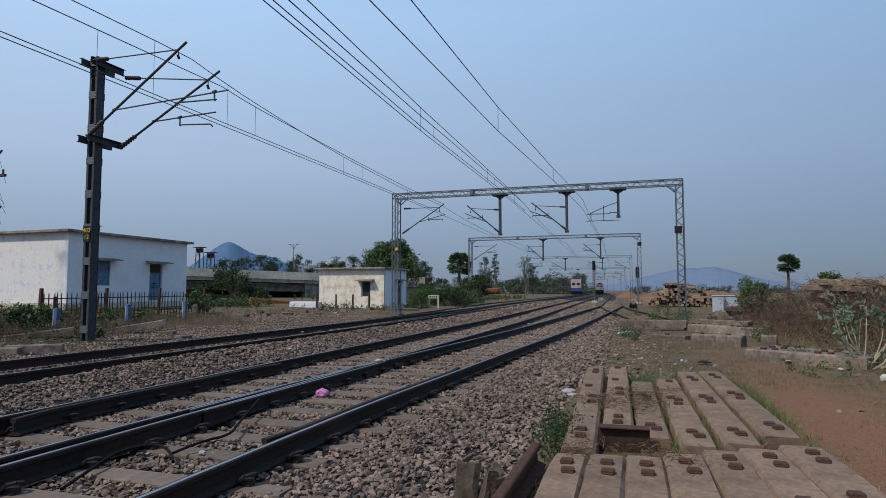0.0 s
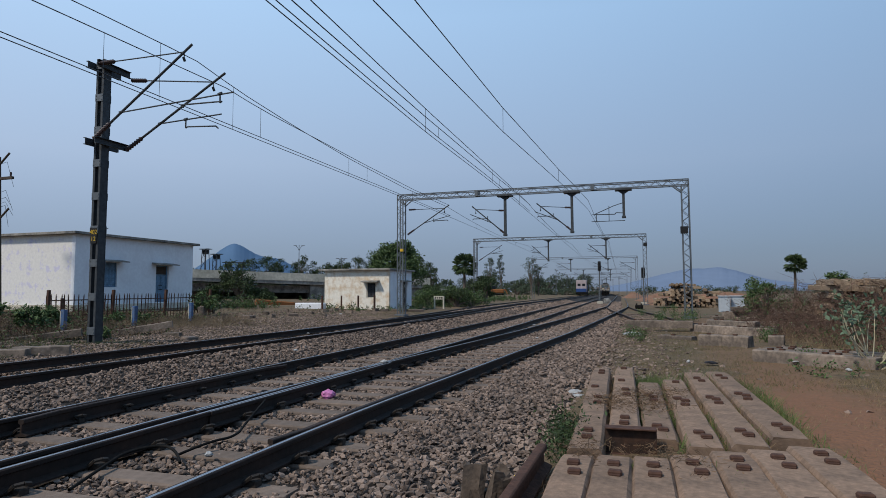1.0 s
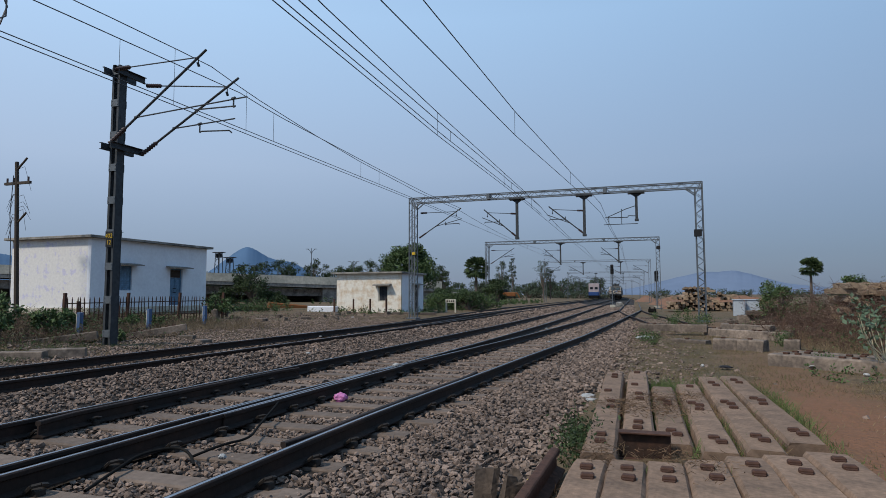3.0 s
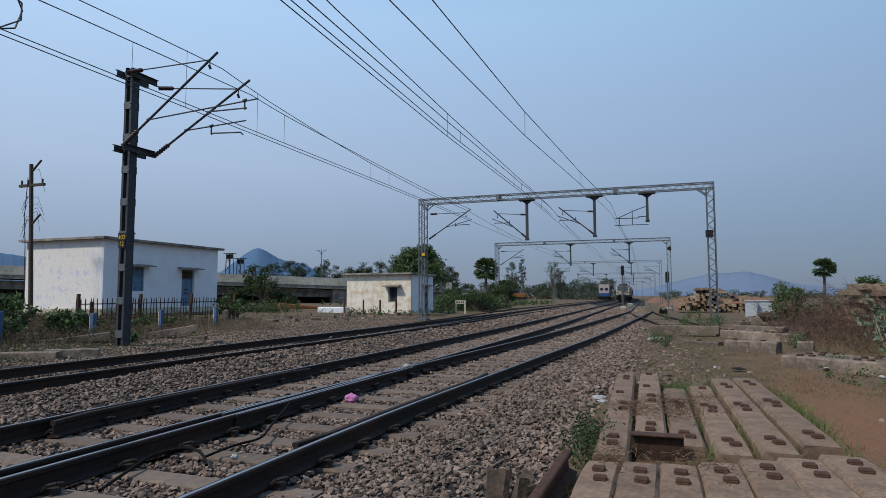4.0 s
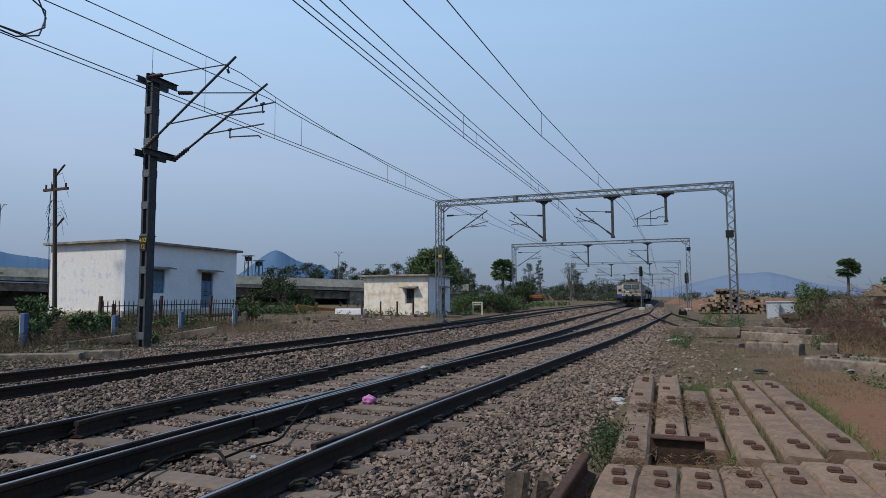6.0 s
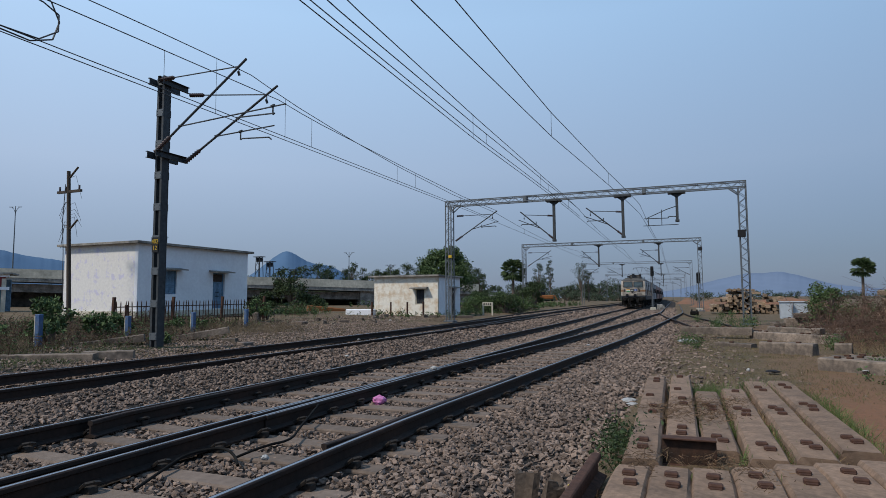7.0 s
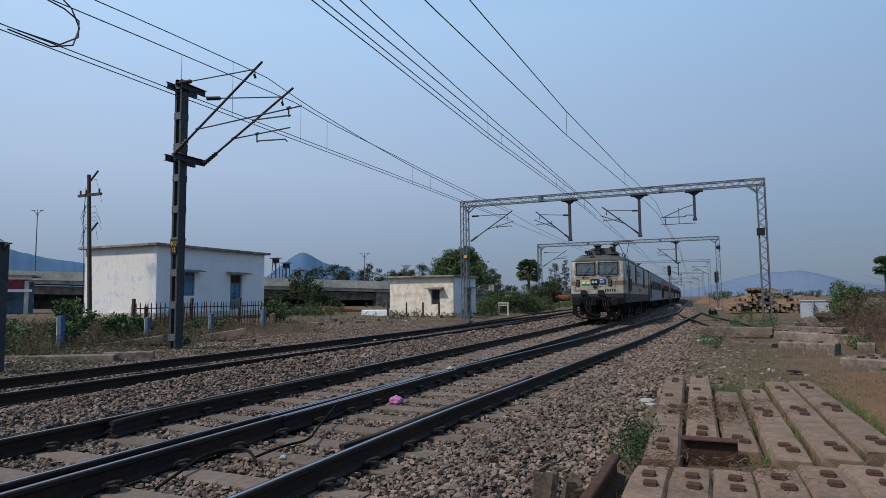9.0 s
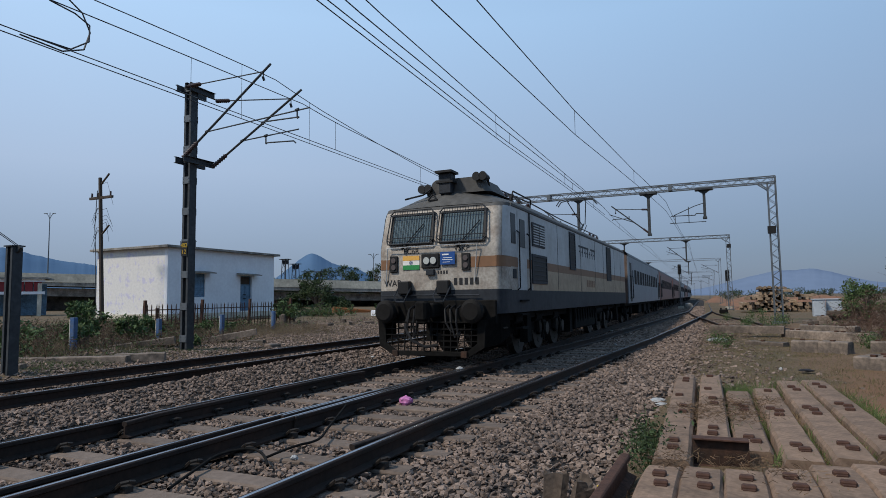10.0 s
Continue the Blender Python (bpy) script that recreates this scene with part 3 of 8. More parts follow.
span_line("overhead_wire", "thin dark contact and messenger wires over the loop line", lambda y: lerp(y, ((-16, -4.2), (8, -3.65), (16, -3.4), (33, -2.3), (60, -1.8), (310, -1.8))), 5.6, ((-16, 7.0), (9.5, 6.36), (16, 6.26), (24, 6.08), (33, 6.1)), (16, 24, 6), 0.010)
bm = bmesh.new()
tube(bm, [(-10.1, 5.8, 5.62), (-10.1, 6.5, 5.6), (-10.06, 6.85, 5.75), (-10.05, 6.95, 6.1), (-10.06, 6.8, 6.4), (-10.1, 6.5, 6.6), (-10.1, 6.1, 6.72)], 0.014, 5)
tagged(part("jumper_cable", bm, M_WIRE), "looped jumper cable joining the overhead wires", "cable", "jumper cables")
bm = bmesh.new()
tube(bm, [(-10.03, 5.9, 5.63), (-10.03, 6.6, 5.66), (-10.0, 6.9, 5.9), (-10.0, 6.9, 6.2), (-10.03, 6.65, 6.32), (-10.03, 6.2, 6.36)], 0.014, 5)
tagged(part("jumper_cable", bm, M_WIRE), "looped jumper cable joining the overhead wires", "cable", "jumper cables")


# ---- cantilever masts ----
def insulator(bm, a, b, r=0.05):
    a, b = Vector(a), Vector(b)
    n = 7
    for i in range(n):
        p = a.lerp(b, (i + 0.1) / n)
        q = a.lerp(b, (i + 0.75) / n)
        rod(bm, p, q, r, 8, r * 0.6)
    rod(bm, a, b, r * 0.5, 6)
    return bm


def cantilever(ob, foot, top, reach, low_z, high_z, steady_z, s=1, rich=True, arm=None, over=1.08):
    """Bracket tube, stay and steady arm from a post at foot (x, y), towards s."""
    x, y = foot
    xe = x + s * reach
    a = Vector((x, y, low_z))
    e = Vector((xe, y, high_z))
    bm = bmesh.new()
    rod(bm, a.lerp(e, 0.18), a.lerp(e, over), 0.032, 8)
    part("bracket_tube", bm, M_DARKSTEEL, ob)
    bm = bmesh.new()
    insulator(bm, a, a.lerp(e, 0.18), 0.07)
    part("insulator", bm, M_INSUL, ob)
    st = Vector((x, y, top))
    tip = a.lerp(e, 0.96)
    bm = bmesh.new()
    rod(bm, st.lerp(tip, 0.22), tip, 0.018, 6)
    part("stay_tube", bm, M_DARKSTEEL, ob)
    bm = bmesh.new()
    insulator(bm, st.lerp(tip, 0.04), st.lerp(tip, 0.22), 0.065)
    part("insulator", bm, M_INSUL, ob)
    j = a.lerp(e, 0.42)
    if arm:
        # registration tube from the bracket, a drop bracket and the steady arm on it
        u, end, hook, hook_top, foot_z, tip_x, tip_z = arm
        j = a.lerp(e, u)
        bm = bmesh.new()
        rod(bm, j, (x + end[0], y, end[1]), 0.02, 6)
        part("registration_tube", bm, M_DARKSTEEL, ob)
        bm = bmesh.new()
        tube(bm, [(x + hook, y, hook_top), (x + hook, y, foot_z), (x + hook + 0.06, y, foot_z + 0.03), (x + tip_x - 0.08, y, tip_z + 0.02), (x + tip_x, y, tip_z - 0.05)], 0.02, 6)
        part("steady_arm", bm, M_DARKSTEEL, ob)
        bm = bmesh.new()
        rod(bm, tip, tip - Vector((0, 0, 0.16)), 0.014, 5)
        rod(bm, tip - Vector((0, 0.03, 0.14)), tip - Vector((0, -0.03, 0.24)), 0.034, 6)
        part("suspension_clamp", bm, M_DARKSTEEL, ob)
        for p in (j, (x + hook, y, hook_top)):
            bm = bmesh.new()
            rod(bm, Vector(p) - Vector((0.05, 0, 0)), Vector(p) + Vector((0.05, 0, 0.02)), 0.042, 6)
            part("tube_clamp", bm, M_DARKSTEEL, ob)
    elif rich:
        bm = bmesh.new()
        r0 = Vector((xe + s * 0.25, y, steady_z + 0.12))
        rod(bm, j, r0, 0.02, 6)
        tube(bm, [(xe - s * 0.75, y, steady_z - 0.02), (xe - s * 0.75, y, steady_z - 0.22), (xe - s * 0.7, y, steady_z - 0.16), (xe + s * 0.05, y, steady_z - 0.14), (xe + s * 0.12, y, steady_z - 0.2)], 0.022, 6)
        u = 1 - s * (r0.x - (xe - s * 0.75)) / max(0.01, abs(r0.x - j.x))
        rod(bm, j.lerp(r0, u), (xe - s * 0.75, y, steady_z - 0.2), 0.016, 5)
        part("steady_arm", bm, M_DARKSTEEL, ob)
        bm = bmesh.new()
        rod(bm, tip, tip - Vector((0, 0, 0.16)), 0.014, 5)
        rod(bm, tip - Vector((0, 0.03, 0.18)), tip - Vector((0, -0.03, 0.24)), 0.03, 6)
        part("suspension_clamp", bm, M_DARKSTEEL, ob)


def text_mesh(name, body, size, m, parent, at, extrude=0.002):
    cu = bpy.data.curves.new(name, "FONT")
    cu.body, cu.size, cu.extrude, cu.align_x, cu.align_y = body, size, extrude, "CENTER", "CENTER"
    tmp = bpy.data.objects.new(name, cu)
    scene.collection.objects.link(tmp)
    me = bpy.data.meshes.new_from_object(tmp.evaluated_get(bpy.context.evaluated_depsgraph_get()))
    bpy.data.objects.remove(tmp)
    me.materials.clear()
    me.materials.append(m)
    ob = new(name, me)
    ob.parent = parent
    ob.matrix_basis = at
    return ob


M_YELLOW = mat("enamel_yellow", (0.55, 0.36, 0.03), 0.5, vary=0.15, grain=30, stain=8, bump=0)


def near_mast():
    x, y, base, h = -13.85, 12.75, -0.1, 7.75
    ob = thing("overhead_mast", x, y, 0, label="tall riveted grey steel overhead line mast with two brackets", category="mast")
    for s in (-0.13, 0.13):
        bm = bmesh.new()
        k = -1 if s < 0 else 1
        box(bm, s - 0.012 * k - 0.006, s - 0.012 * k + 0.006, -0.11, 0.11, base, h - 0.1)
        box(bm, min(s, s - k * 0.07), max(s, s - k * 0.07), -0.125, -0.11, base, h - 0.1)
        box(bm, min(s, s - k * 0.07), max(s, s - k * 0.07), 0.11, 0.125, base, h - 0.1)
        part("channel", bm, M_DARKSTEEL, ob)
    z = base + 0.28
    while z < h:
        for yy in (-0.135, 0.135):
            bm = bmesh.new()
            box(bm, -0.13, 0.13, yy - 0.006, yy + 0.006, z, z + 0.2)
            for bx_ in (-0.1, 0.1):
                for bz in (0.05, 0.15):
                    box(bm, bx_ - 0.014, bx_ + 0.014, yy + (0.006 if yy > 0 else -0.016), yy + (0.016 if yy > 0 else -0.006), z + bz - 0.014, z + bz + 0.014)
            part("batten_plate", bm, M_GALV, ob)
        z += 0.9
    for z in (7.45, 5.35):
        for xx in (-0.16, 0.16):
            bm = bmesh.new()
            box(bm, xx - 0.008, xx + 0.008, -0.38, 0.72, z - 0.09, z + 0.09)
            box(bm, min(xx, xx * 1.45), max(xx, xx * 1.45), -0.38, 0.72, z + 0.078, z + 0.09)
            box(bm, min(xx, xx * 1.45), max(xx, xx * 1.45), -0.38, 0.72, z - 0.09, z - 0.078)
            part("bracket_arm", bm, M_DARKSTEEL, ob)
    cantilever(ob, (0.05, -0.3), 7.45, 3.0, 5.4, 7.5, 6.15, arm=(0.3, (4.4, 6.21), 4.0, 6.2, 5.98, 2.9, 6.02), over=1.04)
    cantilever(ob, (0.2, 0.66), 7.3, 3.0, 5.3, 7.0, 5.8, arm=(0.38, (3.15, 6.03), 2.0, 5.98, 5.75, 3.06, 5.7))
    bm = bmesh.new()
    box(bm, -0.12, 0.1, -0.152, -0.146, 2.6, 3.02, 0.0)
    part("number_plate", bm, M_BLACK, ob)
    text_mesh("numeral", "402", 0.17, M_YELLOW, ob, pose(-0.01, -0.155, 2.90, 90, 0, 0))
    text_mesh("numeral", "12", 0.17, M_YELLOW, ob, pose(-0.01, -0.155, 2.72, 90, 0, 0))
    bm = bmesh.new()
    box(bm, -0.3, 0.3, -0.3, 0.3, -0.35, -0.08, 0.03)
    part("footing", bm, M_CONC, ob)
    return ob


near_mast()
for y, xl, xr in FAR_PORTALS[:3]:
    for x, s in ((xl * 0.62 + xr * 0.38, -1), (xl * 0.27 + xr * 0.73, -1), (xl + 0.4, 1), (xr - 0.4, -1)):
        ob = thing("cantilever_bracket", x, y, 0, label="distant insulated steel cantilever bracket on a portal", category="bracket", group="cantilever brackets")
        cantilever(ob, (0, 0), 5.9, 2.2, 4.75, 6.0, 5.5, s)


def stub_post():
    ob = thing("steel_post", -13.0, 7.55, 0, label="short dark steel channel anchor post with guy wires", category="post")
    top = 2.46
    for s in (-1, 1):
        bm = bmesh.new()
        box(bm, s * 0.11 - 0.006, s * 0.11 + 0.006, -0.09, 0.09, -0.5, top)
        box(bm, min(s * 0.11, s * 0.05), max(s * 0.11, s * 0.05), -0.102, -0.09, -0.5, top)
        box(bm, min(s * 0.11, s * 0.05), max(s * 0.11, s * 0.05), 0.09, 0.102, -0.5, top)
        part("channel", bm, M_DARKSTEEL, ob)
    bm = bmesh.new()
    box(bm, -0.14, 0.14, -0.13, 0.13, top, top + 0.025)
    bar(bm, (0.1, 0, top - 0.1), (0.2, 0, top + 0.0), 0.06, 0.08)
    part("cap_plate", bm, M_DARKSTEEL, ob)
    for k in (0, 0.05):
        bm = bmesh.new()
        rod(bm, (0.1, k, top), (-2.2, -2.0 + k, top + 2.4), 0.008, 5)
        part("guy_wire", bm, M_WIRE, ob)


stub_post()
for y, xl, xr, top, posts in PORTALS:
    for x, low in posts:
        ob = thing("cantilever_bracket", x, y, 0, label="insulated steel cantilever bracket hung from a drop post", category="bracket", group="cantilever brackets")
        if x > -1.5 and y < 40:
            bm = bmesh.new()
            tube(bm, [(0, 0, 5.9), (-0.5, 0, 5.75), (-1.45, 0, 5.35)], 0.02)
            part("stay_tube", bm, M_DARKSTEEL, ob)
            bm = bmesh.new()
            tube(bm, [(0, 0, 5.35), (-0.4, 0, 5.38), (-0.45, 0, 5.3), (-1.6, 0, 5.32)], 0.022)
            tube(bm, [(-0.75, 0, 5.75), (-0.75, 0, 4.95)], 0.02)
            tube(bm, [(-1.4, 0, 5.35), (-1.4, 0, 4.95)], 0.02)
            tube(bm, [(0.05, 0, 4.95), (-1.65, 0, 4.95)], 0.018)
            part("steady_frame", bm, M_DARKSTEEL, ob)
        else:
            cantilever(ob, (0, 0), 5.75 if y < 40 else 5.9, 1.75 if y < 40 else 1.6, low + 0.1, 5.95, 5.5, -1)
    ob = thing("cantilever_bracket", xl + 0.55, y, 0, label="insulated steel cantilever bracket on a portal leg", category="bracket", group="cantilever brackets")
    cantilever(ob, (0, 0), 6.05, 2.35, 4.6, 6.1, 5.5)


# ---- buildings ----
def wall_with_holes(u0, u1, z0, z1, holes, thick):
    """A wall in (u, depth, z) with through openings (ua, ub, za, zb)."""
    bm = bmesh.new()
    us = sorted({u0, u1, *[h[0] for h in holes], *[h[1] for h in holes]})
    zs = sorted({z0, z1, *[h[2] for h in holes], *[h[3] for h in holes]})
    for a, b in zip(us[:-1], us[1:]):
        for c, d in zip(zs[:-1], zs[1:]):
            if not any(h[0] <= a and b <= h[1] and h[2] <= c and d <= h[3] for h in holes):
                box(bm, a, b, 0, thick, c, d)
    bmesh.ops.remove_doubles(bm, verts=bm.verts, dist=0.0005)
    return bm


def canopy(parent, m, w, d=0.55):
    bm = bmesh.new()
    prism(bm, [(0.0, 0.0), (-d, -0.06), (-d, 0.0), (0.0, 0.09)], -w / 2, w / 2, "x")
    o = part("canopy", bm, M_CONC, parent, "dark-stained concrete sun shade")
    o.matrix_basis = m
    return o


def shutter_leaf(parent, m, w, h, mt, panels=2):
    bm = bmesh.new()
    box(bm, 0, w, 0, 0.035, 0, h, 0.004)
    o = part("leaf", bm, mt, parent)
    o.matrix_basis = m
    for k in range(panels):
        bm = bmesh.new()
        z0 = 0.08 + k * (h - 0.08) / panels
        box(bm, 0.06, w - 0.06, -0.012, 0.0, z0, z0 + (h - 0.08) / panels - 0.08, 0.006)
        q = part("panel", bm, mt, o)
    return o


def frame_of(parent, m, w, h, mt, t=0.07):
    bm = bmesh.new()
    for a in ((0, t, 0, h), (w - t, w, 0, h), (t, w - t, h - t, h), (t, w - t, 0, t)):
        box(bm, a[0], a[1], -0.02, 0.06, a[2], a[3])
    o = part("frame", bm, mt, parent)
    o.matrix_basis = m
    return o


def big_house():
    x0, x1, y0, y1, z0, z1 = -33.7, -27.9, 24.3, 33.1, 0.25, 4.36
    ob = thing("signal_house", 0, 0, 0, label="whitewashed flat-roofed railway house with blue door and shutters", category="house")
    t = 0.23
    fl = 0.72
    # side facing the tracks: u runs along y
    E = Matrix(((0, -1, 0, x1), (1, 0, 0, y0), (0, 0, 1, 0), (0, 0, 0, 1)))
    door = (5.62, 6.66, fl, 2.95)
    win = (1.75, 2.72, 1.6, 2.97)
    part("wall", wall_with_holes(0, y1 - y0, z0 - 0.4, z1, [door, win], t), M_WHITEWALL, ob).matrix_basis = E
    S = Matrix.Translation((x0, y0, 0))
    part("wall", wall_with_holes(0, x1 - x0 - t, z0 - 0.4, z1, [], t), M_LILACWALL, ob, "white wall with peeling pale violet patches").matrix_basis = S
    part("wall", wall_with_holes(0, x1 - x0 - t, z0 - 0.4, z1, [], t), M_WHITEWALL, ob).matrix_basis = Matrix.Translation((x0, y1 - t, 0))
    bm = bmesh.new()
    box(bm, x0, x0 + t, y0 + t, y1 - t, z0 - 0.4, z1)
    part("wall", bm, M_WHITEWALL, ob)
    bm = bmesh.new()
    box(bm, x0 - 0.3, x1 + 0.3, y0 - 0.3, y1 + 0.3, z1, z1 + 0.14, 0.015)
    part("roof", bm, M_CONC, ob, "grey concrete roof slab with black stains")
    bm = bmesh.new()
    box(bm, x0 - 0.06, x1 + 0.06, y0 - 0.06, y1 + 0.06, z0 - 0.4, fl - 0.05, 0.01)
    part("plinth", bm, M_PALECONC, ob)
    bm = bmesh.new()
    box(bm, x0 + t, x1 - t, y0 + t, y1 - t, fl - 0.1, fl)
    part("inner_floor", bm, M_CONC, ob)
    d = part("door", wall_with_holes(0, 1.04, 0, 2.23, [(0.07, 0.97, 0.0, 1.6), (0.07, 0.97, 1.68, 2.16)], 0.07), M_BLUEDOOR, ob, "faded blue double door")
    d.matrix_basis = E @ Matrix.Translation((door[0], 0.12, fl))
    for k in (0, 1):
        shutter_leaf(d, Matrix.Translation((0.08 + k * 0.45, 0.02, 0.02)), 0.43, 1.57, M_BLUEDOOR)
    bm = bmesh.new()
    box(bm, 0.08, 0.96, 0.02, 0.05, 1.69, 2.15)
    part("fanlight", bm, M_DARKWOOD, d, "dark boarded fanlight")
    for z in (0.75, 1.0):
        bm = bmesh.new()
        box(bm, 0.36, 0.62, -0.025, -0.005, z, z + 0.05)
        part("bolt", bm, M_BLACK, d)
    w = part("window", wall_with_holes(0, 0.97, 0, 1.37, [(0.06, 0.91, 0.06, 1.31)], 0.07), M_BLUEDOOR, ob, "blue shuttered window")
    w.matrix_basis = E @ Matrix.Translation((win[0], 0.08, win[2]))
    for k in (0, 1):
        shutter_leaf(w, Matrix.Translation((0.07 + k * 0.42, 0.02, 0.07)), 0.41, 1.23, M_BLUEDOOR)
    for (a, b, z) in ((door[0], door[1], 3.02), (win[0], win[1], 3.04)):
        canopy(ob, Matrix.Translation((x1, y0 + (a + b) / 2, z)) @ pose(0, 0, 0, 0, 0, 90), b - a + 0.7)
    bm = bmesh.new()
    tube(bm, [(x1 - 2.6, y0 + 3.2, z1), (x1 - 2.6, y0 + 3.2, z1 + 0.75)], 0.02)
    tube(bm, [(x1 - 2.6, y0 + 3.2, z1 + 0.5), (x1 - 2.3, y0 + 3.6, z1 + 0.7), (x1 - 2.1, y0 + 4.0, z1 + 0.75)], 0.018)
    part("roof_bracket", bm, M_DARKSTEEL, ob)


M_LILACWALL = mat("peeling_limewash", (0.66, 0.65, 0.635), 0.9, vary=0.09, grain=7, stain=2.1, bump=0.25, bump_scale=20, col2=(0.54, 0.53, 0.66), edge=(0.54, 0.62))
M_DARKWOOD = mat("dark_timber", (0.06, 0.045, 0.035), 0.8, vary=0.3, grain=20, stain=3)
big_house()


def small_hut():
    x0, x1, y0, y1, z0, z1 = -21.25, -16.3, 38.7, 43.0, -0.1, 2.78
    ob = thing("trackside_hut", 0, 0, 0, label="small limewashed hut stained ochre with a grey shuttered window", category="hut")
    t = 0.2
    S = Matrix.Translation((x0, y0, 0))
    win = (3.25, 3.95, 0.85, 1.95)
    part("wall", wall_with_holes(0, x1 - x0, z0 - 0.3, z1, [win], t), M_YELLOWWALL, ob).matrix_basis = S
    E = Matrix(((0, -1, 0, x1), (1, 0, 0, y0 + t), (0, 0, 1, 0), (0, 0, 0, 1)))
    door = (2.2, 3.1, 0.05, 2.0)
    part("wall", wall_with_holes(0, y1 - y0 - t, z0 - 0.3, z1, [door], t), M_WHITEWALL, ob, "plain whitewashed side wall").matrix_basis = E
    bm = bmesh.new()
    box(bm, x0, x1 - t, y1 - t, y1, z0 - 0.3, z1)
    part("wall", bm, M_YELLOWWALL, ob)
    bm = bmesh.new()
    box(bm, x0, x0 + t, y0 + t, y1 - t, z0 - 0.3, z1)
    part("wall", bm, M_YELLOWWALL, ob)
    bm = bmesh.new()
    box(bm, x0 - 0.35, x1 + 0.2, y0 - 0.3, y1 + 0.2, z1, z1 + 0.12, 0.015)
    part("roof", bm, M_CONC, ob, "thin concrete roof slab with dark edges")
    w = part("window", wall_with_holes(0, 0.7, 0, 1.1, [(0.06, 0.64, 0.06, 1.04)], 0.08), M_PALECONC, ob, "pale window frame with grey shutters")
    w.matrix_basis = S @ Matrix.Translation((win[0], 0.04, win[2]))
    for k in (0, 1):
        shutter_leaf(w, Matrix.Translation((0.07 + k * 0.285, 0.03, 0.07)), 0.27, 0.96, M_GREYPAINT, 1)
    canopy(ob, Matrix.Translation((x0 + 3.6, y0, 2.0)), 1.25, 0.45)
    canopy(ob, Matrix.Translation((x1, y0 + t + 2.65, 2.05)) @ pose(0, 0, 0, 0, 0, 90), 1.5, 0.5)
    d = part("door", wall_with_holes(0, 0.9, 0, 1.95, [(0.06, 0.84, 0, 1.89)], 0.07), M_DARKWOOD, ob, "dark timber door")
    d.matrix_basis = E @ Matrix.Translation((door[0], 0.06, door[2]))
    shutter_leaf(d, Matrix.Translation((0.07, 0.02, 0.01)), 0.76, 1.86, M_DARKWOOD)


small_hut()


def picket_fence():
    ob = thing("picket_fence", 0, 0, 0, label="rusty iron picket fence before the white house", category="fence")
    a, b = Vector((-21.3, 17.4, 0.05)), Vector((-20.9, 26.0, 0.1))
    n = 46
    first = None
    rnd = random.Random(5)
    for i in range(n):
        p = a.lerp(b, i / (n - 1))
        m = pose(p.x, p.y, p.z, rnd.uniform(-3, 3), rnd.uniform(-2, 2), 0)
        if first is None:
            bm = bmesh.new()
            box(bm, -0.006, 0.006, -0.022, 0.022, 0, 1.1)
            prism(bm, [(-0.022, 1.1), (0.022, 1.1), (0, 1.2)], -0.006, 0.006, "x")
            first = part("picket", bm, M_RUST, ob)
            first.matrix_basis = m
        else:
            share(first, m)
    for z in (0.35, 0.95):
        bm = bmesh.new()
        bar(bm, a + Vector((0, 0, z)), b + Vector((0, 0, z)), 0.03, 0.04)
        part("rail", bm, M_RUST, ob)
    for k in (0.0, 0.33, 0.66, 1.0):
        p = a.lerp(b, k)
        bm = bmesh.new()
        box(bm, -0.05, 0.05, -0.05, 0.05, -0.2, 1.35)
        part("post", bm, M_RUST, ob).matrix_basis = pose(p.x + 0.06, p.y, p.z, rnd.uniform(-4, 4), 0, 0)


picket_fence()

M_BLUEPAINT = mat("chipped_blue_paint", (0.035, 0.10, 0.25), 0.7, vary=0.2, grain=18, stain=5, col2=(0.10, 0.125, 0.16))
for i, (x, y, h, rz) in enumerate(((-16.3, 11.1, 0.92, 12), (-17.3, 14.75, 0.76, 5), (-17.8, 18.1, 0.8, -8), (-17.9, 21.2, 0.86, 3))):
    ob = thing("boundary_post", x, y, 0, rz, label="leaning concrete boundary post painted blue and white", category="post", group="blue boundary posts")
    bm = bmesh.new()
    box(bm, -0.075, 0.075, -0.07, 0.07, -0.2, h, 0.012)
    part("shaft", bm, M_BLUEPAINT, ob)
    bm = bmesh.new()
    box(bm, -0.08, -0.05, -0.074, 0.074, -0.2, h - 0.05, 0.005)
    part("white_edge", bm, M_PALECONC, ob, "weathered white edge")
for i in range(6):
    bm = bmesh.new()
    box(bm, -0.05, 0.05, -0.05, 0.05, -0.2, 1.05)
    o = tagged(part("fence_post", bm, M_RUST), "short rusty rail stub fence post", "post", "rusty fence posts")
    o.matrix_basis = pose((-20.6, -19.2, -18.0, -16.9, -23.5, -25.0)[i], (37.2, 37.3, 37.4, 37.6, 22.0, 21.2)[i], 0.0, 0, 0, i * 20)


M_OLDBEAM = mat("mottled_old_concrete", (0.19, 0.15, 0.12), 0.92, vary=0.3, grain=16, stain=3.5, bump=0.5, bump_scale=40, col2=(0.06, 0.05, 0.043), obj=0.3)


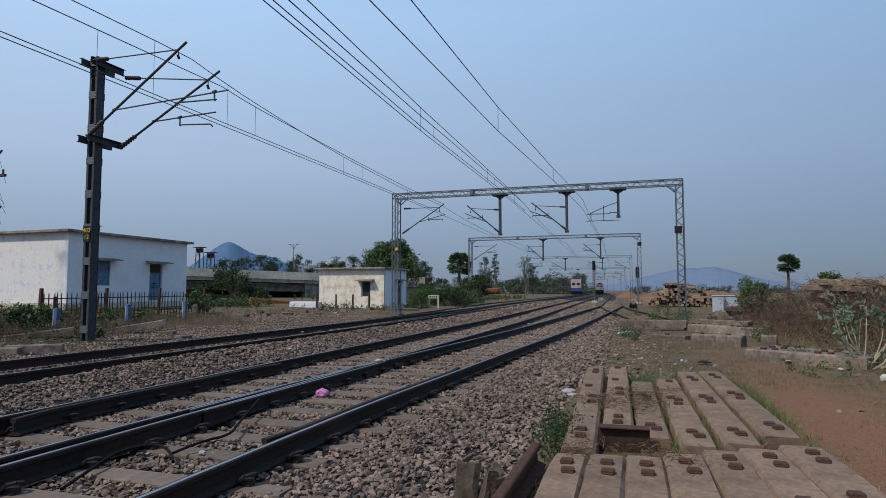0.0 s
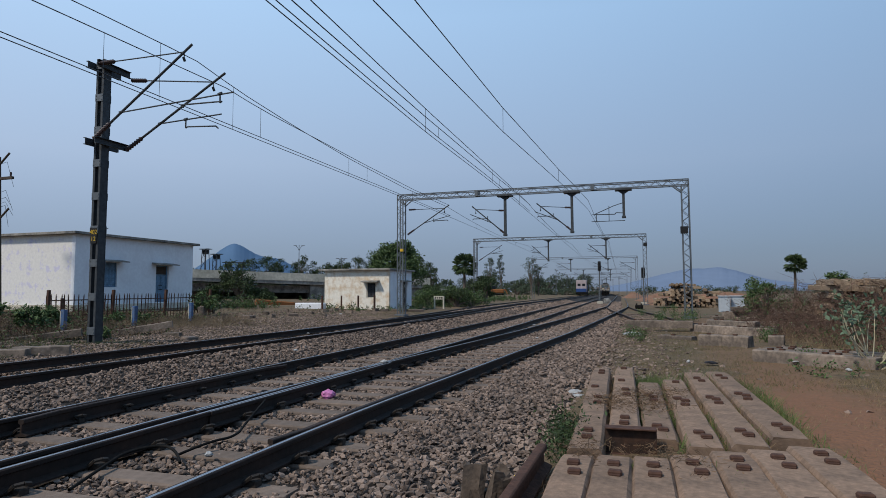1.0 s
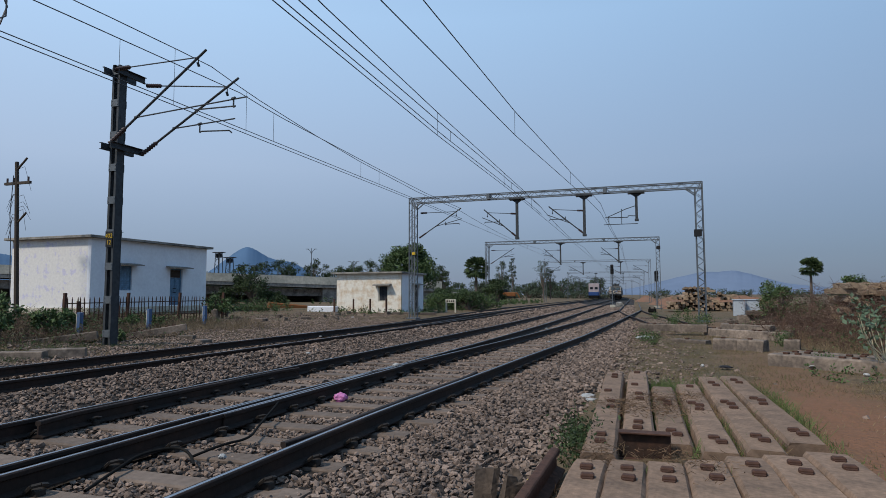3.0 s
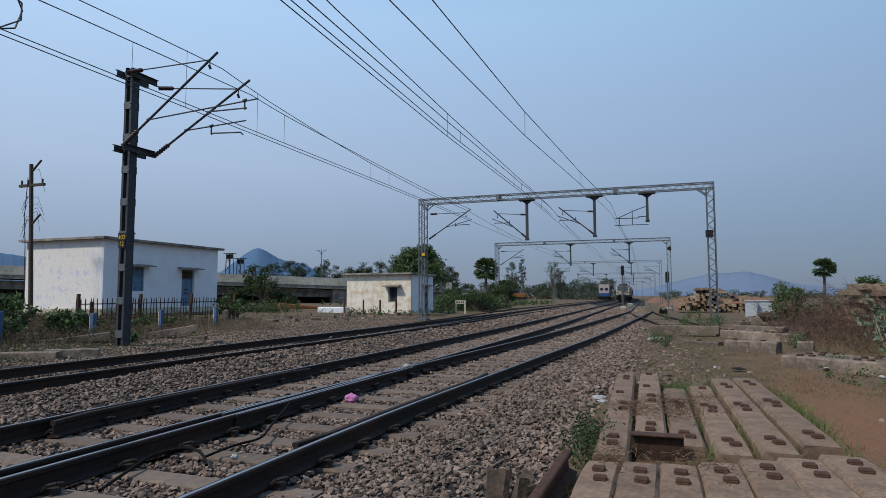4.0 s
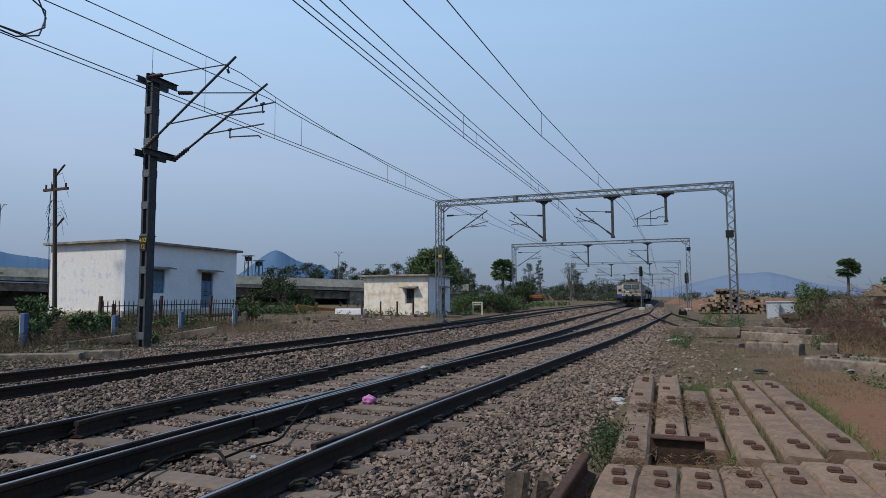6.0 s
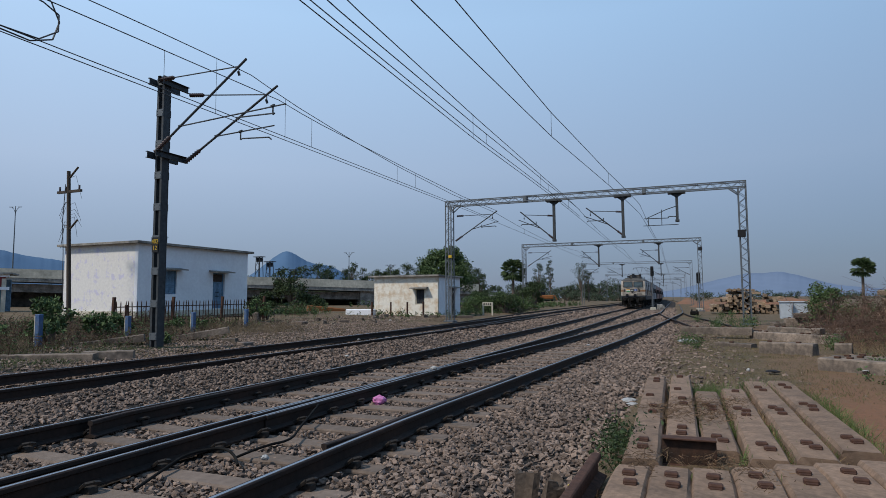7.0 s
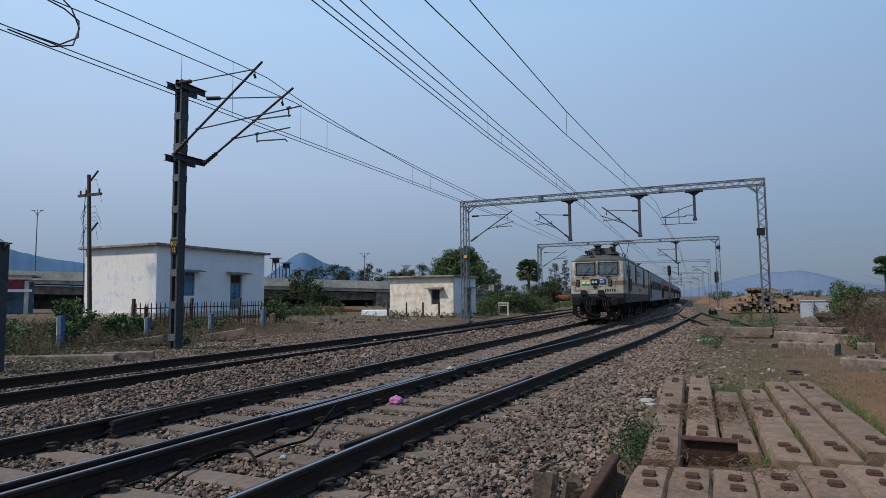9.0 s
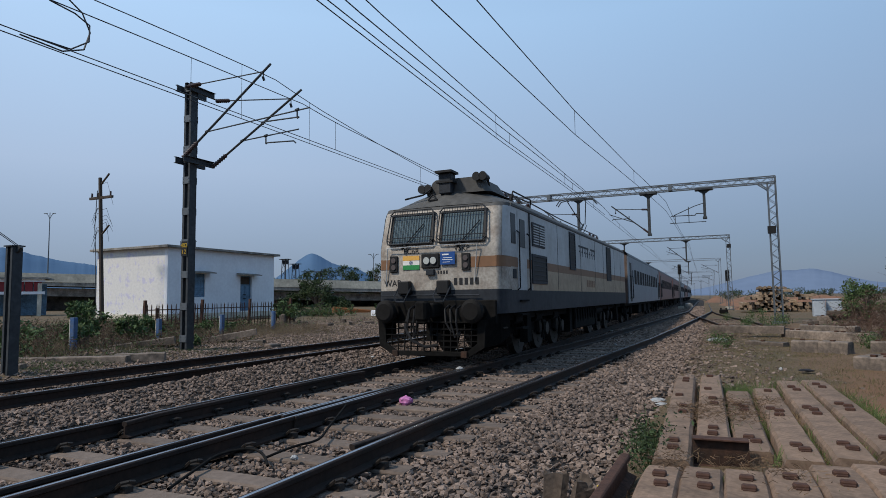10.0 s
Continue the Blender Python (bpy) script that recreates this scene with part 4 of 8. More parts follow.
def scrap_sleeper(x, y, z, rz, tilt, length, label, holes=True, w=0.27):
    ob = thing("old_sleeper", x, y, z, rz, label=label, category="sleeper", group="discarded concrete sleepers")
    bm = bmesh.new()
    prism(bm, [(-w / 2 - 0.02, -0.2), (w / 2 + 0.02, -0.2), (w / 2, -0.02), (w / 2 - 0.02, 0), (-w / 2 + 0.02, 0), (-w / 2, -0.02)], 0, length, "x")
    bmesh.ops.rotate(bm, verts=bm.verts, cent=(0, 0, 0), matrix=Matrix.Rotation(radians(tilt), 3, "Y"))
    part("block", bm, M_OLDBEAM, ob)
    if holes:
        for u in (0.35, 0.55, length - 0.55, length - 0.35):
            bm = bmesh.new()
            box(bm, u - 0.05, u + 0.05, -0.04, 0.04, -0.005, 0.035, 0.006)
            bmesh.ops.rotate(bm, verts=bm.verts, cent=(0, 0, 0), matrix=Matrix.Rotation(radians(tilt), 3, "Y"))
            part("insert", bm, M_RUST, ob, "rusty iron insert")
    return ob


scrap_sleeper(-15.45, 14.7, 0.12, 37, -9, 1.8, "discarded concrete sleeper tilted on the ballast edge")
scrap_sleeper(-15.9, 11.85, 0.1, 41, -7, 1.75, "discarded concrete sleeper half buried in dry weeds", False)
scrap_sleeper(-15.3, 8.75, 0.06, 29, 0, 2.8, "discarded concrete sleeper in dry weeds", False, 0.3)
scrap_sleeper(-13.35, 10.15, 0.08, 41, 0, 1.1, "broken concrete sleeper end in dry weeds", False, 0.3)
scrap_sleeper(-14.2, 7.6, 0.05, 33, 0, 0.9, "broken concrete sleeper end in dry weeds", False)
scrap_sleeper(-13.9, 15.3, 0.06, 20, 0, 0.5, "broken concrete sleeper end in dry weeds", False)


def name_board():
    ob = thing("notice_board", -14.65, 44.6, -0.05, 0, label="low concrete notice board on two legs", category="sign")
    for x in (-0.36, 0.36):
        bm = bmesh.new()
        box(bm, x - 0.05, x + 0.05, -0.05, 0.05, -0.2, 0.95)
        part("leg", bm, M_PALECONC, ob)
    bm = bmesh.new()
    box(bm, -0.42, 0.42, -0.06, 0.06, 0.74, 1.0, 0.01)
    part("panel", bm, M_PALECONC, ob)
    for i in range(4):
        bm = bmesh.new()
        box(bm, -0.32 + i * 0.17, -0.21 + i * 0.17, -0.066, -0.06, 0.81, 0.93)
        part("letter_bar", bm, M_BLACK, ob)


name_board()


def utility_pole():
    ob = thing("utility_pole", -29.72, 21.62, 0.3, 0, label="old dark utility pole with crossarm and loose cables", category="pole")
    bm = bmesh.new()
    rod(bm, (0.25, 0, -0.4), (-0.25, 0, 7.7), 0.115, 8, 0.09)
    part("shaft", bm, M_DARKWOOD, ob)
    bm = bmesh.new()
    box(bm, -1.0, 0.75, -0.06, 0.06, 6.55, 6.68)
    part("crossarm", bm, M_DARKWOOD, ob)
    for a, b in (((-0.2, 0, 7.3), (0.45, 0, 7.85)), ((-0.05, 0, 4.6), (0.55, 0, 5.1))):
        bm = bmesh.new()
        rod(bm, a, b, 0.05, 6)
        part("bracket", bm, M_DARKWOOD, ob)
    rnd = random.Random(8)
    for i in range(14):
        z = rnd.uniform(4.5, 7.5)
        s = rnd.choice((-1, 1))
        bm = bmesh.new()
        tube(bm, [(-0.1, 0, z), (-0.1 + s * 0.35, 0.05, z + 0.1), (-0.1 + s * rnd.uniform(0.5, 0.9), 0.1, z - rnd.uniform(0.1, 1.3))], 0.01, 4)
        part("loose_wire", bm, M_WIRE, ob)
    bm = bmesh.new()
    tube(bm, [(-0.3, -0.1, 7.0), (-0.35, -0.15, 5), (-0.2, -0.15, 3.5), (-0.15, -0.15, 2.0), (0.0, -0.2, 0.9), (0.1, -0.2, 0.6)], 0.02, 5)
    part("cable", bm, M_WIRE, ob)
    for x in (-0.85, -0.4, 0.6):
        bm = bmesh.new()
        rod(bm, (x, 0, 6.68), (x, 0, 6.9), 0.05, 6)
        part("insulator", bm, M_INSUL, ob)


utility_pole()


def flyover():
    """Road bridge behind the houses."""
    a, b = Vector((-85, 26, 0)), Vector((-27, 78, 0))
    d = (b - a).normalized()
    L = (b - a).length
    ang = math.degrees(math.atan2(d.y, d.x))
    ob = thing("road_flyover", a.x, a.y, 0, ang, label="grey concrete road flyover on piers, stained parapet", category="bridge")
    za, zb = 5.4, 3.1

    def slope(x):
        return za + (zb - za) * x / L
    for name, y0, y1, dz0, dz1, mt in (("deck", -0.3, 7.7, -1.35, -0.95, M_CONC), ("parapet", -0.35, -0.05, -0.95, 0.0, M_PALECONC), ("parapet", 7.75, 8.05, -0.95, 0.0, M_PALECONC)):
        bm = bmesh.new()
        vs = []
        for x in (0, L):
            for y, z in ((y0, dz0), (y1, dz0), (y1, dz1), (y0, dz1)):
                vs.append(bm.verts.new((x, y, slope(x) + z)))
        for f in ((0, 1, 2, 3), (7, 6, 5, 4), (0, 4, 5, 1), (1, 5, 6, 2), (2, 6, 7, 3), (3, 7, 4, 0)):
            bm.faces.new([vs[i] for i in f])
        part(name, bm, mt, ob)
    for x in (4, 17, 30, 43, 56):
        for y in (1.2, 4.0, 6.8):
            bm = bmesh.new()
            bar(bm, (x, y, slope(x) - 2.0), (x + 13 if x < 56 else L, y, slope(min(x + 13, L)) - 2.0), 0.45, 0.9)
            part("girder", bm, M_CONC, ob)
    for x in (17, 30, 43, 56, 67):
        bm = bmesh.new()
        box(bm, x - 0.5, x + 0.5, 0.8, 7.2, -0.5, slope(x) - 2.4)
        box(bm, x - 0.8, x + 0.8, 0.2, 7.8, slope(x) - 3.0, slope(x) - 2.4)
        part("pier", bm, M_CONC, ob)
    bm = bmesh.new()
    prism(bm, [(L - 16, -0.5), (L + 5, -0.5), (L + 5, 1.6), (L - 3, slope(L) - 1.2), (L - 16, slope(L - 16) - 1.2)], 0.1, 7.9)
    part("abutment", bm, M_CONC, ob, "stone-faced approach wall")
    # Added wall closes the bright slot so the space under the deck looks dark.
    bm = bmesh.new()
    prism(bm, [(0, -0.5), (L - 16, -0.5), (L - 16, slope(L - 16) - 1.6), (0, slope(0) - 1.6)], 7.3, 7.7)
    part("retaining_wall", bm, M_CONC, ob, "added backing wall standing in for the darkness beneath the deck")
    return ob


flyover()


def street_lamp(x, y, z, h, rz):
    ob = thing("street_lamp", x, y, z, rz, label="tall thin street lamp with twin arms on the flyover", category="lamp", group="street lamps")
    bm = bmesh.new()
    rod(bm, (0, 0, 0), (0, 0, h), 0.07, 6, 0.035)
    part("pole", bm, M_GALV, ob)
    for s in (-1, 1):
        bm = bmesh.new()
        tube(bm, [(0, 0, h - 0.75), (s * 0.18, 0, h - 0.35), (s * 0.42, 0, h - 0.12)], 0.028, 5)
        box(bm, s * 0.48 - 0.2, s * 0.48 + 0.2, -0.08, 0.08, h - 0.14, h - 0.08, 0.02)
        part("arm", bm, M_GALV, ob)


for x, y, z, h in ((-66.9, 42.5, 4.2, 7.2), (-40.3, 66.8, 2.4, 4.8), (-34.5, 67, 0.5, 5.0)):
    street_lamp(x, y, z, h, 20)


def blue_shed():
    ob = thing("roadside_shed", -46.9, 25.85, -0.35, 50, label="roadside shed with a red and white striped sign panel", category="shed")
    for x in (-3.2, 0, 2.9):
        bm = bmesh.new()
        box(bm, x - 0.12, x + 0.12, -0.12, 0.12, -0.4, 3.2)
        part("post", bm, M_PALECONC, ob)
    bm = bmesh.new()
    box(bm, -3.5, 3.2, -0.2, 0.2, 2.4, 2.6)
    box(bm, -3.5, 3.2, -0.2, 0.2, 3.3, 3.5)
    part("beam", bm, M_WHITEWALL, ob)
    for i in range(12):
        bm = bmesh.new()
        box(bm, -3.4 + i * 0.54, -2.93 + i * 0.54, -0.06, 0.06, 2.6, 3.3)
        part("sign_panel", bm, M_REDPANEL, ob)
    bm = bmesh.new()
    box(bm, -3.3, 3.0, 2.5, 2.6, -0.3, 3.2)
    part("rear_wall", bm, M_BLUEDOOR, ob, "blue sheet rear wall")
    bm = bmesh.new()
    box(bm, -3.7, 3.4, -0.4, 3.0, 3.5, 3.62)
    part("roof", bm, M_CONC, ob)


M_REDPANEL = mat("faded_red_sign", (0.22, 0.028, 0.035), 0.6, vary=0.15, bump=0)
blue_shed()


# ---- sleepers and scrap on the right ----
def insert_mesh():
    bm = bmesh.new()
    box(bm, -0.044, 0.044, -0.031, 0.031, -0.01, 0.03, 0.01)
    box(bm, -0.036, 0.036, -0.045, -0.028, -0.01, 0.012, 0.004)
    return bm


FIRST_INSERT = []


def spare_sleeper(x0, y0, x1, y1, w, top, spots, seed):
    """A turnout sleeper lying along the ground from (x0, y0) to (x1, y1)."""
    rnd = random.Random(seed)
    L = math.hypot(x1 - x0, y1 - y0)
    ob = thing("spare_sleeper", x0, y0, top, math.degrees(math.atan2(y1 - y0, x1 - x0)) - 90, label="weathered concrete turnout sleeper with rusty inserts on the ground", category="sleeper", group="spare sleepers laid side by side")
    bm = bmesh.new()
    n = 14
    rows = []
    for i in range(n + 1):
        y = L * i / n
        end = 0.012 if i in (0, n) else 0.0
        row = []
        for u, z in ((-w / 2 - 0.02, -0.21), (-w / 2, -0.03), (-w / 2 + 0.022, 0), (0, 0.002), (w / 2 - 0.022, 0), (w / 2, -0.03), (w / 2 + 0.02, -0.21)):
            row.append(bm.verts.new((u + rnd.uniform(-0.005, 0.005), y + rnd.uniform(-0.012, 0.012), z - end + rnd.uniform(-0.003, 0.003))))
        rows.append(row)
    for a, b in zip(rows[:-1], rows[1:]):
        for k in range(6):
            bm.faces.new((a[k], a[k + 1], b[k + 1], b[k]))
        bm.faces.new((a[6], a[0], b[0], b[6]))
    bm.faces.new(rows[0])
    bm.faces.new(rows[-1][::-1])
    part("block", bm, M_SLAB, ob)
    for u, v in spots:
        m = pose(u + rnd.uniform(-0.012, 0.012), v, 0.0, 0, 0, rnd.uniform(-6, 6))
        if not FIRST_INSERT:
            FIRST_INSERT.append(part("insert", insert_mesh(), M_RUST, ob, "rusty cast iron insert"))
            FIRST_INSERT[0].matrix_basis = m
        else:
            share(FIRST_INSERT[0], m, ob)
    return ob


M_SLAB = mat("sunbaked_concrete", (0.235, 0.155, 0.107), 0.92, vary=0.26, grain=26, stain=3.4, bump=0.7, bump_scale=60, obj=0.14, col2=(0.105, 0.073, 0.053), dist=0.008)
ROW1 = ((-0.43, 4.83, -0.58, 9.8, 0.26), (-0.15, 5.42, -0.25, 9.9, 0.27), (0.14, 5.44, 0.08, 8.7, 0.27), (0.46, 5.18, 0.40, 8.95, 0.27), (0.79, 5.3, 0.72, 9.7, 0.28), (1.13, 5.62, 1.03, 9.85, 0.29))
S_LONG = ((0, 0.32), (0.0, 0.56), (0.02, 1.9), (0.02, 2.25), (-0.03, 3.0), (0.0, 4.3), (0.0, 4.55))
S_OPEN = ((-0.02, 0.42), (0.03, 0.28), (0.0, 1.75), (0.01, 1.98), (-0.05, 2.1), (0.0, 3.4), (-0.04, 3.65))
for i, (a, b, c, d, w) in enumerate(ROW1):
    L = math.hypot(c - a, d - b)
    spare_sleeper(a, b, c, d, w, 0.1 + (0.0, 0.005, -0.03, -0.012, 0.0, 0.004)[i], [s for s in (S_LONG if i < 2 else S_OPEN) if s[1] < L - 0.15], i)
ROW2 = ((-0.46, 0.4, -0.46, 4.63, 0.25), (-0.20, 0.4, -0.21, 4.66, 0.26), (0.07, 0.4, 0.05, 4.74, 0.27), (0.37, 0.5, 0.32, 4.86, 0.28), (0.68, 0.6, 0.60, 5.02, 0.28), (0.98, 0.7, 0.88, 5.18, 0.30), (1.31, 0.9, 1.19, 5.36, 0.31))
for i, (a, b, c, d, w) in enumerate(ROW2):
    L = math.hypot(c - a, d - b)
    spare_sleeper(a, b, c, d, w, 0.1 + (0, 0.004, -0.006, 0, 0.006, 0.0, 0.003)[i], [(0.0, L - 0.28), (0.02, L - 0.50), (-0.03, L - 1.25), (0.0, L - 1.5), (0.02, L - 2.9)], 20 + i)


def channel_piece():
    """Short rusty joist on its side across the sleepers."""
    ob = thing("steel_joist", -0.10, 5.28, -0.05, 2, label="short rusty steel joist lying across the sleepers", category="scrap metal")
    bm = bmesh.new()
    box(bm, -0.2, 0.2, -0.005, 0.007, 0.0, 0.22)
    part("web", bm, M_RUSTDARK, ob)
    for z in (0.0, 0.208):
        bm = bmesh.new()
        box(bm, -0.2, 0.2, -0.055, 0.065, z, z + 0.014, 0.003)
        part("flange", bm, M_RUST, ob)


M_RUSTDARK = mat("dark_scaly_rust", (0.026, 0.017, 0.013), 0.85, vary=0.4, grain=18, stain=4, bump=0.4, bump_scale=60, col2=(0.07, 0.03, 0.016))
channel_piece()


def rail_offcut():
    ob = thing("rail_offcut", 0, 0, 0, label="rusty rail offcut leaning against the sleepers", category="rail offcut")
    o = rail("offcut", [(0, 0), (0, 1.25)], ob, False)
    o.data.materials[0] = M_RUST
    ob.matrix_basis = pose(-0.80, 3.62, 0.06, 1.5, 0, -2)


rail_offcut()


def stone_lump(x, y, z, sx, sy, sz, rx, ry, rz, seed, label, m):
    rnd = random.Random(seed)
    bm = bmesh.new()
    box(bm, -sx / 2, sx / 2, -sy / 2, sy / 2, 0, sz)
    bmesh.ops.subdivide_edges(bm, edges=bm.edges, cuts=2, use_grid_fill=True)
    for v in bm.verts:
        v.co += Vector((rnd.uniform(-1, 1) * sx, rnd.uniform(-1, 1) * sy, rnd.uniform(-1, 1) * sz)) * 0.11
    o = tagged(part("broken_stone", bm, m), label, "stone")
    o.matrix_basis = pose(x, y, z, rx, ry, rz)


M_DARKSTONE = mat("dark_weathered_stone", (0.095, 0.07, 0.053), 0.92, vary=0.35, grain=22, stain=6, bump=0.6, bump_scale=40, col2=(0.04, 0.032, 0.027))
stone_lump(-1.13, 4.1, -0.25, 0.15, 0.12, 0.34, -8, 6, 12, 1, "upright broken brown stone slab by the ballast", M_DARKSTONE)
stone_lump(-1.0, 4.08, -0.25, 0.1, 0.1, 0.36, 14, 14, 20, 2, "dark split stone leaning by the ballast", M_DARKSTONE)
stone_lump(-0.93, 4.2, -0.24, 0.22, 0.14, 0.16, 5, 0, 35, 3, "dark rough stone beside the ballast", M_DARKSTONE)




def concrete_beam(name, x0, y0, x1, y1, w, h, z, label, seed=0):
    rnd = random.Random(seed)
    L = math.hypot(x1 - x0, y1 - y0)
    L *= rnd.uniform(0.9, 1.0)
    ob = thing(name, x0, y0, z, math.degrees(math.atan2(y1 - y0, x1 - x0)) + rnd.uniform(-2, 2), label=label, category="sleeper", group="stacked old sleepers")
    bm = bmesh.new()
    prism(bm, [(-w / 2 - 0.02, 0), (w / 2 + 0.02, 0), (w / 2, h - 0.03), (w / 2 - 0.03, h), (-w / 2 + 0.03, h), (-w / 2, h - 0.03)], 0, L, "x")
    bmesh.ops.subdivide_edges(bm, edges=[e for e in bm.edges if e.calc_length() > 1], cuts=9)
    for v in bm.verts:
        v.co += Vector((rnd.uniform(-1, 1) * 0.012, rnd.uniform(-1, 1) * 0.009, rnd.uniform(-1, 1) * 0.007))
    part("block", bm, M_OLDBEAM, ob)
    for u in ((0.28, 0.5, L * 0.6, L * 0.6 + 0.22) if L > 1.2 else (L * 0.4,)):
        bm = bmesh.new()
        box(bm, u - 0.05, u + 0.05, -0.04, 0.04, h - 0.005, h + 0.035, 0.006)
        part("insert", bm, M_RUST, ob)
    return ob


OLD = "old concrete sleeper lying stacked on the ground"
SHORT = "broken end of an old concrete sleeper on the ground"
concrete_beam("old_sleeper", -0.45, 22.7, 1.85, 22.4, 0.27, 0.24, 0.02, "long pale concrete sleeper raised across the ground", 41)
concrete_beam("old_sleeper", 1.72, 22.5, 3.9, 20.3, 0.28, 0.27, -0.12, OLD, 42)
concrete_beam("old_sleeper", 2.1, 22.9, 4.2, 20.9, 0.28, 0.27, -0.10, OLD, 51)
concrete_beam("old_sleeper", 2.2, 22.4, 3.6, 21.1, 0.26, 0.16, 0.15, OLD, 43)
concrete_beam("old_sleeper", 0.55, 19.2, 1.45, 18.6, 0.27, 0.2, -0.2, SHORT, 52)
concrete_beam("old_sleeper", 1.45, 17.2, 2.02, 17.05, 0.3, 0.3, -0.14, SHORT, 53)
concrete_beam("old_sleeper", 2.04, 17.0, 2.58, 16.65, 0.3, 0.3, -0.14, SHORT, 54)
concrete_beam("old_sleeper", 3.05, 17.2, 3.42, 17.1, 0.3, 0.28, -0.12, SHORT, 55)
concrete_beam("old_sleeper", 2.2, 13.65, 4.0, 12.35, 0.28, 0.28, -0.16, OLD, 48)
concrete_beam("old_sleeper", 2.42, 14.0, 4.3, 12.75, 0.28, 0.27, -0.15, OLD, 49)
concrete_beam("old_sleeper", 2.75, 14.4, 4.6, 13.2, 0.28, 0.28, -0.17, OLD, 50)
concrete_beam("old_sleeper", 2.9, 28.6, 3.5, 28.9, 0.28, 0.3, -0.1, SHORT, 56)
concrete_beam("old_sleeper", 3.4, 28.8, 3.9, 28.9, 0.28, 0.48, -0.1, SHORT, 57)
concrete_beam("old_sleeper", 3.9, 28.9, 5.8, 28.6, 0.28, 0.24, -0.08, OLD, 44)
concrete_beam("old_sleeper", 3.7, 29.0, 5.4, 28.8, 0.28, 0.22, 0.17, OLD, 45)
concrete_beam("old_sleeper", 3.75, 28.8, 5.2, 28.9, 0.27, 0.2, 0.39, OLD, 46)
concrete_beam("old_sleeper", 3.5, 25.2, 5.9, 24.7, 0.27, 0.24, -0.08, OLD, 47)


def pile(x0, x1, y, z0, rows, seed, label, depth=2.7, tall=0.26, loose=0.12):
    """Sleepers stacked on edge, seen end-on and askew: each one a piece."""
    rnd = random.Random(seed)
    ob = thing("sleeper_stack", 0, 0, 0, label=label, category="stack", group="stacks of old sleepers")
    first = []
    for L in (2.4, 2.75):
        bm = bmesh.new()
        prism(bm, [(-0.115, 0), (0.115, 0), (0.105, 0.165), (0.085, 0.18), (-0.085, 0.18), (-0.105, 0.165)], -L / 2, L / 2)
        for u in (-0.9, -0.7, 0.7, 0.9):
            box(bm, -0.05, 0.05, u - 0.05, u + 0.05, 0.175, 0.21)
        first.append(bm)
    made = []
    for k in range(rows):
        z = z0 + k * 0.21
        across = k % 4 == 3
        cut = k * min(0.05, (x1 - x0) * 0.035)
        if across:
            for j in range(2):
                xa = x0 + cut + rnd.uniform(0, 0.3)
                while xa + 2.5 < x1 - cut + 0.8:
                    made.append((pose(xa + 1.3, y - depth * 0.4 + j * depth * 0.8, z, rnd.uniform(-3, 3), rnd.uniform(-3, 3), 90 + rnd.uniform(-8, 8)), rnd.randrange(2)))
                    xa += 2.9
        else:
            xa = x0 + cut + rnd.uniform(0, 0.2)
            while xa < x1 - cut:
                if rnd.random() > loose:
                    made.append((pose(xa, y + rnd.uniform(-0.45, 0.45) * (1 + 3 * loose), z + rnd.uniform(-0.03, 0.03), rnd.uniform(-2, 2), rnd.uniform(-3, 3) - 20 * loose * rnd.random(), rnd.uniform(-30, 30) * loose + rnd.uniform(-8, 8)), rnd.randrange(2)))
                xa += rnd.uniform(0.215, 0.245)
    obs = [None, None]
    for m, k in made:
        if obs[k] is None:
            obs[k] = part("sleeper", first[k], M_OLDSLEEPER, ob)
            obs[k].matrix_basis = m
        else:
            share(obs[k], m, ob)


M_OLDSLEEPER = mat("old_buff_concrete", (0.29, 0.21, 0.14), 0.9, vary=0.3, grain=9, stain=1.8, bump=0.3, bump_scale=20, obj=0.3, col2=(0.17, 0.125, 0.09))
pile(2.1, 4.6, 55, 0.0, 9, 4, "big tumbled stack of old buff concrete sleepers", loose=0.05)
pile(1.2, 2.3, 54, 0.05, 5, 14, "low tumbled heap of old buff concrete sleepers", loose=0.1)
pile(4.75, 6.4, 54.5, 0.0, 9, 6, "neat stack of dark old concrete sleepers")
pile(5.9, 11.5, 25.2, 0.2, 7, 9, "long tumbled stack of old buff sleepers behind bushes", loose=0.3)


def cabinet(x, y, w, label):
    ob = thing("equipment_cabinet", x, y, -0.1, 0, label=label, category="cabinet", group="trackside cabinets")
    bm = bmesh.new()
    box(bm, 0, w, 0, 0.6, 0, 1.0, 0.01)
    part("body", bm, M_PALEMETAL, ob)
    bm = bmesh.new()
    box(bm, -0.05, w + 0.05, -0.06, 0.66, 1.0, 1.06, 0.01)
    part("lid", bm, M_PALEMETAL, ob)
    bm = bmesh.new()
    box(bm, 0.05, w - 0.05, -0.02, 0.0, 0.08, 0.92)
    part("door", bm, M_PALEMETAL, ob)


M_PALEMETAL = mat("pale_grey_metal", (0.42, 0.46, 0.50), 0.5, 0.1, vary=0.12, grain=6, stain=1.5, bump=0.05)
cabinet(4.85, 42.6, 0.62, "pale grey metal trackside cabinet")
cabinet(5.62, 43.0, 0.75, "pale grey metal trackside cabinet with a flat lid")


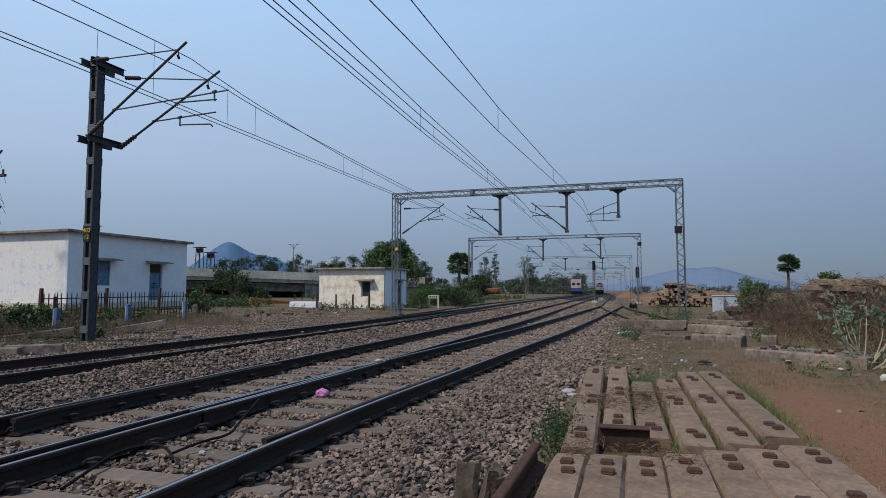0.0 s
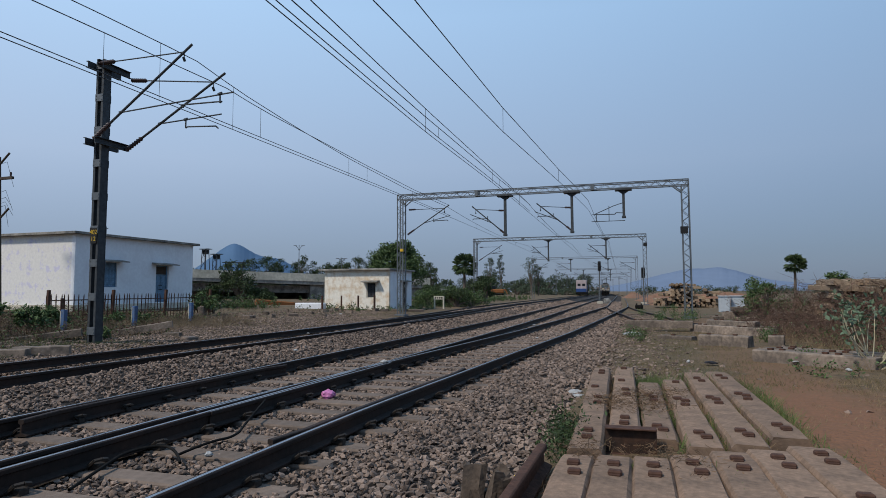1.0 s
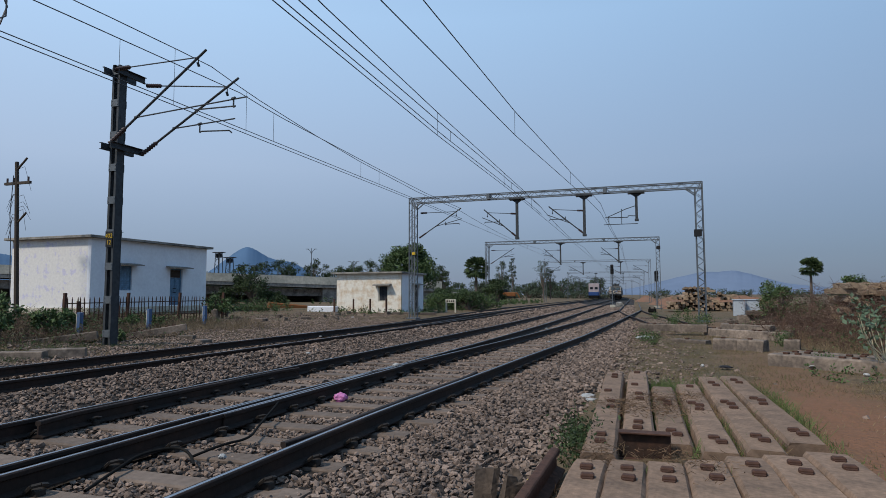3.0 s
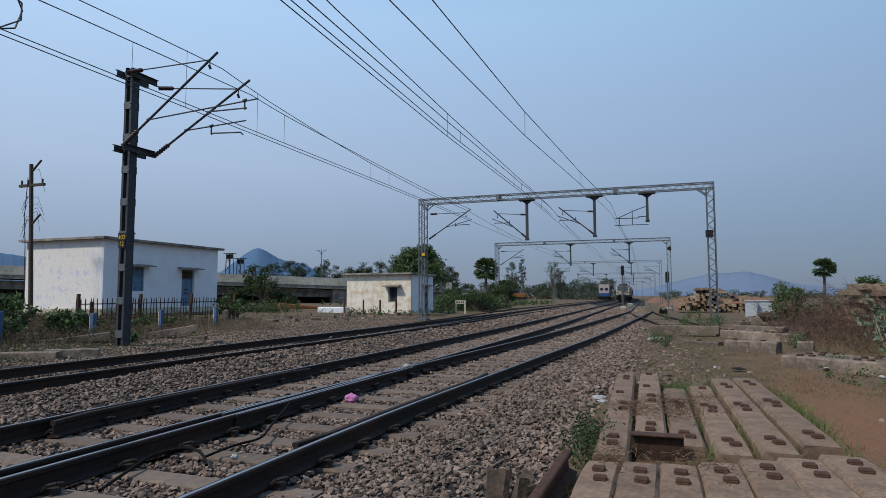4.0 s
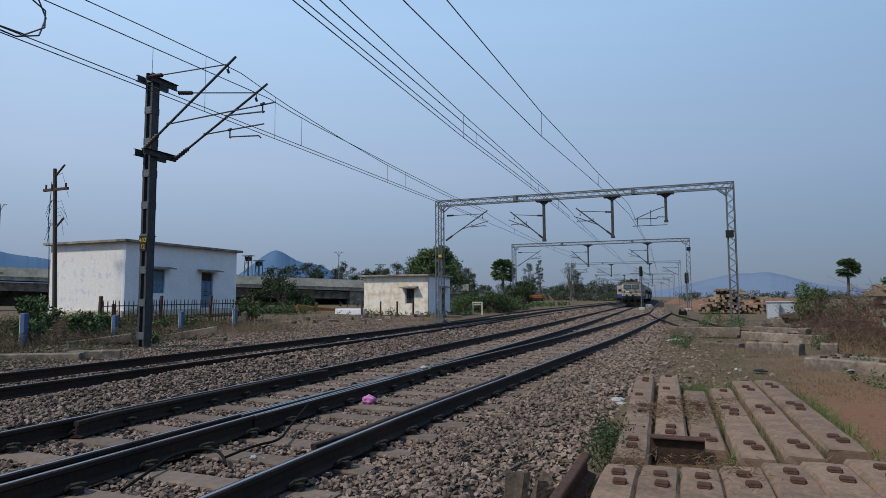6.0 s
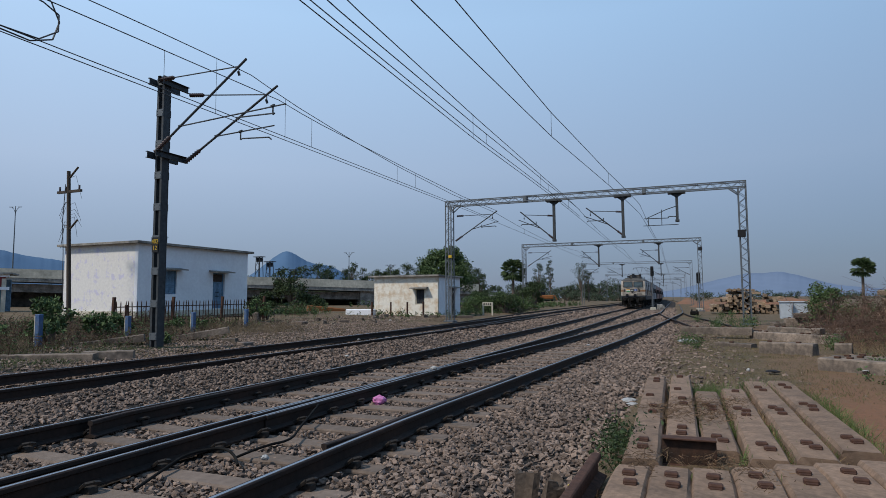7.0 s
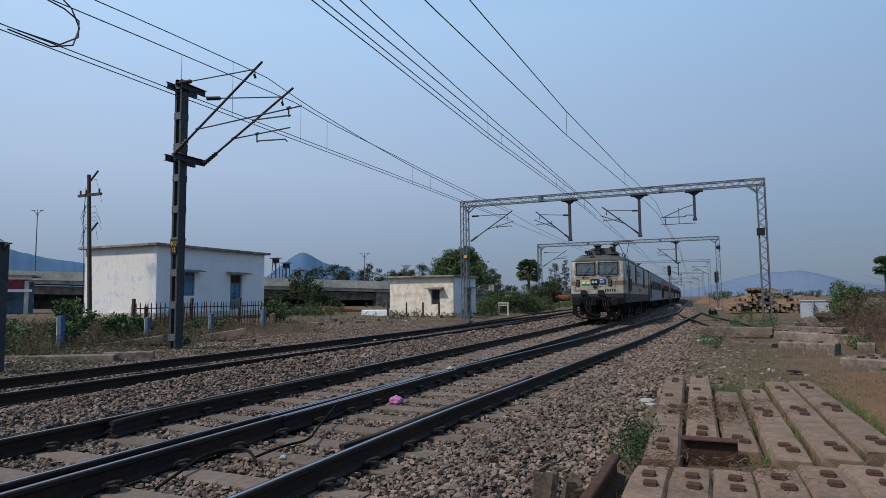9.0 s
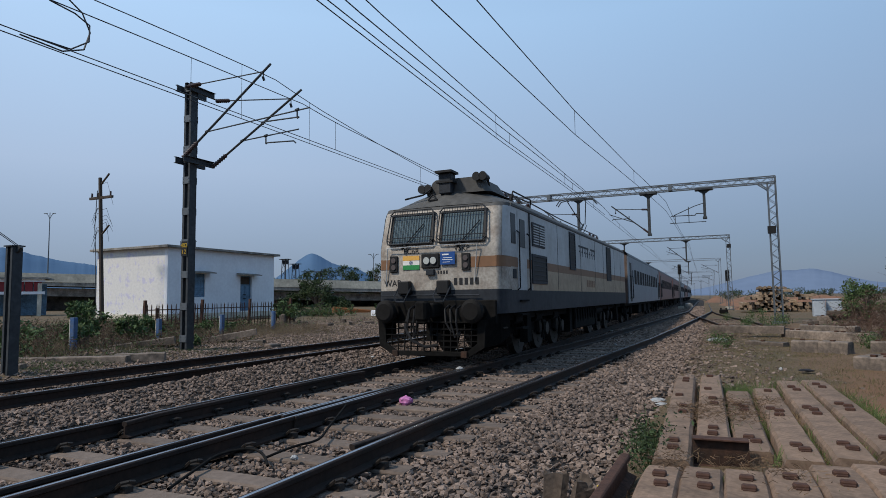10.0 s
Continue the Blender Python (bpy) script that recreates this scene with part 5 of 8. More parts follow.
def signal(x, y, z, h, label, lamp_z):
    ob = thing("railway_signal", x, y, z, 0, label=label, category="signal", group="colour light signals")
    bm = bmesh.new()
    rod(bm, (0, 0, -0.3), (0, 0, h), 0.07, 8)
    part("post", bm, M_GALV, ob)
    bm = bmesh.new()
    box(bm, -0.17, 0.17, -0.12, 0.12, lamp_z, lamp_z + 1.1, 0.05)
    for k in range(3):
        rod(bm, (0, -0.12, lamp_z + 0.22 + k * 0.33), (0, -0.38, lamp_z + 0.2 + k * 0.33), 0.12, 10)
    part("lamp_head", bm, M_BLACK, ob)
    bm = bmesh.new()
    box(bm, -0.3, 0.3, -0.25, 0.25, -0.3, 0.12, 0.02)
    part("footing", bm, M_PALECONC, ob)
    bm = bmesh.new()
    for k in range(int(h / 0.35)):
        rod(bm, (-0.18, 0.15, k * 0.35), (0.18, 0.15, k * 0.35), 0.012, 4)
    for s in (-0.18, 0.18):
        rod(bm, (s, 0.15, -0.2), (s, 0.15, h), 0.015, 4)
    part("ladder", bm, M_GALV, ob)
    return ob


signal(-4.3, 72.0, 0, 4.2, "colour light signal on a tall post between the tracks", 3.6)
signal(0.42, 66.0, 0, 3.6, "dark colour light signal beside the loop line", 2.6)
stone_lump(-3.55, 72.3, -0.3, 0.7, 0.6, 0.7, 0, 0, 10, 6, "pale concrete foundation block beside the signal", M_CONC)
for x, z in ((2.42, 4.15), (0.72, 5.7)):
    bm = bmesh.new()
    box(bm, -0.18, 0.18, -0.05, 0.05, 0, 0.36, 0.01)
    o = tagged(part("number_plate_box", bm, M_BLACK), "small dark plate fixed on a portal leg", "plate")
    o.matrix_basis = pose(x - (0.2 if x > 2 else 0.05), 32.7 if x > 2 else 63.3, z)
bm = bmesh.new()
box(bm, -0.1, 0.1, -0.03, 0.03, 0, 0.16, 0.01)
tagged(part("yellow_plate", bm, M_YELLOW), "small yellow number plate fixed on a portal leg", "plate").matrix_basis = pose(-13.0, 32.72, 3.6)


# ---- the train ----
# Vehicle space: front at y = 0, body towards +y, x to the near side, z from the rail head.
LOCO_LEN = 18.6
M_WHITE = mat("white_lettering", (0.75, 0.75, 0.75), 0.6, vary=0.05, bump=0)
M_INK = mat("black_lettering", (0.02, 0.02, 0.022), 0.6, vary=0.1, bump=0)
M_SAFFRON = mat("saffron_paint", (0.72, 0.40, 0.09), 0.5, vary=0.05, bump=0)
M_FLAGGREEN = mat("flag_green_paint", (0.03, 0.24, 0.07), 0.5, vary=0.05, bump=0)
M_FLAGWHITE = mat("flag_white_paint", (0.75, 0.74, 0.70), 0.5, vary=0.05, bump=0)
M_SIGNBLUE = mat("blue_sign_paint", (0.02, 0.075, 0.26), 0.4, vary=0.06, bump=0)
M_LENS = mat("lamp_lens", (0.55, 0.55, 0.5), 0.1, 0.3, vary=0.05, bump=0, spec=0.8)
M_WHEEL = mat("worn_wheel_steel", (0.06, 0.055, 0.05), 0.6, 0.5, vary=0.3, grain=15, stain=3, bump=0.1)
M_COACH = mat("pale_blue_coach_paint", (0.20, 0.235, 0.265), 0.45, vary=0.1, grain=5, stain=0.6, bump=0.03, col2=(0.15, 0.17, 0.19))
M_COACHRED = mat("faded_maroon_coach_paint", (0.17, 0.075, 0.062), 0.45, vary=0.1, grain=5, stain=0.6, bump=0.03)
M_COACHROOF = mat("dull_coach_roof", (0.12, 0.125, 0.13), 0.6, vary=0.15, grain=5, stain=0.8, bump=0.05)


def loft(bm, rows, closed=False):
    vs = [[bm.verts.new(p) for p in r] for r in rows]
    for a, b in zip(vs[:-1], vs[1:]):
        n = len(a)
        for k in range(n if closed else n - 1):
            bm.faces.new((a[k], a[(k + 1) % n], b[(k + 1) % n], b[k]))
    return vs


def nose(z):
    """How far the cab front leans back at a height, and its half width."""
    back = lerp(z, ((0.9, 0.0), (2.42, 0.0), (3.22, 0.2), (3.36, 0.3)))
    half = lerp(z, ((0.9, 1.40), (2.42, 1.40), (3.22, 1.30), (3.36, 1.24)))
    return back, half


def front_strip(z0, z1, out=0.0, steps=4):
    """The cab front between two heights, wrapped round both corners to the sides."""
    bm = bmesh.new()
    rows = []
    for i in range(steps + 1):
        z = z0 + (z1 - z0) * i / steps
        b, h = nose(z)
        row = []
        for s in (-1, 1):
            arc = []
            for k in range(6):
                a = k / 5 * math.pi / 2
                arc.append((s * (h + (1.55 - h) * math.sin(a) + out * math.sin(a)), b + 0.42 * (1 - math.cos(a)) * 0.9 - out * math.cos(a), z))
            arc = arc if s > 0 else arc[::-1]
            row += [(s * (1.555 + out), 0.62, z)] + arc if s < 0 else [(0.0, b - out, z)] + arc + [(s * (1.555 + out), 0.62, z)]
        rows.append(row)
    loft(bm, rows)
    return bm


def side_strip(z0, z1, s, y0=0.62, y1=LOCO_LEN, x=1.555):
    bm = bmesh.new()
    xa, xb = min(s * x, s * (x - 0.05)), max(s * x, s * (x - 0.05))
    box(bm, xa, xb, y0, y1, z0, z1)
    return bm


def flat_box(name, x0, x1, z0, z1, y, d, m, parent, label="", bev=0.0):
    bm = bmesh.new()
    box(bm, x0, x1, y - d, y, z0, z1, bev)
    return part(name, bm, m, parent, label)


def wheelset(parent, y, r, rows):
    bm = bmesh.new()
    for s in (-1, 1):
        rod(bm, (s * 0.80, 0, 0), (s * 0.93, 0, 0), r, 20)
        rod(bm, (s * 0.775, 0, 0), (s * 0.80, 0, 0), r + 0.028, 20)
        for k in range(5):
            a = k * 2 * math.pi / 5
            box(bm, s * 0.93 - 0.004, s * 0.93 + 0.012, math.cos(a) * r * 0.6 - 0.05, math.cos(a) * r * 0.6 + 0.05, math.sin(a) * r * 0.6 - 0.05, math.sin(a) * r * 0.6 + 0.05)
    rod(bm, (-1.05, 0, 0), (1.05, 0, 0), 0.09, 10)
    o = part("wheelset", bm, M_WHEEL, parent)
    o.matrix_basis = pose(0, y, r)
    rows.append((o, y, r))
    return o


def bogie(parent, yc, base, axles, rows, r=0.53):
    bm = bmesh.new()
    L = base / 2 + 0.85
    for s in (-1, 1):
        prism(bm, [(-L, 0.55), (-L + 0.2, 0.78), (-base / 4, 0.78), (0, 0.66), (base / 4, 0.78), (L - 0.2, 0.78), (L, 0.55), (L - 0.3, 0.5), (-L + 0.3, 0.5)], s * 1.0 - 0.06, s * 1.0 + 0.06, "x")
        for k in range(axles):
            y = -base / 2 + base * k / (axles - 1)
            box(bm, s * 1.0 - 0.16, s * 1.0 + 0.16, y - 0.2, y + 0.2, 0.36, 0.72, 0.04)
            for u in (-0.38, 0.38):
                rod(bm, (s * 1.05, y + u, 0.45), (s * 1.05, y + u, 0.95), 0.1, 8)
            box(bm, s * 1.0 - 0.05, s * 1.0 + 0.05, y + 0.5, y + 0.66, 0.2, 0.7)
    o = part("bogie_frame", bm, M_UNDER, parent, "grimy black bogie frame")
    o.matrix_basis = pose(0, yc, 0)
    for k in range(axles):
        wheelset(parent, yc - base / 2 + base * k / (axles - 1), r, rows)


WHEELS = []


def locomotive():
    ob = thing("electric_locomotive", label="dirty cream and grey electric locomotive with brown band and barred windscreens", category="locomotive")
    part("cab_front", front_strip(1.52, 3.27, 0, 14), M_CREAM, ob, "grimy cream cab front", True)
    part("cab_brow", front_strip(3.27, 3.36, 0.004, 3), M_ROOF, ob, "dark grey brow over the windscreens", True)
    part("front_skirt", front_strip(1.02, 1.52, 0.012, 3), M_GREYPAINT, ob, "dark grey front skirt", True)
    for s in (-1, 1):
        part("side_sill", side_strip(1.02, 1.50, s, x=1.56), M_GREYPAINT, ob, "slate grey lower side")
        part("buff_band", side_strip(1.50, 2.0, s, 2.4), M_BUFF, ob, "dusty buff lower band")
        part("cab_lower_side", side_strip(1.50, 2.0, s, 0.62, 2.4), M_CREAM, ob)
        part("brown_band", side_strip(2.0, 2.21, s), M_TAN, ob, "brown stripe")
        part("upper_side", side_strip(2.21, 3.32, s), M_SIDEWHITE, ob, "pale grey upper side")
        bm = bmesh.new()
        box(bm, min(s * 1.50, s * 1.575), max(s * 1.50, s * 1.575), 0.7, LOCO_LEN, 3.30, 3.37, 0.01)
        part("gutter", bm, M_ROOF, ob)
    bm = bmesh.new()
    rows = []
    for y, w, zt, peak in ((0.27, 1.26, 3.355, 1.0), (0.42, 1.36, 3.52, 0.9), (0.62, 1.46, 3.70, 0.8), (0.95, 1.53, 3.84, 0.6), (1.9, 1.54, 3.82, 0.4), (2.6, 1.54, 3.74, 0.0), (LOCO_LEN, 1.54, 3.70, 0.0)):
        row = []
        for k in range(17):
            u = -1 + k / 8
            arch = (1 - u * u) ** 0.45 * (1 - peak) + (1 - abs(u)) ** 0.9 * peak
            row.append((w * u, y, 3.34 + (zt - 3.34) * arch))
        rows.append(row)
    loft(bm, rows)
    part("roof", bm, M_ROOF, ob, "dusty grey curved roof", True)
    bm = bmesh.new()
    box(bm, -1.5, 1.5, LOCO_LEN - 0.02, LOCO_LEN + 0.02, 1.02, 3.4)
    part("rear_wall", bm, M_GREYPAINT, ob)
    # pale paint carried round both corners
    for s in (-1, 1):
        for z0, z1, mt, txt in ((2.21, 3.28, M_SIDEWHITE, "pale grey cab corner"), (1.52, 1.98, M_CREAM, "cream cab corner")):
            bm = bmesh.new()
            rows = []
            for i in range(9):
                z = z0 + (z1 - z0) * i / 8
                b, h = nose(z)
                rows.append([(s * (h + (1.562 - h) * math.sin(a)), b + 0.378 * (1 - math.cos(a)) - 0.005, z) for a in [radians(45 + 9 * k) for k in range(6)]] + [(s * 1.563, 0.63, z)])
            loft(bm, rows)
            part("cab_corner", bm, mt, ob, txt, True)
    # brown band on the nose
    for a, b in ((-1.42, -1.18), (0.82, 1.42)):
        bm = bmesh.new()
        box(bm, a, b, -0.006, 0.0, 1.98, 2.2)
        part("nose_band", bm, M_TAN, ob, "brown stripe")
    for s in (-1, 1):
        bm = bmesh.new()
        rows = []
        for k in range(7):
            a = k / 6 * math.pi / 2
            x = s * (1.40 + 0.15 * math.sin(a) + 0.006 * math.sin(a))
            y = 0.378 * (1 - math.cos(a)) - 0.006 * math.cos(a)
            rows.append([(x, y, 1.98), (x, y, 2.205)])
        rows.append([(s * 1.561, 0.62, 1.98), (s * 1.561, 0.62, 2.205)])
        loft(bm, rows)
        part("nose_band", bm, M_TAN, ob, "brown stripe")
    # windscreens
    lean = math.degrees(math.atan2(0.2, 0.8))
    for x in (-0.66, 0.62):
        w = part("windscreen", box(bmesh.new(), -0.50, 0.50, -0.012, 0.0, 0, 0.64, 0.004), M_SCREEN, ob, "dark windscreen behind bars")
        w.matrix_basis = pose(x, nose(2.55)[0] - 0.01, 2.55, -lean)
        bm = bmesh.new()
        for a in ((-0.56, -0.49, -0.05, 0.69), (0.49, 0.56, -0.05, 0.69), (-0.49, 0.49, -0.05, 0.0), (-0.49, 0.49, 0.63, 0.69)):
            box(bm, a[0], a[1], -0.03, 0.0, a[2], a[3], 0.012)
        part("window_frame", bm, M_BLACK, w, "black rubber frame")
        bm = bmesh.new()
        tube(bm, [(-0.56, -0.09, -0.04), (-0.6, -0.09, 0.05), (-0.56, -0.09, 0.66), (-0.48, -0.09, 0.74), (0.48, -0.09, 0.74), (0.56, -0.09, 0.66), (0.6, -0.09, 0.05), (0.52, -0.09, -0.04), (-0.56, -0.09, -0.04)], 0.016, 6)
        for z in (0.1, 0.62):
            rod(bm, (-0.58, -0.09, z), (0.58, -0.09, z), 0.010, 5)
        for sx in (-0.58, 0.58):
            for z in (0.05, 0.66):
                rod(bm, (sx, -0.09, z), (sx, 0.0, z), 0.012, 5)
        part("grille_frame", bm, M_GREYPAINT, w)
        first = None
        for k in range(17):
            xx = -0.52 + k * 0.065
            if first is None:
                bm = bmesh.new()
                rod(bm, (0, -0.09, -0.03), (0, -0.09, 0.73), 0.007, 5)
                first = part("grille_bar", bm, M_GREYPAINT, w)
                first.matrix_basis = pose(xx, 0, 0)
            else:
                share(first, pose(xx, 0, 0))
        bm = bmesh.new()
        rod(bm, (-0.15 if x < 0 else -0.05, -0.05, -0.09), (0.3 if x < 0 else 0.42, -0.05, 0.42), 0.012, 5)
        rod(bm, (-0.2 if x < 0 else -0.1, -0.07, -0.15), (-0.05 if x < 0 else 0.05, -0.03, 0.0), 0.035, 6)
        part("wiper", bm, M_BLACK, w)
    # lights, plates and rails on the nose
    lamp = flat_box("headlight_box", -0.37, 0.08, 1.99, 2.30, 0, 0.05, M_BLACK, ob, "black twin headlight unit", 0.015)
    for x in (-0.23, -0.06):
        bm = bmesh.new()
        rod(bm, (x, -0.075, 2.15), (x, -0.04, 2.15), 0.075, 16)
        part("lens", bm, M_LENS, lamp)
        bm = bmesh.new()
        rod(bm, (x, -0.085, 2.15), (x, -0.05, 2.15), 0.088, 16, 0.088)
        part("bezel", bm, M_GREYPAINT, lamp).location = (0, 0.012, 0)
    for x in (-1.09, 0.72):
        mk = flat_box("marker_light", x - 0.1, x + 0.1, 1.92, 2.28, 0, 0.04, M_BLACK, ob, "black marker light housing", 0.01)
        for z in (2.03, 2.18):
            bm = bmesh.new()
            rod(bm, (x, -0.06, z), (x, -0.03, z), 0.06, 12)
            part("lens", bm, M_DARKLENS, mk)
    fl = flat_box("flag_plate", -0.86, -0.43, 1.97, 2.27, 0, 0.012, M_FLAGWHITE, ob, "painted saffron white and green flag plate")
    flat_box("stripe", -0.86, -0.43, 2.17, 2.27, -0.012, 0.004, M_SAFFRON, fl)
    flat_box("stripe", -0.86, -0.43, 1.97, 2.07, -0.012, 0.004, M_FLAGGREEN, fl)
    bm = bmesh.new()
    for k in range(24):
        a = k * math.pi / 12
        b = (k + 1) * math.pi / 12
        rod(bm, (-0.645 + 0.042 * math.cos(a), -0.015, 2.12 + 0.042 * math.sin(a)), (-0.645 + 0.042 * math.cos(b), -0.015, 2.12 + 0.042 * math.sin(b)), 0.004, 4)
    for k in range(12):
        a = k * math.pi / 6
        rod(bm, (-0.645, -0.015, 2.12), (-0.645 + 0.042 * math.cos(a), -0.015, 2.12 + 0.042 * math.sin(a)), 0.002, 4)
    part("wheel_emblem", bm, M_SIGNBLUE, fl)
    sg = flat_box("name_sign", 0.11, 0.47, 2.05, 2.32, -0.03, 0.02, M_SIGNBLUE, ob, "blue sign plate with white marks", 0.004)
    for a, b, z, h in ((0.16, 0.32, 2.25, 0.03), (0.18, 0.4, 2.19, 0.012), (0.16, 0.42, 2.15, 0.012), (0.17, 0.36, 2.10, 0.01)):
        flat_box("mark", a, b, z, z + h, -0.05, 0.004, M_WHITE, sg)
    text_mesh("lettering", "ECoR", 0.17, M_INK, ob, pose(-0.64, -0.006, 2.365, 90, 0, 0))
    text_mesh("lettering", "VSKP", 0.17, M_INK, ob, pose(0.62, -0.006, 2.385, 90, 0, 0))
    text_mesh("lettering", "WAP", 0.2, M_INK, ob, pose(-1.14, -0.006, 1.68, 90, 0, 0))
    for x0, x1, n in ((0.42, 1.06, 5),):
        for k in range(n):
            xa = x0 + (x1 - x0) * k / n
            flat_box("numeral_bar", xa, xa + (x1 - x0) / n * 0.62, 1.62, 1.765, 0, 0.005, M_INK, ob)
    for k in range(4):
        flat_box("numeral_bar", 0.02 + k * 0.07, 0.06 + k * 0.07, 1.86, 1.93, 0, 0.004, M_INK, ob)
    bm = bmesh.new()
    tube(bm, [(-1.3, -0.02, 1.65), (-1.22, -0.09, 2.44), (-0.6, -0.11, 2.46), (0, -0.11, 2.46), (0.6, -0.11, 2.46), (1.02, -0.09, 2.46), (0.92, -0.02, 1.68)], 0.011, 5)
    part("handrail", bm, M_SIDEWHITE, ob, "thin pale handrail")
    bm = bmesh.new()
    box(bm, -0.24, -0.04, -0.08, 0, 1.84, 1.96, 0.01)
    part("horn_box", bm, M_GREYPAINT, ob)
    for x in (-0.78, 0.2):
        st = flat_box("jumper_box", x - 0.15, x + 0.15, 1.44, 1.72, 0, 0.16, M_BLACK, ob, "black jumper box over a step", 0.02)
        bm = bmesh.new()
        tube(bm, [(x - 0.16, -0.05, 1.62), (x - 0.16, -0.3, 1.4), (x - 0.1, -0.32, 1.28), (x + 0.1, -0.32, 1.28), (x + 0.16, -0.3, 1.4), (x + 0.16, -0.05, 1.62)], 0.016, 5)
        part("step_loop", bm, M_GREYPAINT, st)
    bm = bmesh.new()
    tube(bm, [(-1.4, -0.08, 1.42), (1.05, -0.08, 1.40)], 0.018, 5)
    part("grab_rail", bm, M_GREYPAINT, ob)
    # buffer beam, buffers, coupler, hoses and guard
    bm = bmesh.new()
    box(bm, -1.42, 1.42, -0.06, 0.4, 0.82, 1.3, 0.02)
    part("buffer_beam", bm, M_UNDER, ob, "black headstock")
    for x in (-1.05, 1.03):
        bm = bmesh.new()
        rod(bm, (x, 0, 1.08), (x, -0.45, 1.08), 0.12, 14)
        rod(bm, (x, 0.02, 1.08), (x, -0.2, 1.08), 0.17, 14)
        bf = part("buffer", bm, M_UNDER, ob, "round black buffer", False)
        bm = bmesh.new()
        rod(bm, (x, -0.45, 1.08), (x, -0.56, 1.08), 0.25, 24, 0.235)
        rod(bm, (x, -0.56, 1.08), (x, -0.6, 1.08), 0.235, 24, 0.17)
        part("buffer_head", bm, M_BUFFER, bf)
    bm = bmesh.new()
    box(bm, -0.15, 0.15, -0.5, 0, 0.95, 1.25, 0.03)
    box(bm, -0.22, 0.05, -0.72, -0.45, 0.88, 1.3, 0.05)
    part("coupler", bm, M_UNDER, ob, "grimy knuckle coupler")
    rnd = random.Random(4)
    for x in (-0.55, -0.42, -0.3, 0.32, 0.45, 0.6):
        bm = bmesh.new()
        d = rnd.uniform(-0.1, 0.2)
        tube(bm, [(x, -0.05, 1.2), (x, -0.3, 1.12), (x + d * 0.3, -0.38, 0.85), (x + d, -0.36, 0.6 + rnd.uniform(-0.1, 0.1)), (x + d * 1.6, -0.3, 0.72)], 0.024, 6)
        part("air_hose", bm, M_BLACK, ob)
    bm = bmesh.new()
    tube(bm, [(-0.6, -0.2, 1.1), (-0.62, -0.4, 0.75), (-0.4, -0.48, 0.48), (-0.1, -0.45, 0.36), (0.2, -0.4, 0.4)], 0.03, 6)
    part("brake_cable", bm, M_BLACK, ob)
    gd = part("cattle_guard", box(bmesh.new(), -0.92, 0.92, -0.40, -0.34, 0.17, 0.27, 0.01), M_UNDER, ob, "black barred cattle guard")
    for s in (-1, 1):
        bm = bmesh.new()
        prism(bm, [(s * 0.9, 0.17), (s * 1.26, 0.36), (s * 1.30, 0.90), (s * 1.12, 0.90), (s * 1.10, 0.44), (s * 0.86, 0.27)], -0.40, -0.34)
        part("corner_plate", bm, M_UNDER, gd)
        bm = bmesh.new()
        loft(bm, [[(s * 1.26, -0.37, 0.36), (s * 1.30, -0.37, 0.92)], [(s * 1.46, 0.1, 0.42), (s * 1.46, 0.1, 1.0)], [(s * 1.46, 0.75, 0.55), (s * 1.46, 0.75, 1.02)]])
        bmesh.ops.solidify(bm, geom=bm.faces[:], thickness=0.02)
        part("side_plate", bm, M_UNDER, gd)
        for k in range(4):
            bm = bmesh.new()
            rod(bm, (s * 1.45, 0.25 + 0.08 * k, 0.72), (s * 1.49, 0.25 + 0.08 * k, 0.72), 0.018, 6)
            part("bolt", bm, M_WHEEL, gd)
    for k in range(15):
        bm = bmesh.new()
        x = -1.12 + k * 0.16
        bar(bm, (x, -0.38, 0.24 if abs(x) < 0.9 else 0.38), (x, -0.34, 0.88), 0.022, 0.03)
        part("guard_bar", bm, M_UNDER, gd)
    for z in (0.36, 0.48, 0.6, 0.72, 0.86):
        bm = bmesh.new()
        bar(bm, (-1.2, -0.37, z), (1.2, -0.37, z), 0.03, 0.022)
        part("guard_bar", bm, M_UNDER, gd)
    for x in (-0.86, 0.8):
        bm = bmesh.new()
        box(bm, x - 0.07, x + 0.07, -0.43, -0.34, 0.15, 0.28, 0.01)
        part("clevis", bm, M_RUSTDARK, gd)
    # roof gear
    bm = bmesh.new()
    a = [(-0.6, 3.70), (1.02, 3.70), (0.84, 3.98), (0.68, 4.04), (-0.36, 4.04), (-0.46, 3.98)]
    loft(bm, [[(x * 0.9, 0.72, z - 0.02) for x, z in a], [(x, 0.95, z) for x, z in a], [(x, 1.9, z) for x, z in a], [(x * 1.05, 2.4, min(z, 3.78)) for x, z in a]], True)
    bmesh.ops.contextual_create(bm, geom=[e for e in bm.edges if e.is_boundary and all(v.co.y < 0.8 for v in e.verts)])
    part("roof_fairing", bm, M_ROOF, ob, "grey roof fairing over the cab", False)
    hb = part("flasher_box", box(bmesh.new(), -0.15, 0.16, 0.5, 0.8, 3.66, 4.12, 0.02), M_GREYPAINT, ob)
    bm = bmesh.new()
    box(bm, -0.21, 0.22, 0.40, 0.84, 4.12, 4.17)
    box(bm, -0.21, 0.22, 0.47, 0.84, 3.90, 3.94)
    part("visor", bm, M_BLACK, hb)
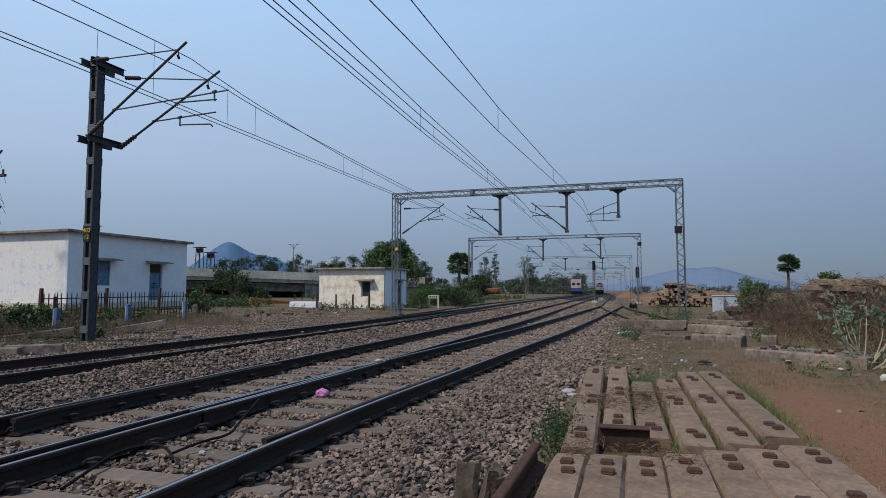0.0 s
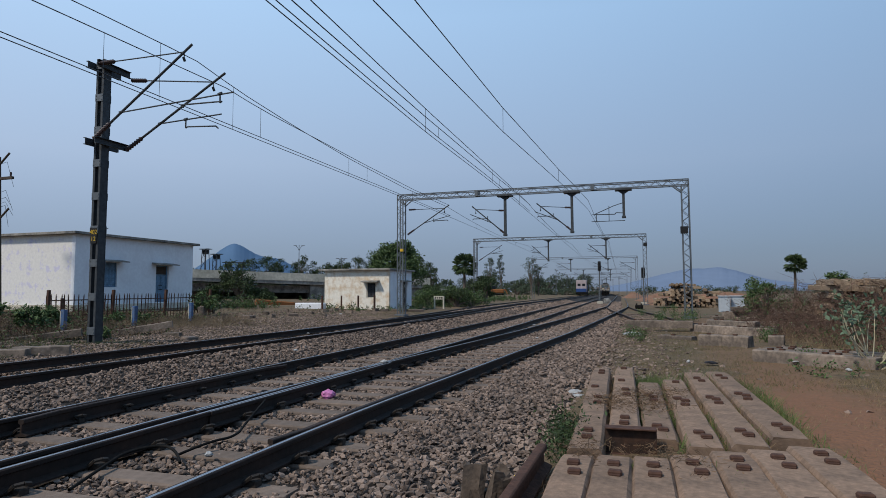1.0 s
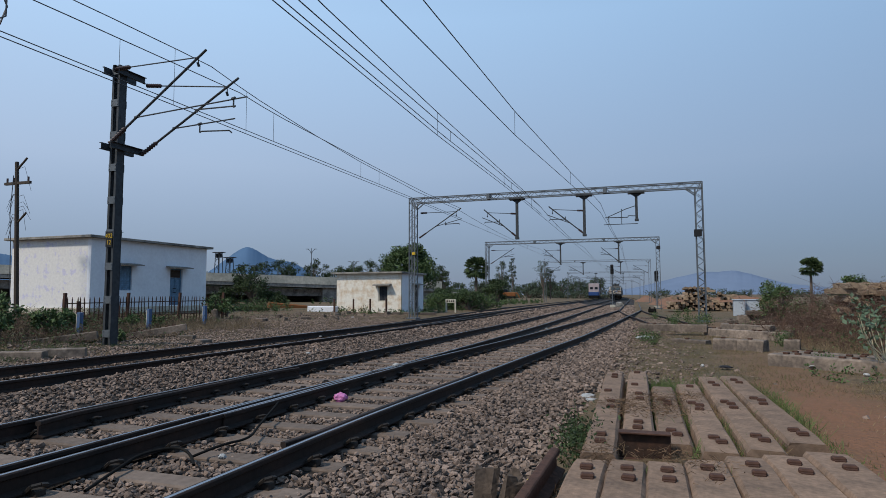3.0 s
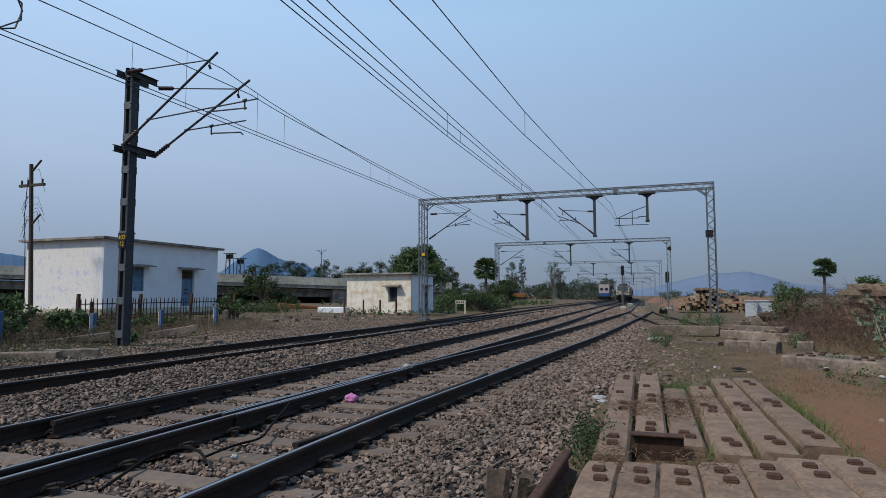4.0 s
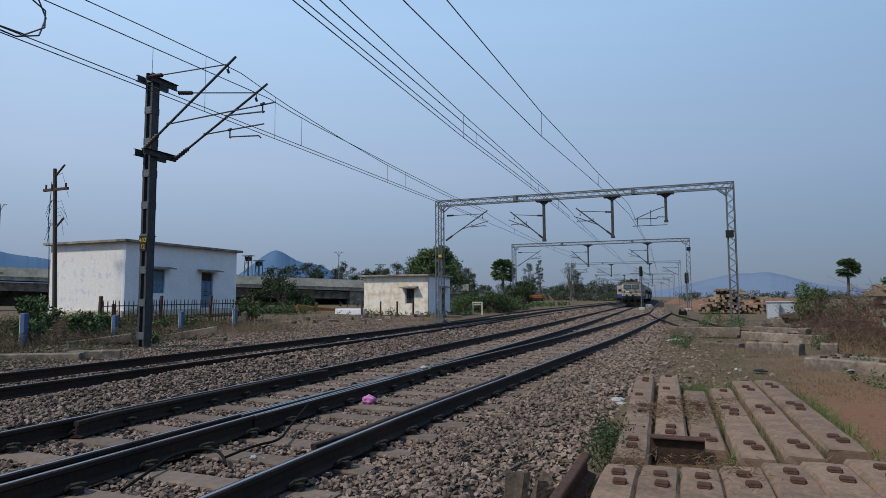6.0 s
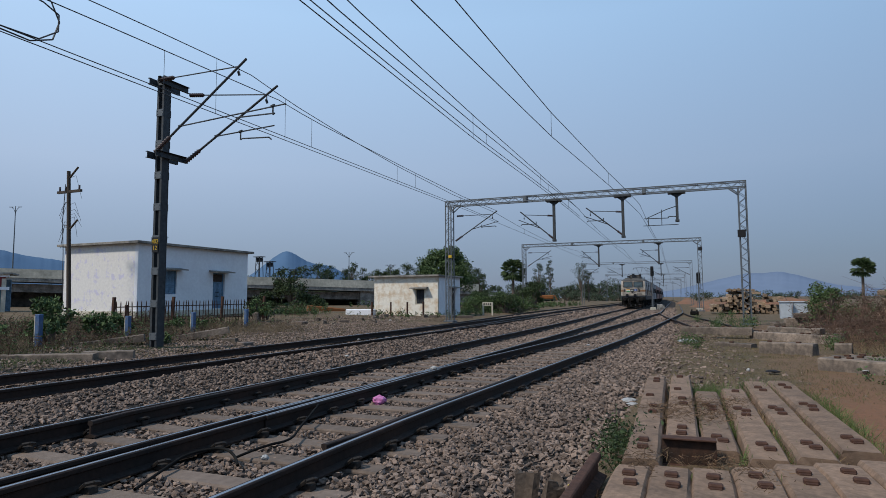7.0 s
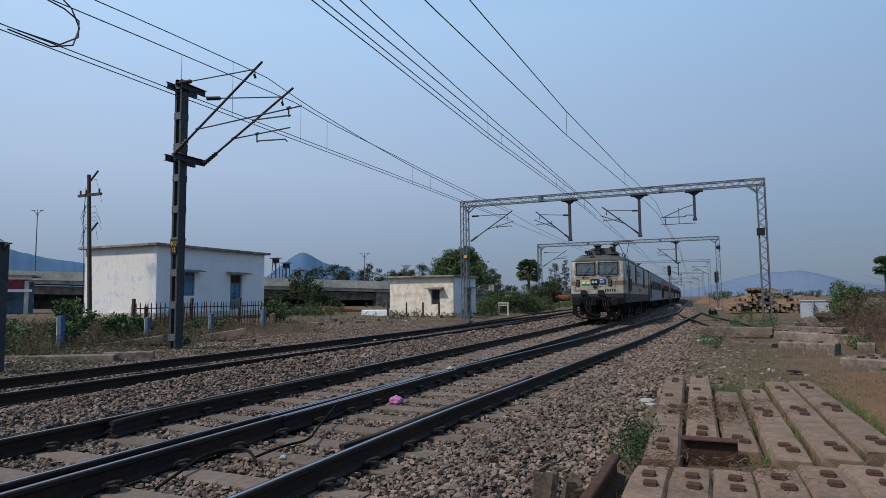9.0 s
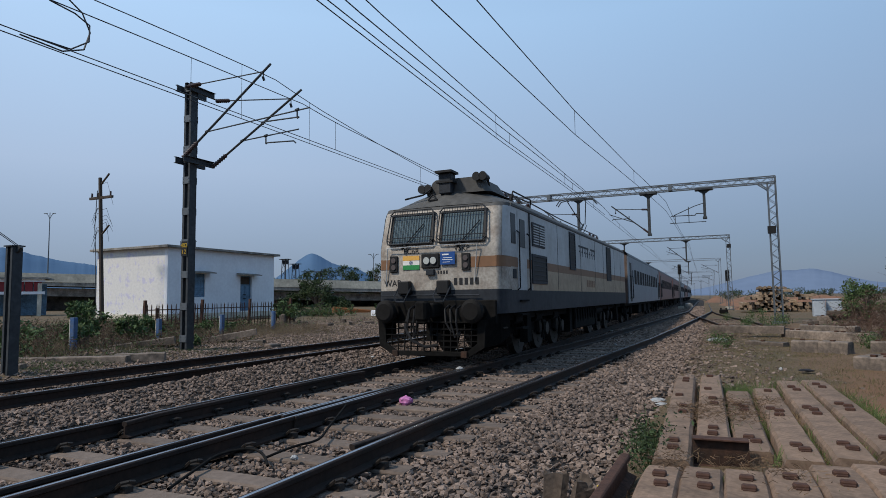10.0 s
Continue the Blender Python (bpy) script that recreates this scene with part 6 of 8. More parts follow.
    for x in (-0.66, -0.5, 0.76, 0.92):
        bm = bmesh.new()
        zh = 3.82 if x < 0 else 4.0
        rod(bm, (x, 0.95, zh), (x, 0.6, zh), 0.06, 12, 0.1)
        rod(bm, (x, 1.1, zh - 0.3), (x, 0.95, zh), 0.03, 6)
        part("air_horn", bm, M_BLACK, ob)
    bm = bmesh.new()
    tube(bm, [(-1.05, 0.5, 3.60), (-0.55, 0.46, 3.66), (-0.35, 0.5, 3.78)], 0.022, 5)
    tube(bm, [(-0.4, 0.42, 3.52), (-0.28, 0.46, 3.66), (-0.16, 0.42, 3.52), (-0.4, 0.42, 3.52)], 0.02, 5)
    part("conduit", bm, M_BLACK, ob)
    for y in (2.6, 5.2, 8.0, 10.5, 13.2):
        bm = bmesh.new()
        box(bm, -0.9, 0.9, y, y + 1.6, 3.56, 3.74, 0.03)
        part("roof_hatch", bm, M_ROOF, ob)
    for y in (2.9, 3.4, 4.1, 5.0, 14.5, 15.3, 16.2):
        bm = bmesh.new()
        insulator(bm, (0.7, y, 3.6), (0.7, y, 3.95), 0.08)
        part("roof_insulator", bm, M_INSUL, ob)
    bm = bmesh.new()
    tube(bm, [(0.7, 2.6, 3.97), (0.75, 5.0, 3.98), (0.7, 9.0, 3.95), (0.7, 16.2, 3.97)], 0.02, 5)
    part("roof_busbar", bm, M_WIRE, ob)
    bm = bmesh.new()
    tube(bm, [(1.25, 1.6, 3.55), (1.3, 1.7, 3.78), (1.25, 3.4, 3.8), (1.2, 3.5, 3.6)], 0.02, 5)
    part("roof_handrail", bm, M_BLACK, ob)

    def panto(name, y, up, label):
        p = thing(name)
        p.parent = ob
        p.matrix_basis = pose(0, y, 3.72)
        p["label"] = label
        bm = bmesh.new()
        for a in ((-0.6, -0.5, 0.1, 0.6, -0.5, 0.1), (-0.6, 0.5, 0.1, 0.6, 0.5, 0.1), (-0.6, -0.5, 0.1, -0.6, 0.5, 0.1), (0.6, -0.5, 0.1, 0.6, 0.5, 0.1)):
            rod(bm, a[:3], a[3:], 0.03, 5)
        part("base_frame", bm, M_DARKSTEEL, p)
        z1, z2, yk = (0.85, 1.72, 1.1) if up else (0.16, 0.24, 1.5)
        bm = bmesh.new()
        rod(bm, (0, -0.4, 0.12), (0, yk, z1), 0.045, 6)
        rod(bm, (0.15, -0.2, 0.12), (0.15, yk, z1 - 0.06), 0.02, 5)
        part("lower_arm", bm, M_DARKSTEEL, p)
        bm = bmesh.new()
        for s in (-1, 1):
            rod(bm, (s * 0.08, yk, z1), (s * 0.42, -0.3, z2), 0.022, 5)
        part("upper_arm", bm, M_DARKSTEEL, p)
        bm = bmesh.new()
        for d in (-0.18, 0.18):
            tube(bm, [(-0.9, d - 0.3, z2 - 0.18), (-0.75, d - 0.3, z2 + 0.02), (-0.5, d - 0.3, z2 + 0.06), (0.5, d - 0.3, z2 + 0.06), (0.75, d - 0.3, z2 + 0.02), (0.9, d - 0.3, z2 - 0.18)], 0.025, 5)
        for x in (-0.4, 0.4):
            rod(bm, (x, -0.48, z2 + 0.03), (x, -0.12, z2 + 0.03), 0.02, 5)
        part("collector_head", bm, M_DARKSTEEL, p)

    panto("pantograph", 3.9, False, "folded pantograph")
    panto("pantograph", 15.6, True, "raised pantograph touching the wire")
    # sides: cab door, windows, louvres, grilles
    for s in (-1, 1):
        def on_side(name, y0, y1, z0, z1, m, label="", d=0.012, bev=0.0):
            bm = bmesh.new()
            box(bm, min(s * 1.55, s * (1.555 + d)), max(s * 1.55, s * (1.555 + d)), y0, y1, z0, z1, bev)
            return part(name, bm, m, ob, label)
        dr = on_side("cab_door", 1.15, 1.85, 1.5, 3.25, M_SIDEWHITE, "pale cab door with handrails", 0.008)
        on_side("cab_window", 0.66, 0.98, 2.5, 3.15, M_GLASS, "cab side window", 0.012)
        bm = bmesh.new()
        box(bm, min(s * 1.563, s * 1.575), max(s * 1.563, s * 1.575), 1.3, 1.7, 2.45, 3.08, 0.0)
        part("door_window", bm, M_GLASS, dr)
        for y in (1.08, 1.92):
            bm = bmesh.new()
            tube(bm, [(s * 1.56, y, 2.8), (s * 1.62, y, 2.75), (s * 1.62, y, 1.55), (s * 1.56, y, 1.5)], 0.018, 5)
            part("handrail", bm, M_BLACK, dr)
        for z in (0.65, 0.95, 1.25):
            bm = bmesh.new()
            box(bm, min(s * 1.45, s * 1.62), max(s * 1.45, s * 1.62), 1.2, 1.8, z, z + 0.04)
            part("cab_step", bm, M_UNDER, ob)
        lv = on_side("louvre_panel", 2.35, 3.55, 2.55, 3.12, M_GREYPAINT, "framed ventilation louvres", 0.02)
        for k in range(2):
            for j in range(8):
                bm = bmesh.new()
                box(bm, min(s * 1.575, s * 1.59), max(s * 1.575, s * 1.59), 2.42 + k * 0.57, 2.92 + k * 0.57, 2.6 + j * 0.062, 2.63 + j * 0.062)
                part("slat", bm, M_SIDEWHITE, lv)
        for name, y0, y1, z0, z1 in (("air_grille", 2.35, 3.65, 1.72, 2.3), ("side_grille", 6.6, 7.3, 2.2, 3.2), ("side_grille", 13.4, 14.3, 2.0, 3.2)):
            gr = on_side(name, y0, y1, z0, z1, M_BLACK, "dark air intake grille in a steel frame", 0.012)
            bm = bmesh.new()
            for a, b, c, d in ((y0 - 0.06, y1 + 0.06, z1, z1 + 0.06), (y0 - 0.06, y1 + 0.06, z0 - 0.06, z0), (y0 - 0.06, y0, z0, z1), (y1, y1 + 0.06, z0, z1)):
                box(bm, min(s * 1.55, s * 1.585), max(s * 1.55, s * 1.585), a, b, c, d)
            part("grille_frame", bm, M_GREYPAINT, gr)
            for j in range(int((z1 - z0) / 0.11)):
                bm = bmesh.new()
                box(bm, min(s * 1.56, s * 1.578), max(s * 1.56, s * 1.578), y0, y1, z0 + 0.03 + j * 0.11, z0 + 0.06 + j * 0.11)
                part("slat", bm, M_GREYPAINT, gr)
        for y in (5.0, 8.2, 10.8, 12.6, 15.4, 17.2):
            bm = bmesh.new()
            box(bm, min(s * 1.554, s * 1.560), max(s * 1.554, s * 1.560), y, y + 0.02, 1.52, 3.3)
            part("panel_seam", bm, M_GREYPAINT, ob)
        on_side("side_hatch", 0.75, 1.0, 1.75, 1.95, M_GREYPAINT, "", 0.01)
        bm = bmesh.new()
        box(bm, min(s * 1.557, s * 1.58), max(s * 1.557, s * 1.58), 2.1, 2.16, 1.5, 3.3)
        part("rubbing_strip", bm, M_GREYPAINT, ob)
        for k in range(7):
            bm = bmesh.new()
            h = 0.32 if k != 4 else 0.22
            box(bm, min(s * 1.556, s * 1.562), max(s * 1.556, s * 1.562), 8.14 + k * 0.42, 8.22 + k * 0.42, 2.62, 2.62 + h)
            box(bm, min(s * 1.556, s * 1.562), max(s * 1.556, s * 1.562), 8.0 + k * 0.42, 8.22 + k * 0.42, 2.74, 2.79)
            part("lettering_bar", bm, M_GREYPAINT, ob)
        for ya, yb in ((7.95, 9.6), (10.0, 10.85)):
            bm = bmesh.new()
            box(bm, min(s * 1.556, s * 1.563), max(s * 1.556, s * 1.563), ya, yb, 2.90, 2.96)
            part("lettering_bar", bm, M_GREYPAINT, ob)
        for k in range(5):
            bm = bmesh.new()
            box(bm, min(s * 1.556, s * 1.562), max(s * 1.556, s * 1.562), 9.2 + k * 0.3, 9.4 + k * 0.3, 1.65, 1.88)
            part("numeral_bar", bm, M_TAN, ob)
        bm = bmesh.new()
        box(bm, min(s * 0.7, s * 1.45), max(s * 0.7, s * 1.45), 7.6, 11.0, 0.35, 1.02, 0.04)
        part("underframe_box", bm, M_UNDER, ob, "black underframe equipment box")
        bm = bmesh.new()
        rod(bm, (s * 1.3, 11.3, 0.85), (s * 1.3, 12.6, 0.85), 0.16, 10)
        part("air_reservoir", bm, M_UNDER, ob)
        for y in (2.3, 7.0, 11.4, 16.6):
            bm = bmesh.new()
            box(bm, min(s * 1.2, s * 1.4), max(s * 1.2, s * 1.4), y, y + 0.35, 0.3, 1.0)
            part("sand_box", bm, M_UNDER, ob)
    bm = bmesh.new()
    box(bm, -1.3, 1.3, 0.3, LOCO_LEN - 0.2, 0.85, 1.05)
    part("underframe", bm, M_UNDER, ob)
    rnd = random.Random(17)
    for s in (-1, 1):
        for yc in (4.6, LOCO_LEN - 4.6):
            for u in (-2.75, -0.95, 0.95, 2.75):
                bm = bmesh.new()
                rod(bm, (s * 1.22, yc + u - 0.28, 0.86), (s * 1.22, yc + u + 0.28, 0.86), 0.13, 10)
                part("brake_cylinder", bm, M_UNDER, ob)
                bm = bmesh.new()
                tube(bm, [(s * 1.3, yc + u + 0.3, 0.85), (s * 1.32, yc + u + 0.45, 0.6), (s * 1.25, yc + u + 0.5, 0.3)], 0.03, 6)
                part("sand_pipe", bm, M_UNDER, ob)
            for u in (-1.85, 0.0, 1.85):
                bm = bmesh.new()
                rod(bm, (s * 1.16, yc + u, 0.53), (s * 1.30, yc + u, 0.53), 0.17, 14)
                box(bm, min(s * 1.1, s * 1.2), max(s * 1.1, s * 1.2), yc + u - 0.3, yc + u + 0.3, 0.36, 0.74, 0.05)
                part("axle_box", bm, M_WHEEL, ob, "greasy round axle box")
        for k in range(9):
            y = 7.4 + k * 0.42
            bm = bmesh.new()
            box(bm, min(s * 1.45, s * 1.5), max(s * 1.45, s * 1.5), y, y + 0.3, 0.98, 1.0 + rnd.uniform(0.0, 0.04))
            tube(bm, [(s * 1.48, y, 0.98), (s * 1.47, y + 0.1, 0.7), (s * 1.4, y + 0.2, 0.45 + rnd.uniform(-0.1, 0.1))], 0.025, 5)
            part("hanging_hose", bm, M_UNDER, ob)
    bogie(ob, 4.6, 3.7, 3, WHEELS)
    bogie(ob, LOCO_LEN - 4.6, 3.7, 3, WHEELS)
    return ob


M_BUFFER = mat("worn_buffer_steel", (0.013, 0.012, 0.0115), 0.7, 0.0, vary=0.3, grain=12, stain=3, bump=0.1, spec=0.12)
M_DARKLENS = mat("dark_red_lens", (0.09, 0.07, 0.065), 0.25, vary=0.1, bump=0, spec=0.6)
loco = locomotive()
COACH_LEN = 22.3
COACH_GAP = 0.9


def coach(paint, label):
    ob = thing("passenger_coach", label=label, category="coach", group="coaches of the train")
    w, z0, z1 = 1.58, 1.02, 3.35
    for s in (-1, 1):
        bm = bmesh.new()
        box(bm, min(s * w, s * (w - 0.05)), max(s * w, s * (w - 0.05)), 0, COACH_LEN, z0, z1)
        part("side", bm, paint, ob)
    bm = bmesh.new()
    loft(bm, [[(w * 1.01 * math.sin(a), y, z1 + 0.40 * max(0.0, math.cos(a)) ** 0.7) for a in [(-1 + k / 6) * math.pi / 2 for k in range(13)]] for y in (0, COACH_LEN)])
    part("roof", bm, M_COACHROOF, ob, "dull grey arched roof", True)
    for y in (0.0, COACH_LEN - 0.06):
        bm = bmesh.new()
        prism(bm, [(-w + 0.02, z0), (w - 0.02, z0), (w - 0.02, z1), (0.9, z1 + 0.26), (-0.9, z1 + 0.26), (-w + 0.02, z1)], y, y + 0.06)
        part("end_wall", bm, M_COACHRED if paint == M_COACHRED else M_COACHEND, ob, "rust-brown end wall")
        bm = bmesh.new()
        box(bm, -0.6, 0.6, y - 0.4 if y == 0 else y + 0.06, y if y == 0 else y + 0.45, z0 + 0.1, z1 - 0.2)
        part("gangway", bm, M_BLACK, ob)
    firstw = {}
    for s in (-1, 1):
        for k in range(11):
            y = 3.0 + k * 1.55
            for nm, a, b, c, d, mt in (("window", y, y + 1.05, 2.0, 2.75, M_COACHGLASS),):
                key = (nm, s)
                if key not in firstw:
                    bm = bmesh.new()
                    box(bm, min(s * (w - 0.01), s * (w + 0.012)), max(s * (w - 0.01), s * (w + 0.012)), 0, b - a, c, d)
                    for q in (0.35, 0.7):
                        box(bm, min(s * w, s * (w + 0.02)), max(s * w, s * (w + 0.02)), q - 0.015, q + 0.015, c, d)
                    firstw[key] = part(nm, bm, mt, ob)
                    firstw[key].matrix_basis = pose(0, a, 0)
                else:
                    share(firstw[key], pose(0, a, 0))
        for y in (0.8, 2.0, COACH_LEN - 2.8, COACH_LEN - 1.6):
            wide = y in (0.8, COACH_LEN - 1.6)
            bm = bmesh.new()
            box(bm, min(s * (w - 0.02), s * (w + 0.01)), max(s * (w - 0.02), s * (w + 0.01)), y, y + (0.75 if wide else 0.4), 1.1 if wide else 2.1, 3.05 if wide else 2.7)
            part("door" if wide else "toilet_window", bm, M_BLACK if wide else M_GREYPAINT, ob)
            if wide:
                for dy in (-0.1, 0.85):
                    bm = bmesh.new()
                    tube(bm, [(s * w, y + dy, 2.4), (s * (w + 0.06), y + dy, 2.35), (s * (w + 0.06), y + dy, 1.3), (s * w, y + dy, 1.25)], 0.02, 4)
                    part("handrail", bm, M_BLACK, ob)
    bm = bmesh.new()
    box(bm, -1.35, 1.35, 0.1, COACH_LEN - 0.1, 0.88, 1.03)
    part("underframe", bm, M_UNDER, ob)
    for y in (7.5, 11, 14):
        bm = bmesh.new()
        box(bm, -1.3, 1.3, y, y + 1.8, 0.35, 0.9, 0.04)
        part("equipment_box", bm, M_UNDER, ob)
    bogie(ob, 3.6, 2.6, 2, [], 0.457)
    bogie(ob, COACH_LEN - 3.6, 2.6, 2, [], 0.457)
    return ob


M_COACHEND = mat("rusty_brown_end_paint", (0.14, 0.095, 0.075), 0.7, vary=0.2, grain=6, stain=1.2)
c1 = coach(M_COACH, "pale blue-grey passenger coach with barred windows")
c2 = coach(M_COACHRED, "faded maroon passenger coach with barred windows")
coaches = [c1, c2]
for k in range(7):
    coaches.append(copy_thing(c1 if k in (1, 3, 4, 6) else c2, pose(0, 0, 0)))

def resize(ob, sx, sy, sz):
    """Brings a vehicle to size; its keyed wheels keep their own shape."""
    m = Matrix.Diagonal((sx, sy, sz, 1))
    keep = [w[0] for w in WHEELS]
    for o in ob.children:
        if o not in keep:
            o.matrix_basis = m @ o.matrix_basis


LOCO_SIZE, COACH_SIZE = (0.905, 0.9, 0.963), (0.92, 0.92, 0.94)
resize(loco, *LOCO_SIZE)
for c in coaches:
    resize(c, *COACH_SIZE)
WHEELS = [(o, y * LOCO_SIZE[1], r) for o, y, r in WHEELS]
LOCO_LEN *= LOCO_SIZE[1]
COACH_LEN *= COACH_SIZE[1]
SPEED = 21.0
NOSE_END = 11.27


def vehicle_pose(y, length):
    """Stands on the curve with both bogies."""
    a, b = y + length * 0.22, y + length * 0.78
    xa, xb = bow(a) - 5.325, bow(b) - 5.325
    ang = math.atan2(xb - xa, b - a)
    x = xa - math.tan(ang) * length * 0.22
    return pose(x, y, 0, 0, 0, -math.degrees(ang))


TRAIN_ROWS = []
times = [k * 0.5 for k in range(21)]
TRAIN_ROWS.append((loco, [(t, vehicle_pose(NOSE_END + SPEED * (10 - t), LOCO_LEN)) for t in times]))
for k, c in enumerate(coaches):
    off = LOCO_LEN + COACH_GAP + k * (COACH_LEN + COACH_GAP)
    TRAIN_ROWS.append((c, [(t, vehicle_pose(NOSE_END + off + SPEED * (10 - t), COACH_LEN)) for t in times]))
for o, y, r in WHEELS:
    TRAIN_ROWS.append((o, [(k / 30, pose(0, y, r, -math.degrees(SPEED * k / 30 / r) % 360)) for k in range(301)]))


M_DULLBLUE = mat("dull_blue_paint", (0.022, 0.06, 0.19), 0.6, vary=0.2, grain=2, stain=0.6, bump=0)
M_PINKWHITE = mat("faded_pinkish_white_paint", (0.36, 0.3, 0.3), 0.6, vary=0.15, grain=2, stain=0.6, bump=0)


def parked_train():
    """A blue shunter with white cab waiting far up the other line."""
    ob = thing("parked_locomotive", -10.1 + bow(190) - 2.2, 190, 0, 2.5, label="distant blue and white locomotive standing on another line", category="locomotive")
    bm = bmesh.new()
    box(bm, -1.5, 1.5, 0, 2.2, 1.0, 2.1, 0.1)
    part("front_hood", bm, M_DULLBLUE, ob, "blue hood")
    bm = bmesh.new()
    box(bm, -1.55, 1.55, 2.2, 5.5, 1.0, 4.7, 0.08)
    part("cab", bm, M_PINKWHITE, ob, "faded white cab")
    for x in (-0.7, 0.7):
        bm = bmesh.new()
        box(bm, x - 0.45, x + 0.45, 2.17, 2.2, 2.9, 3.6)
        part("window", bm, M_GLASS, ob)
    bm = bmesh.new()
    box(bm, -1.4, 1.4, 5.5, 16, 1.0, 3.3, 0.1)
    part("engine_hood", bm, M_DULLBLUE, ob)
    bm = bmesh.new()
    box(bm, -1.5, 1.5, -0.3, 16, 0.3, 1.0, 0.05)
    part("underframe", bm, M_UNDER, ob)


parked_train()


# ---- plants ----
def leaf_cloud(name, centres, size, m, parent, seed, droop=0.3, wide=0.45):
    """Many small pointed leaves, each a folded rhombus."""
    rs = np.random.RandomState(seed)
    n = len(centres)
    d = rs.normal(size=(n, 3))
    d[:, 2] -= droop
    d /= np.linalg.norm(d, axis=1)[:, None]
    q = rs.normal(size=(n, 3))
    q -= (q * d).sum(1)[:, None] * d
    q /= np.linalg.norm(q, axis=1)[:, None]
    up = np.cross(d, q)
    s = (size * rs.uniform(0.6, 1.3, n))[:, None]
    c = np.asarray(centres)
    v = np.stack([c, c + d * s * 0.5 + q * s * wide * 0.5 + up * s * 0.08, c + d * s, c + d * s * 0.5 - q * s * wide * 0.5 + up * s * 0.08], 1)
    f = np.array([[0, 1, 2], [0, 2, 3]])
    faces = (f[None] + (np.arange(n) * 4)[:, None, None]).reshape(-1, 3)
    return bulk(name, v.reshape(-1, 3), faces, m, parent)


def sticks(name, a, b, r, m, parent):
    """Many thin three-sided stems from a to b."""
    a, b = np.asarray(a, float), np.asarray(b, float)
    n = len(a)
    d = b - a
    d /= np.linalg.norm(d, axis=1)[:, None] + 1e-9
    q = np.cross(d, np.array([0.3, 0.9, 0.1]))
    q /= np.linalg.norm(q, axis=1)[:, None] + 1e-9
    w = np.cross(d, q)
    r = np.broadcast_to(np.asarray(r, float), (n,))[:, None]
    ring = [q, -0.5 * q + 0.87 * w, -0.5 * q - 0.87 * w]
    v = np.stack([a + k * r for k in ring] + [b + k * r * 0.4 for k in ring], 1)
    f = np.array([[0, 1, 4, 3], [1, 2, 5, 4], [2, 0, 3, 5]])
    faces = (f[None] + (np.arange(n) * 6)[:, None, None]).reshape(-1, 4)
    return bulk(name, v.reshape(-1, 3), faces, m, parent)


def tree(name, x, y, z, h, rad, label, category, seed, leaf=0.3, count=5000, m=None, trunk=0.35, squash=0.8, clumps=26, group=""):
    rnd = random.Random(seed)
    rs = np.random.RandomState(seed)
    ob = thing(name, x, y, z, label=label, category=category, group=group)
    bm = bmesh.new()
    fork = h * trunk
    rod(bm, (0, 0, -0.3), (0.1, 0.05, fork), rad * 0.09 + 0.04, 8, rad * 0.06 + 0.03)
    tips = []
    for k in range(clumps):
        a = rnd.uniform(0, 2 * math.pi)
        t = rnd.uniform(0.15, 1.0) ** 0.6
        e = rnd.uniform(-0.25, 1.0)
        c = Vector((math.cos(a) * rad * t * math.sqrt(max(0.05, 1 - e * e * 0.8)), math.sin(a) * rad * t * math.sqrt(max(0.05, 1 - e * e * 0.8)), fork + (h - fork) * (0.32 + 0.55 * e * squash)))
        tips.append(c)
        if k < 14:
            mid = Vector((c.x * 0.45, c.y * 0.45, fork + (c.z - fork) * 0.55))
            rod(bm, (0.1, 0.05, fork * 0.9), mid, rad * 0.045 + 0.02, 5, rad * 0.03 + 0.012)
            rod(bm, mid, c, rad * 0.03 + 0.012, 5, 0.01)
    part("trunk", bm, M_BARK, ob, "grey-brown trunk and limbs")
    per = count // clumps
    pts = []
    for c in tips:
        g = rs.normal(size=(per, 3))
        g /= np.linalg.norm(g, axis=1)[:, None]
        g *= (rs.uniform(0.2, 1.0, (per, 1)) ** 0.45) * rad * rnd.uniform(0.24, 0.42)
        g[:, 2] *= 0.75
        pts.append(g + np.array(c[:]))
    leaf_cloud("crown", np.concatenate(pts), leaf, m or M_LEAFDARK, ob, seed)
    return ob


def fan_palm(x, y, z, h, r, seed, label, fronds=34):
    rnd = random.Random(seed)
    ob = thing("fan_palm", x, y, z, label=label, category="palm tree", group="fan palms")
    bm = bmesh.new()
    rod(bm, (0, 0, -0.3), (0.1, 0, h), 0.05 + r * 0.08, 8, 0.03 + r * 0.07)
    part("trunk", bm, M_BARK, ob)
    for k in range(fronds):
        a = rnd.uniform(0, 2 * math.pi)
        e = rnd.uniform(-0.9, 1.3)
        d = Vector((math.cos(a) * math.cos(e), math.sin(a) * math.cos(e), math.sin(e)))
        s = d.cross(Vector((0, 0, 1))).normalized()
        u = s.cross(d)
        base = Vector((0.1, 0, h)) + d * r * 0.45
        bm = bmesh.new()
        rod(bm, (0.1, 0, h), base, 0.03, 4)
        c = bm.verts.new(base)
        fan = []
        for j in range(15):
            t = (j / 14 - 0.5) * 2.5
            rr = r * (0.58 if j % 2 == 0 else 0.4)
            fan.append(bm.verts.new(base + (d * math.cos(t) + s * math.sin(t)) * rr + u * (0.06 * r * (1 if j % 2 else -1)) - Vector((0, 0, 0.12 * r * abs(t)))))
        for j in range(14):
            bm.faces.new((c, fan[j], fan[j + 1]))
        part("frond", bm, M_LEAFDARK, ob)


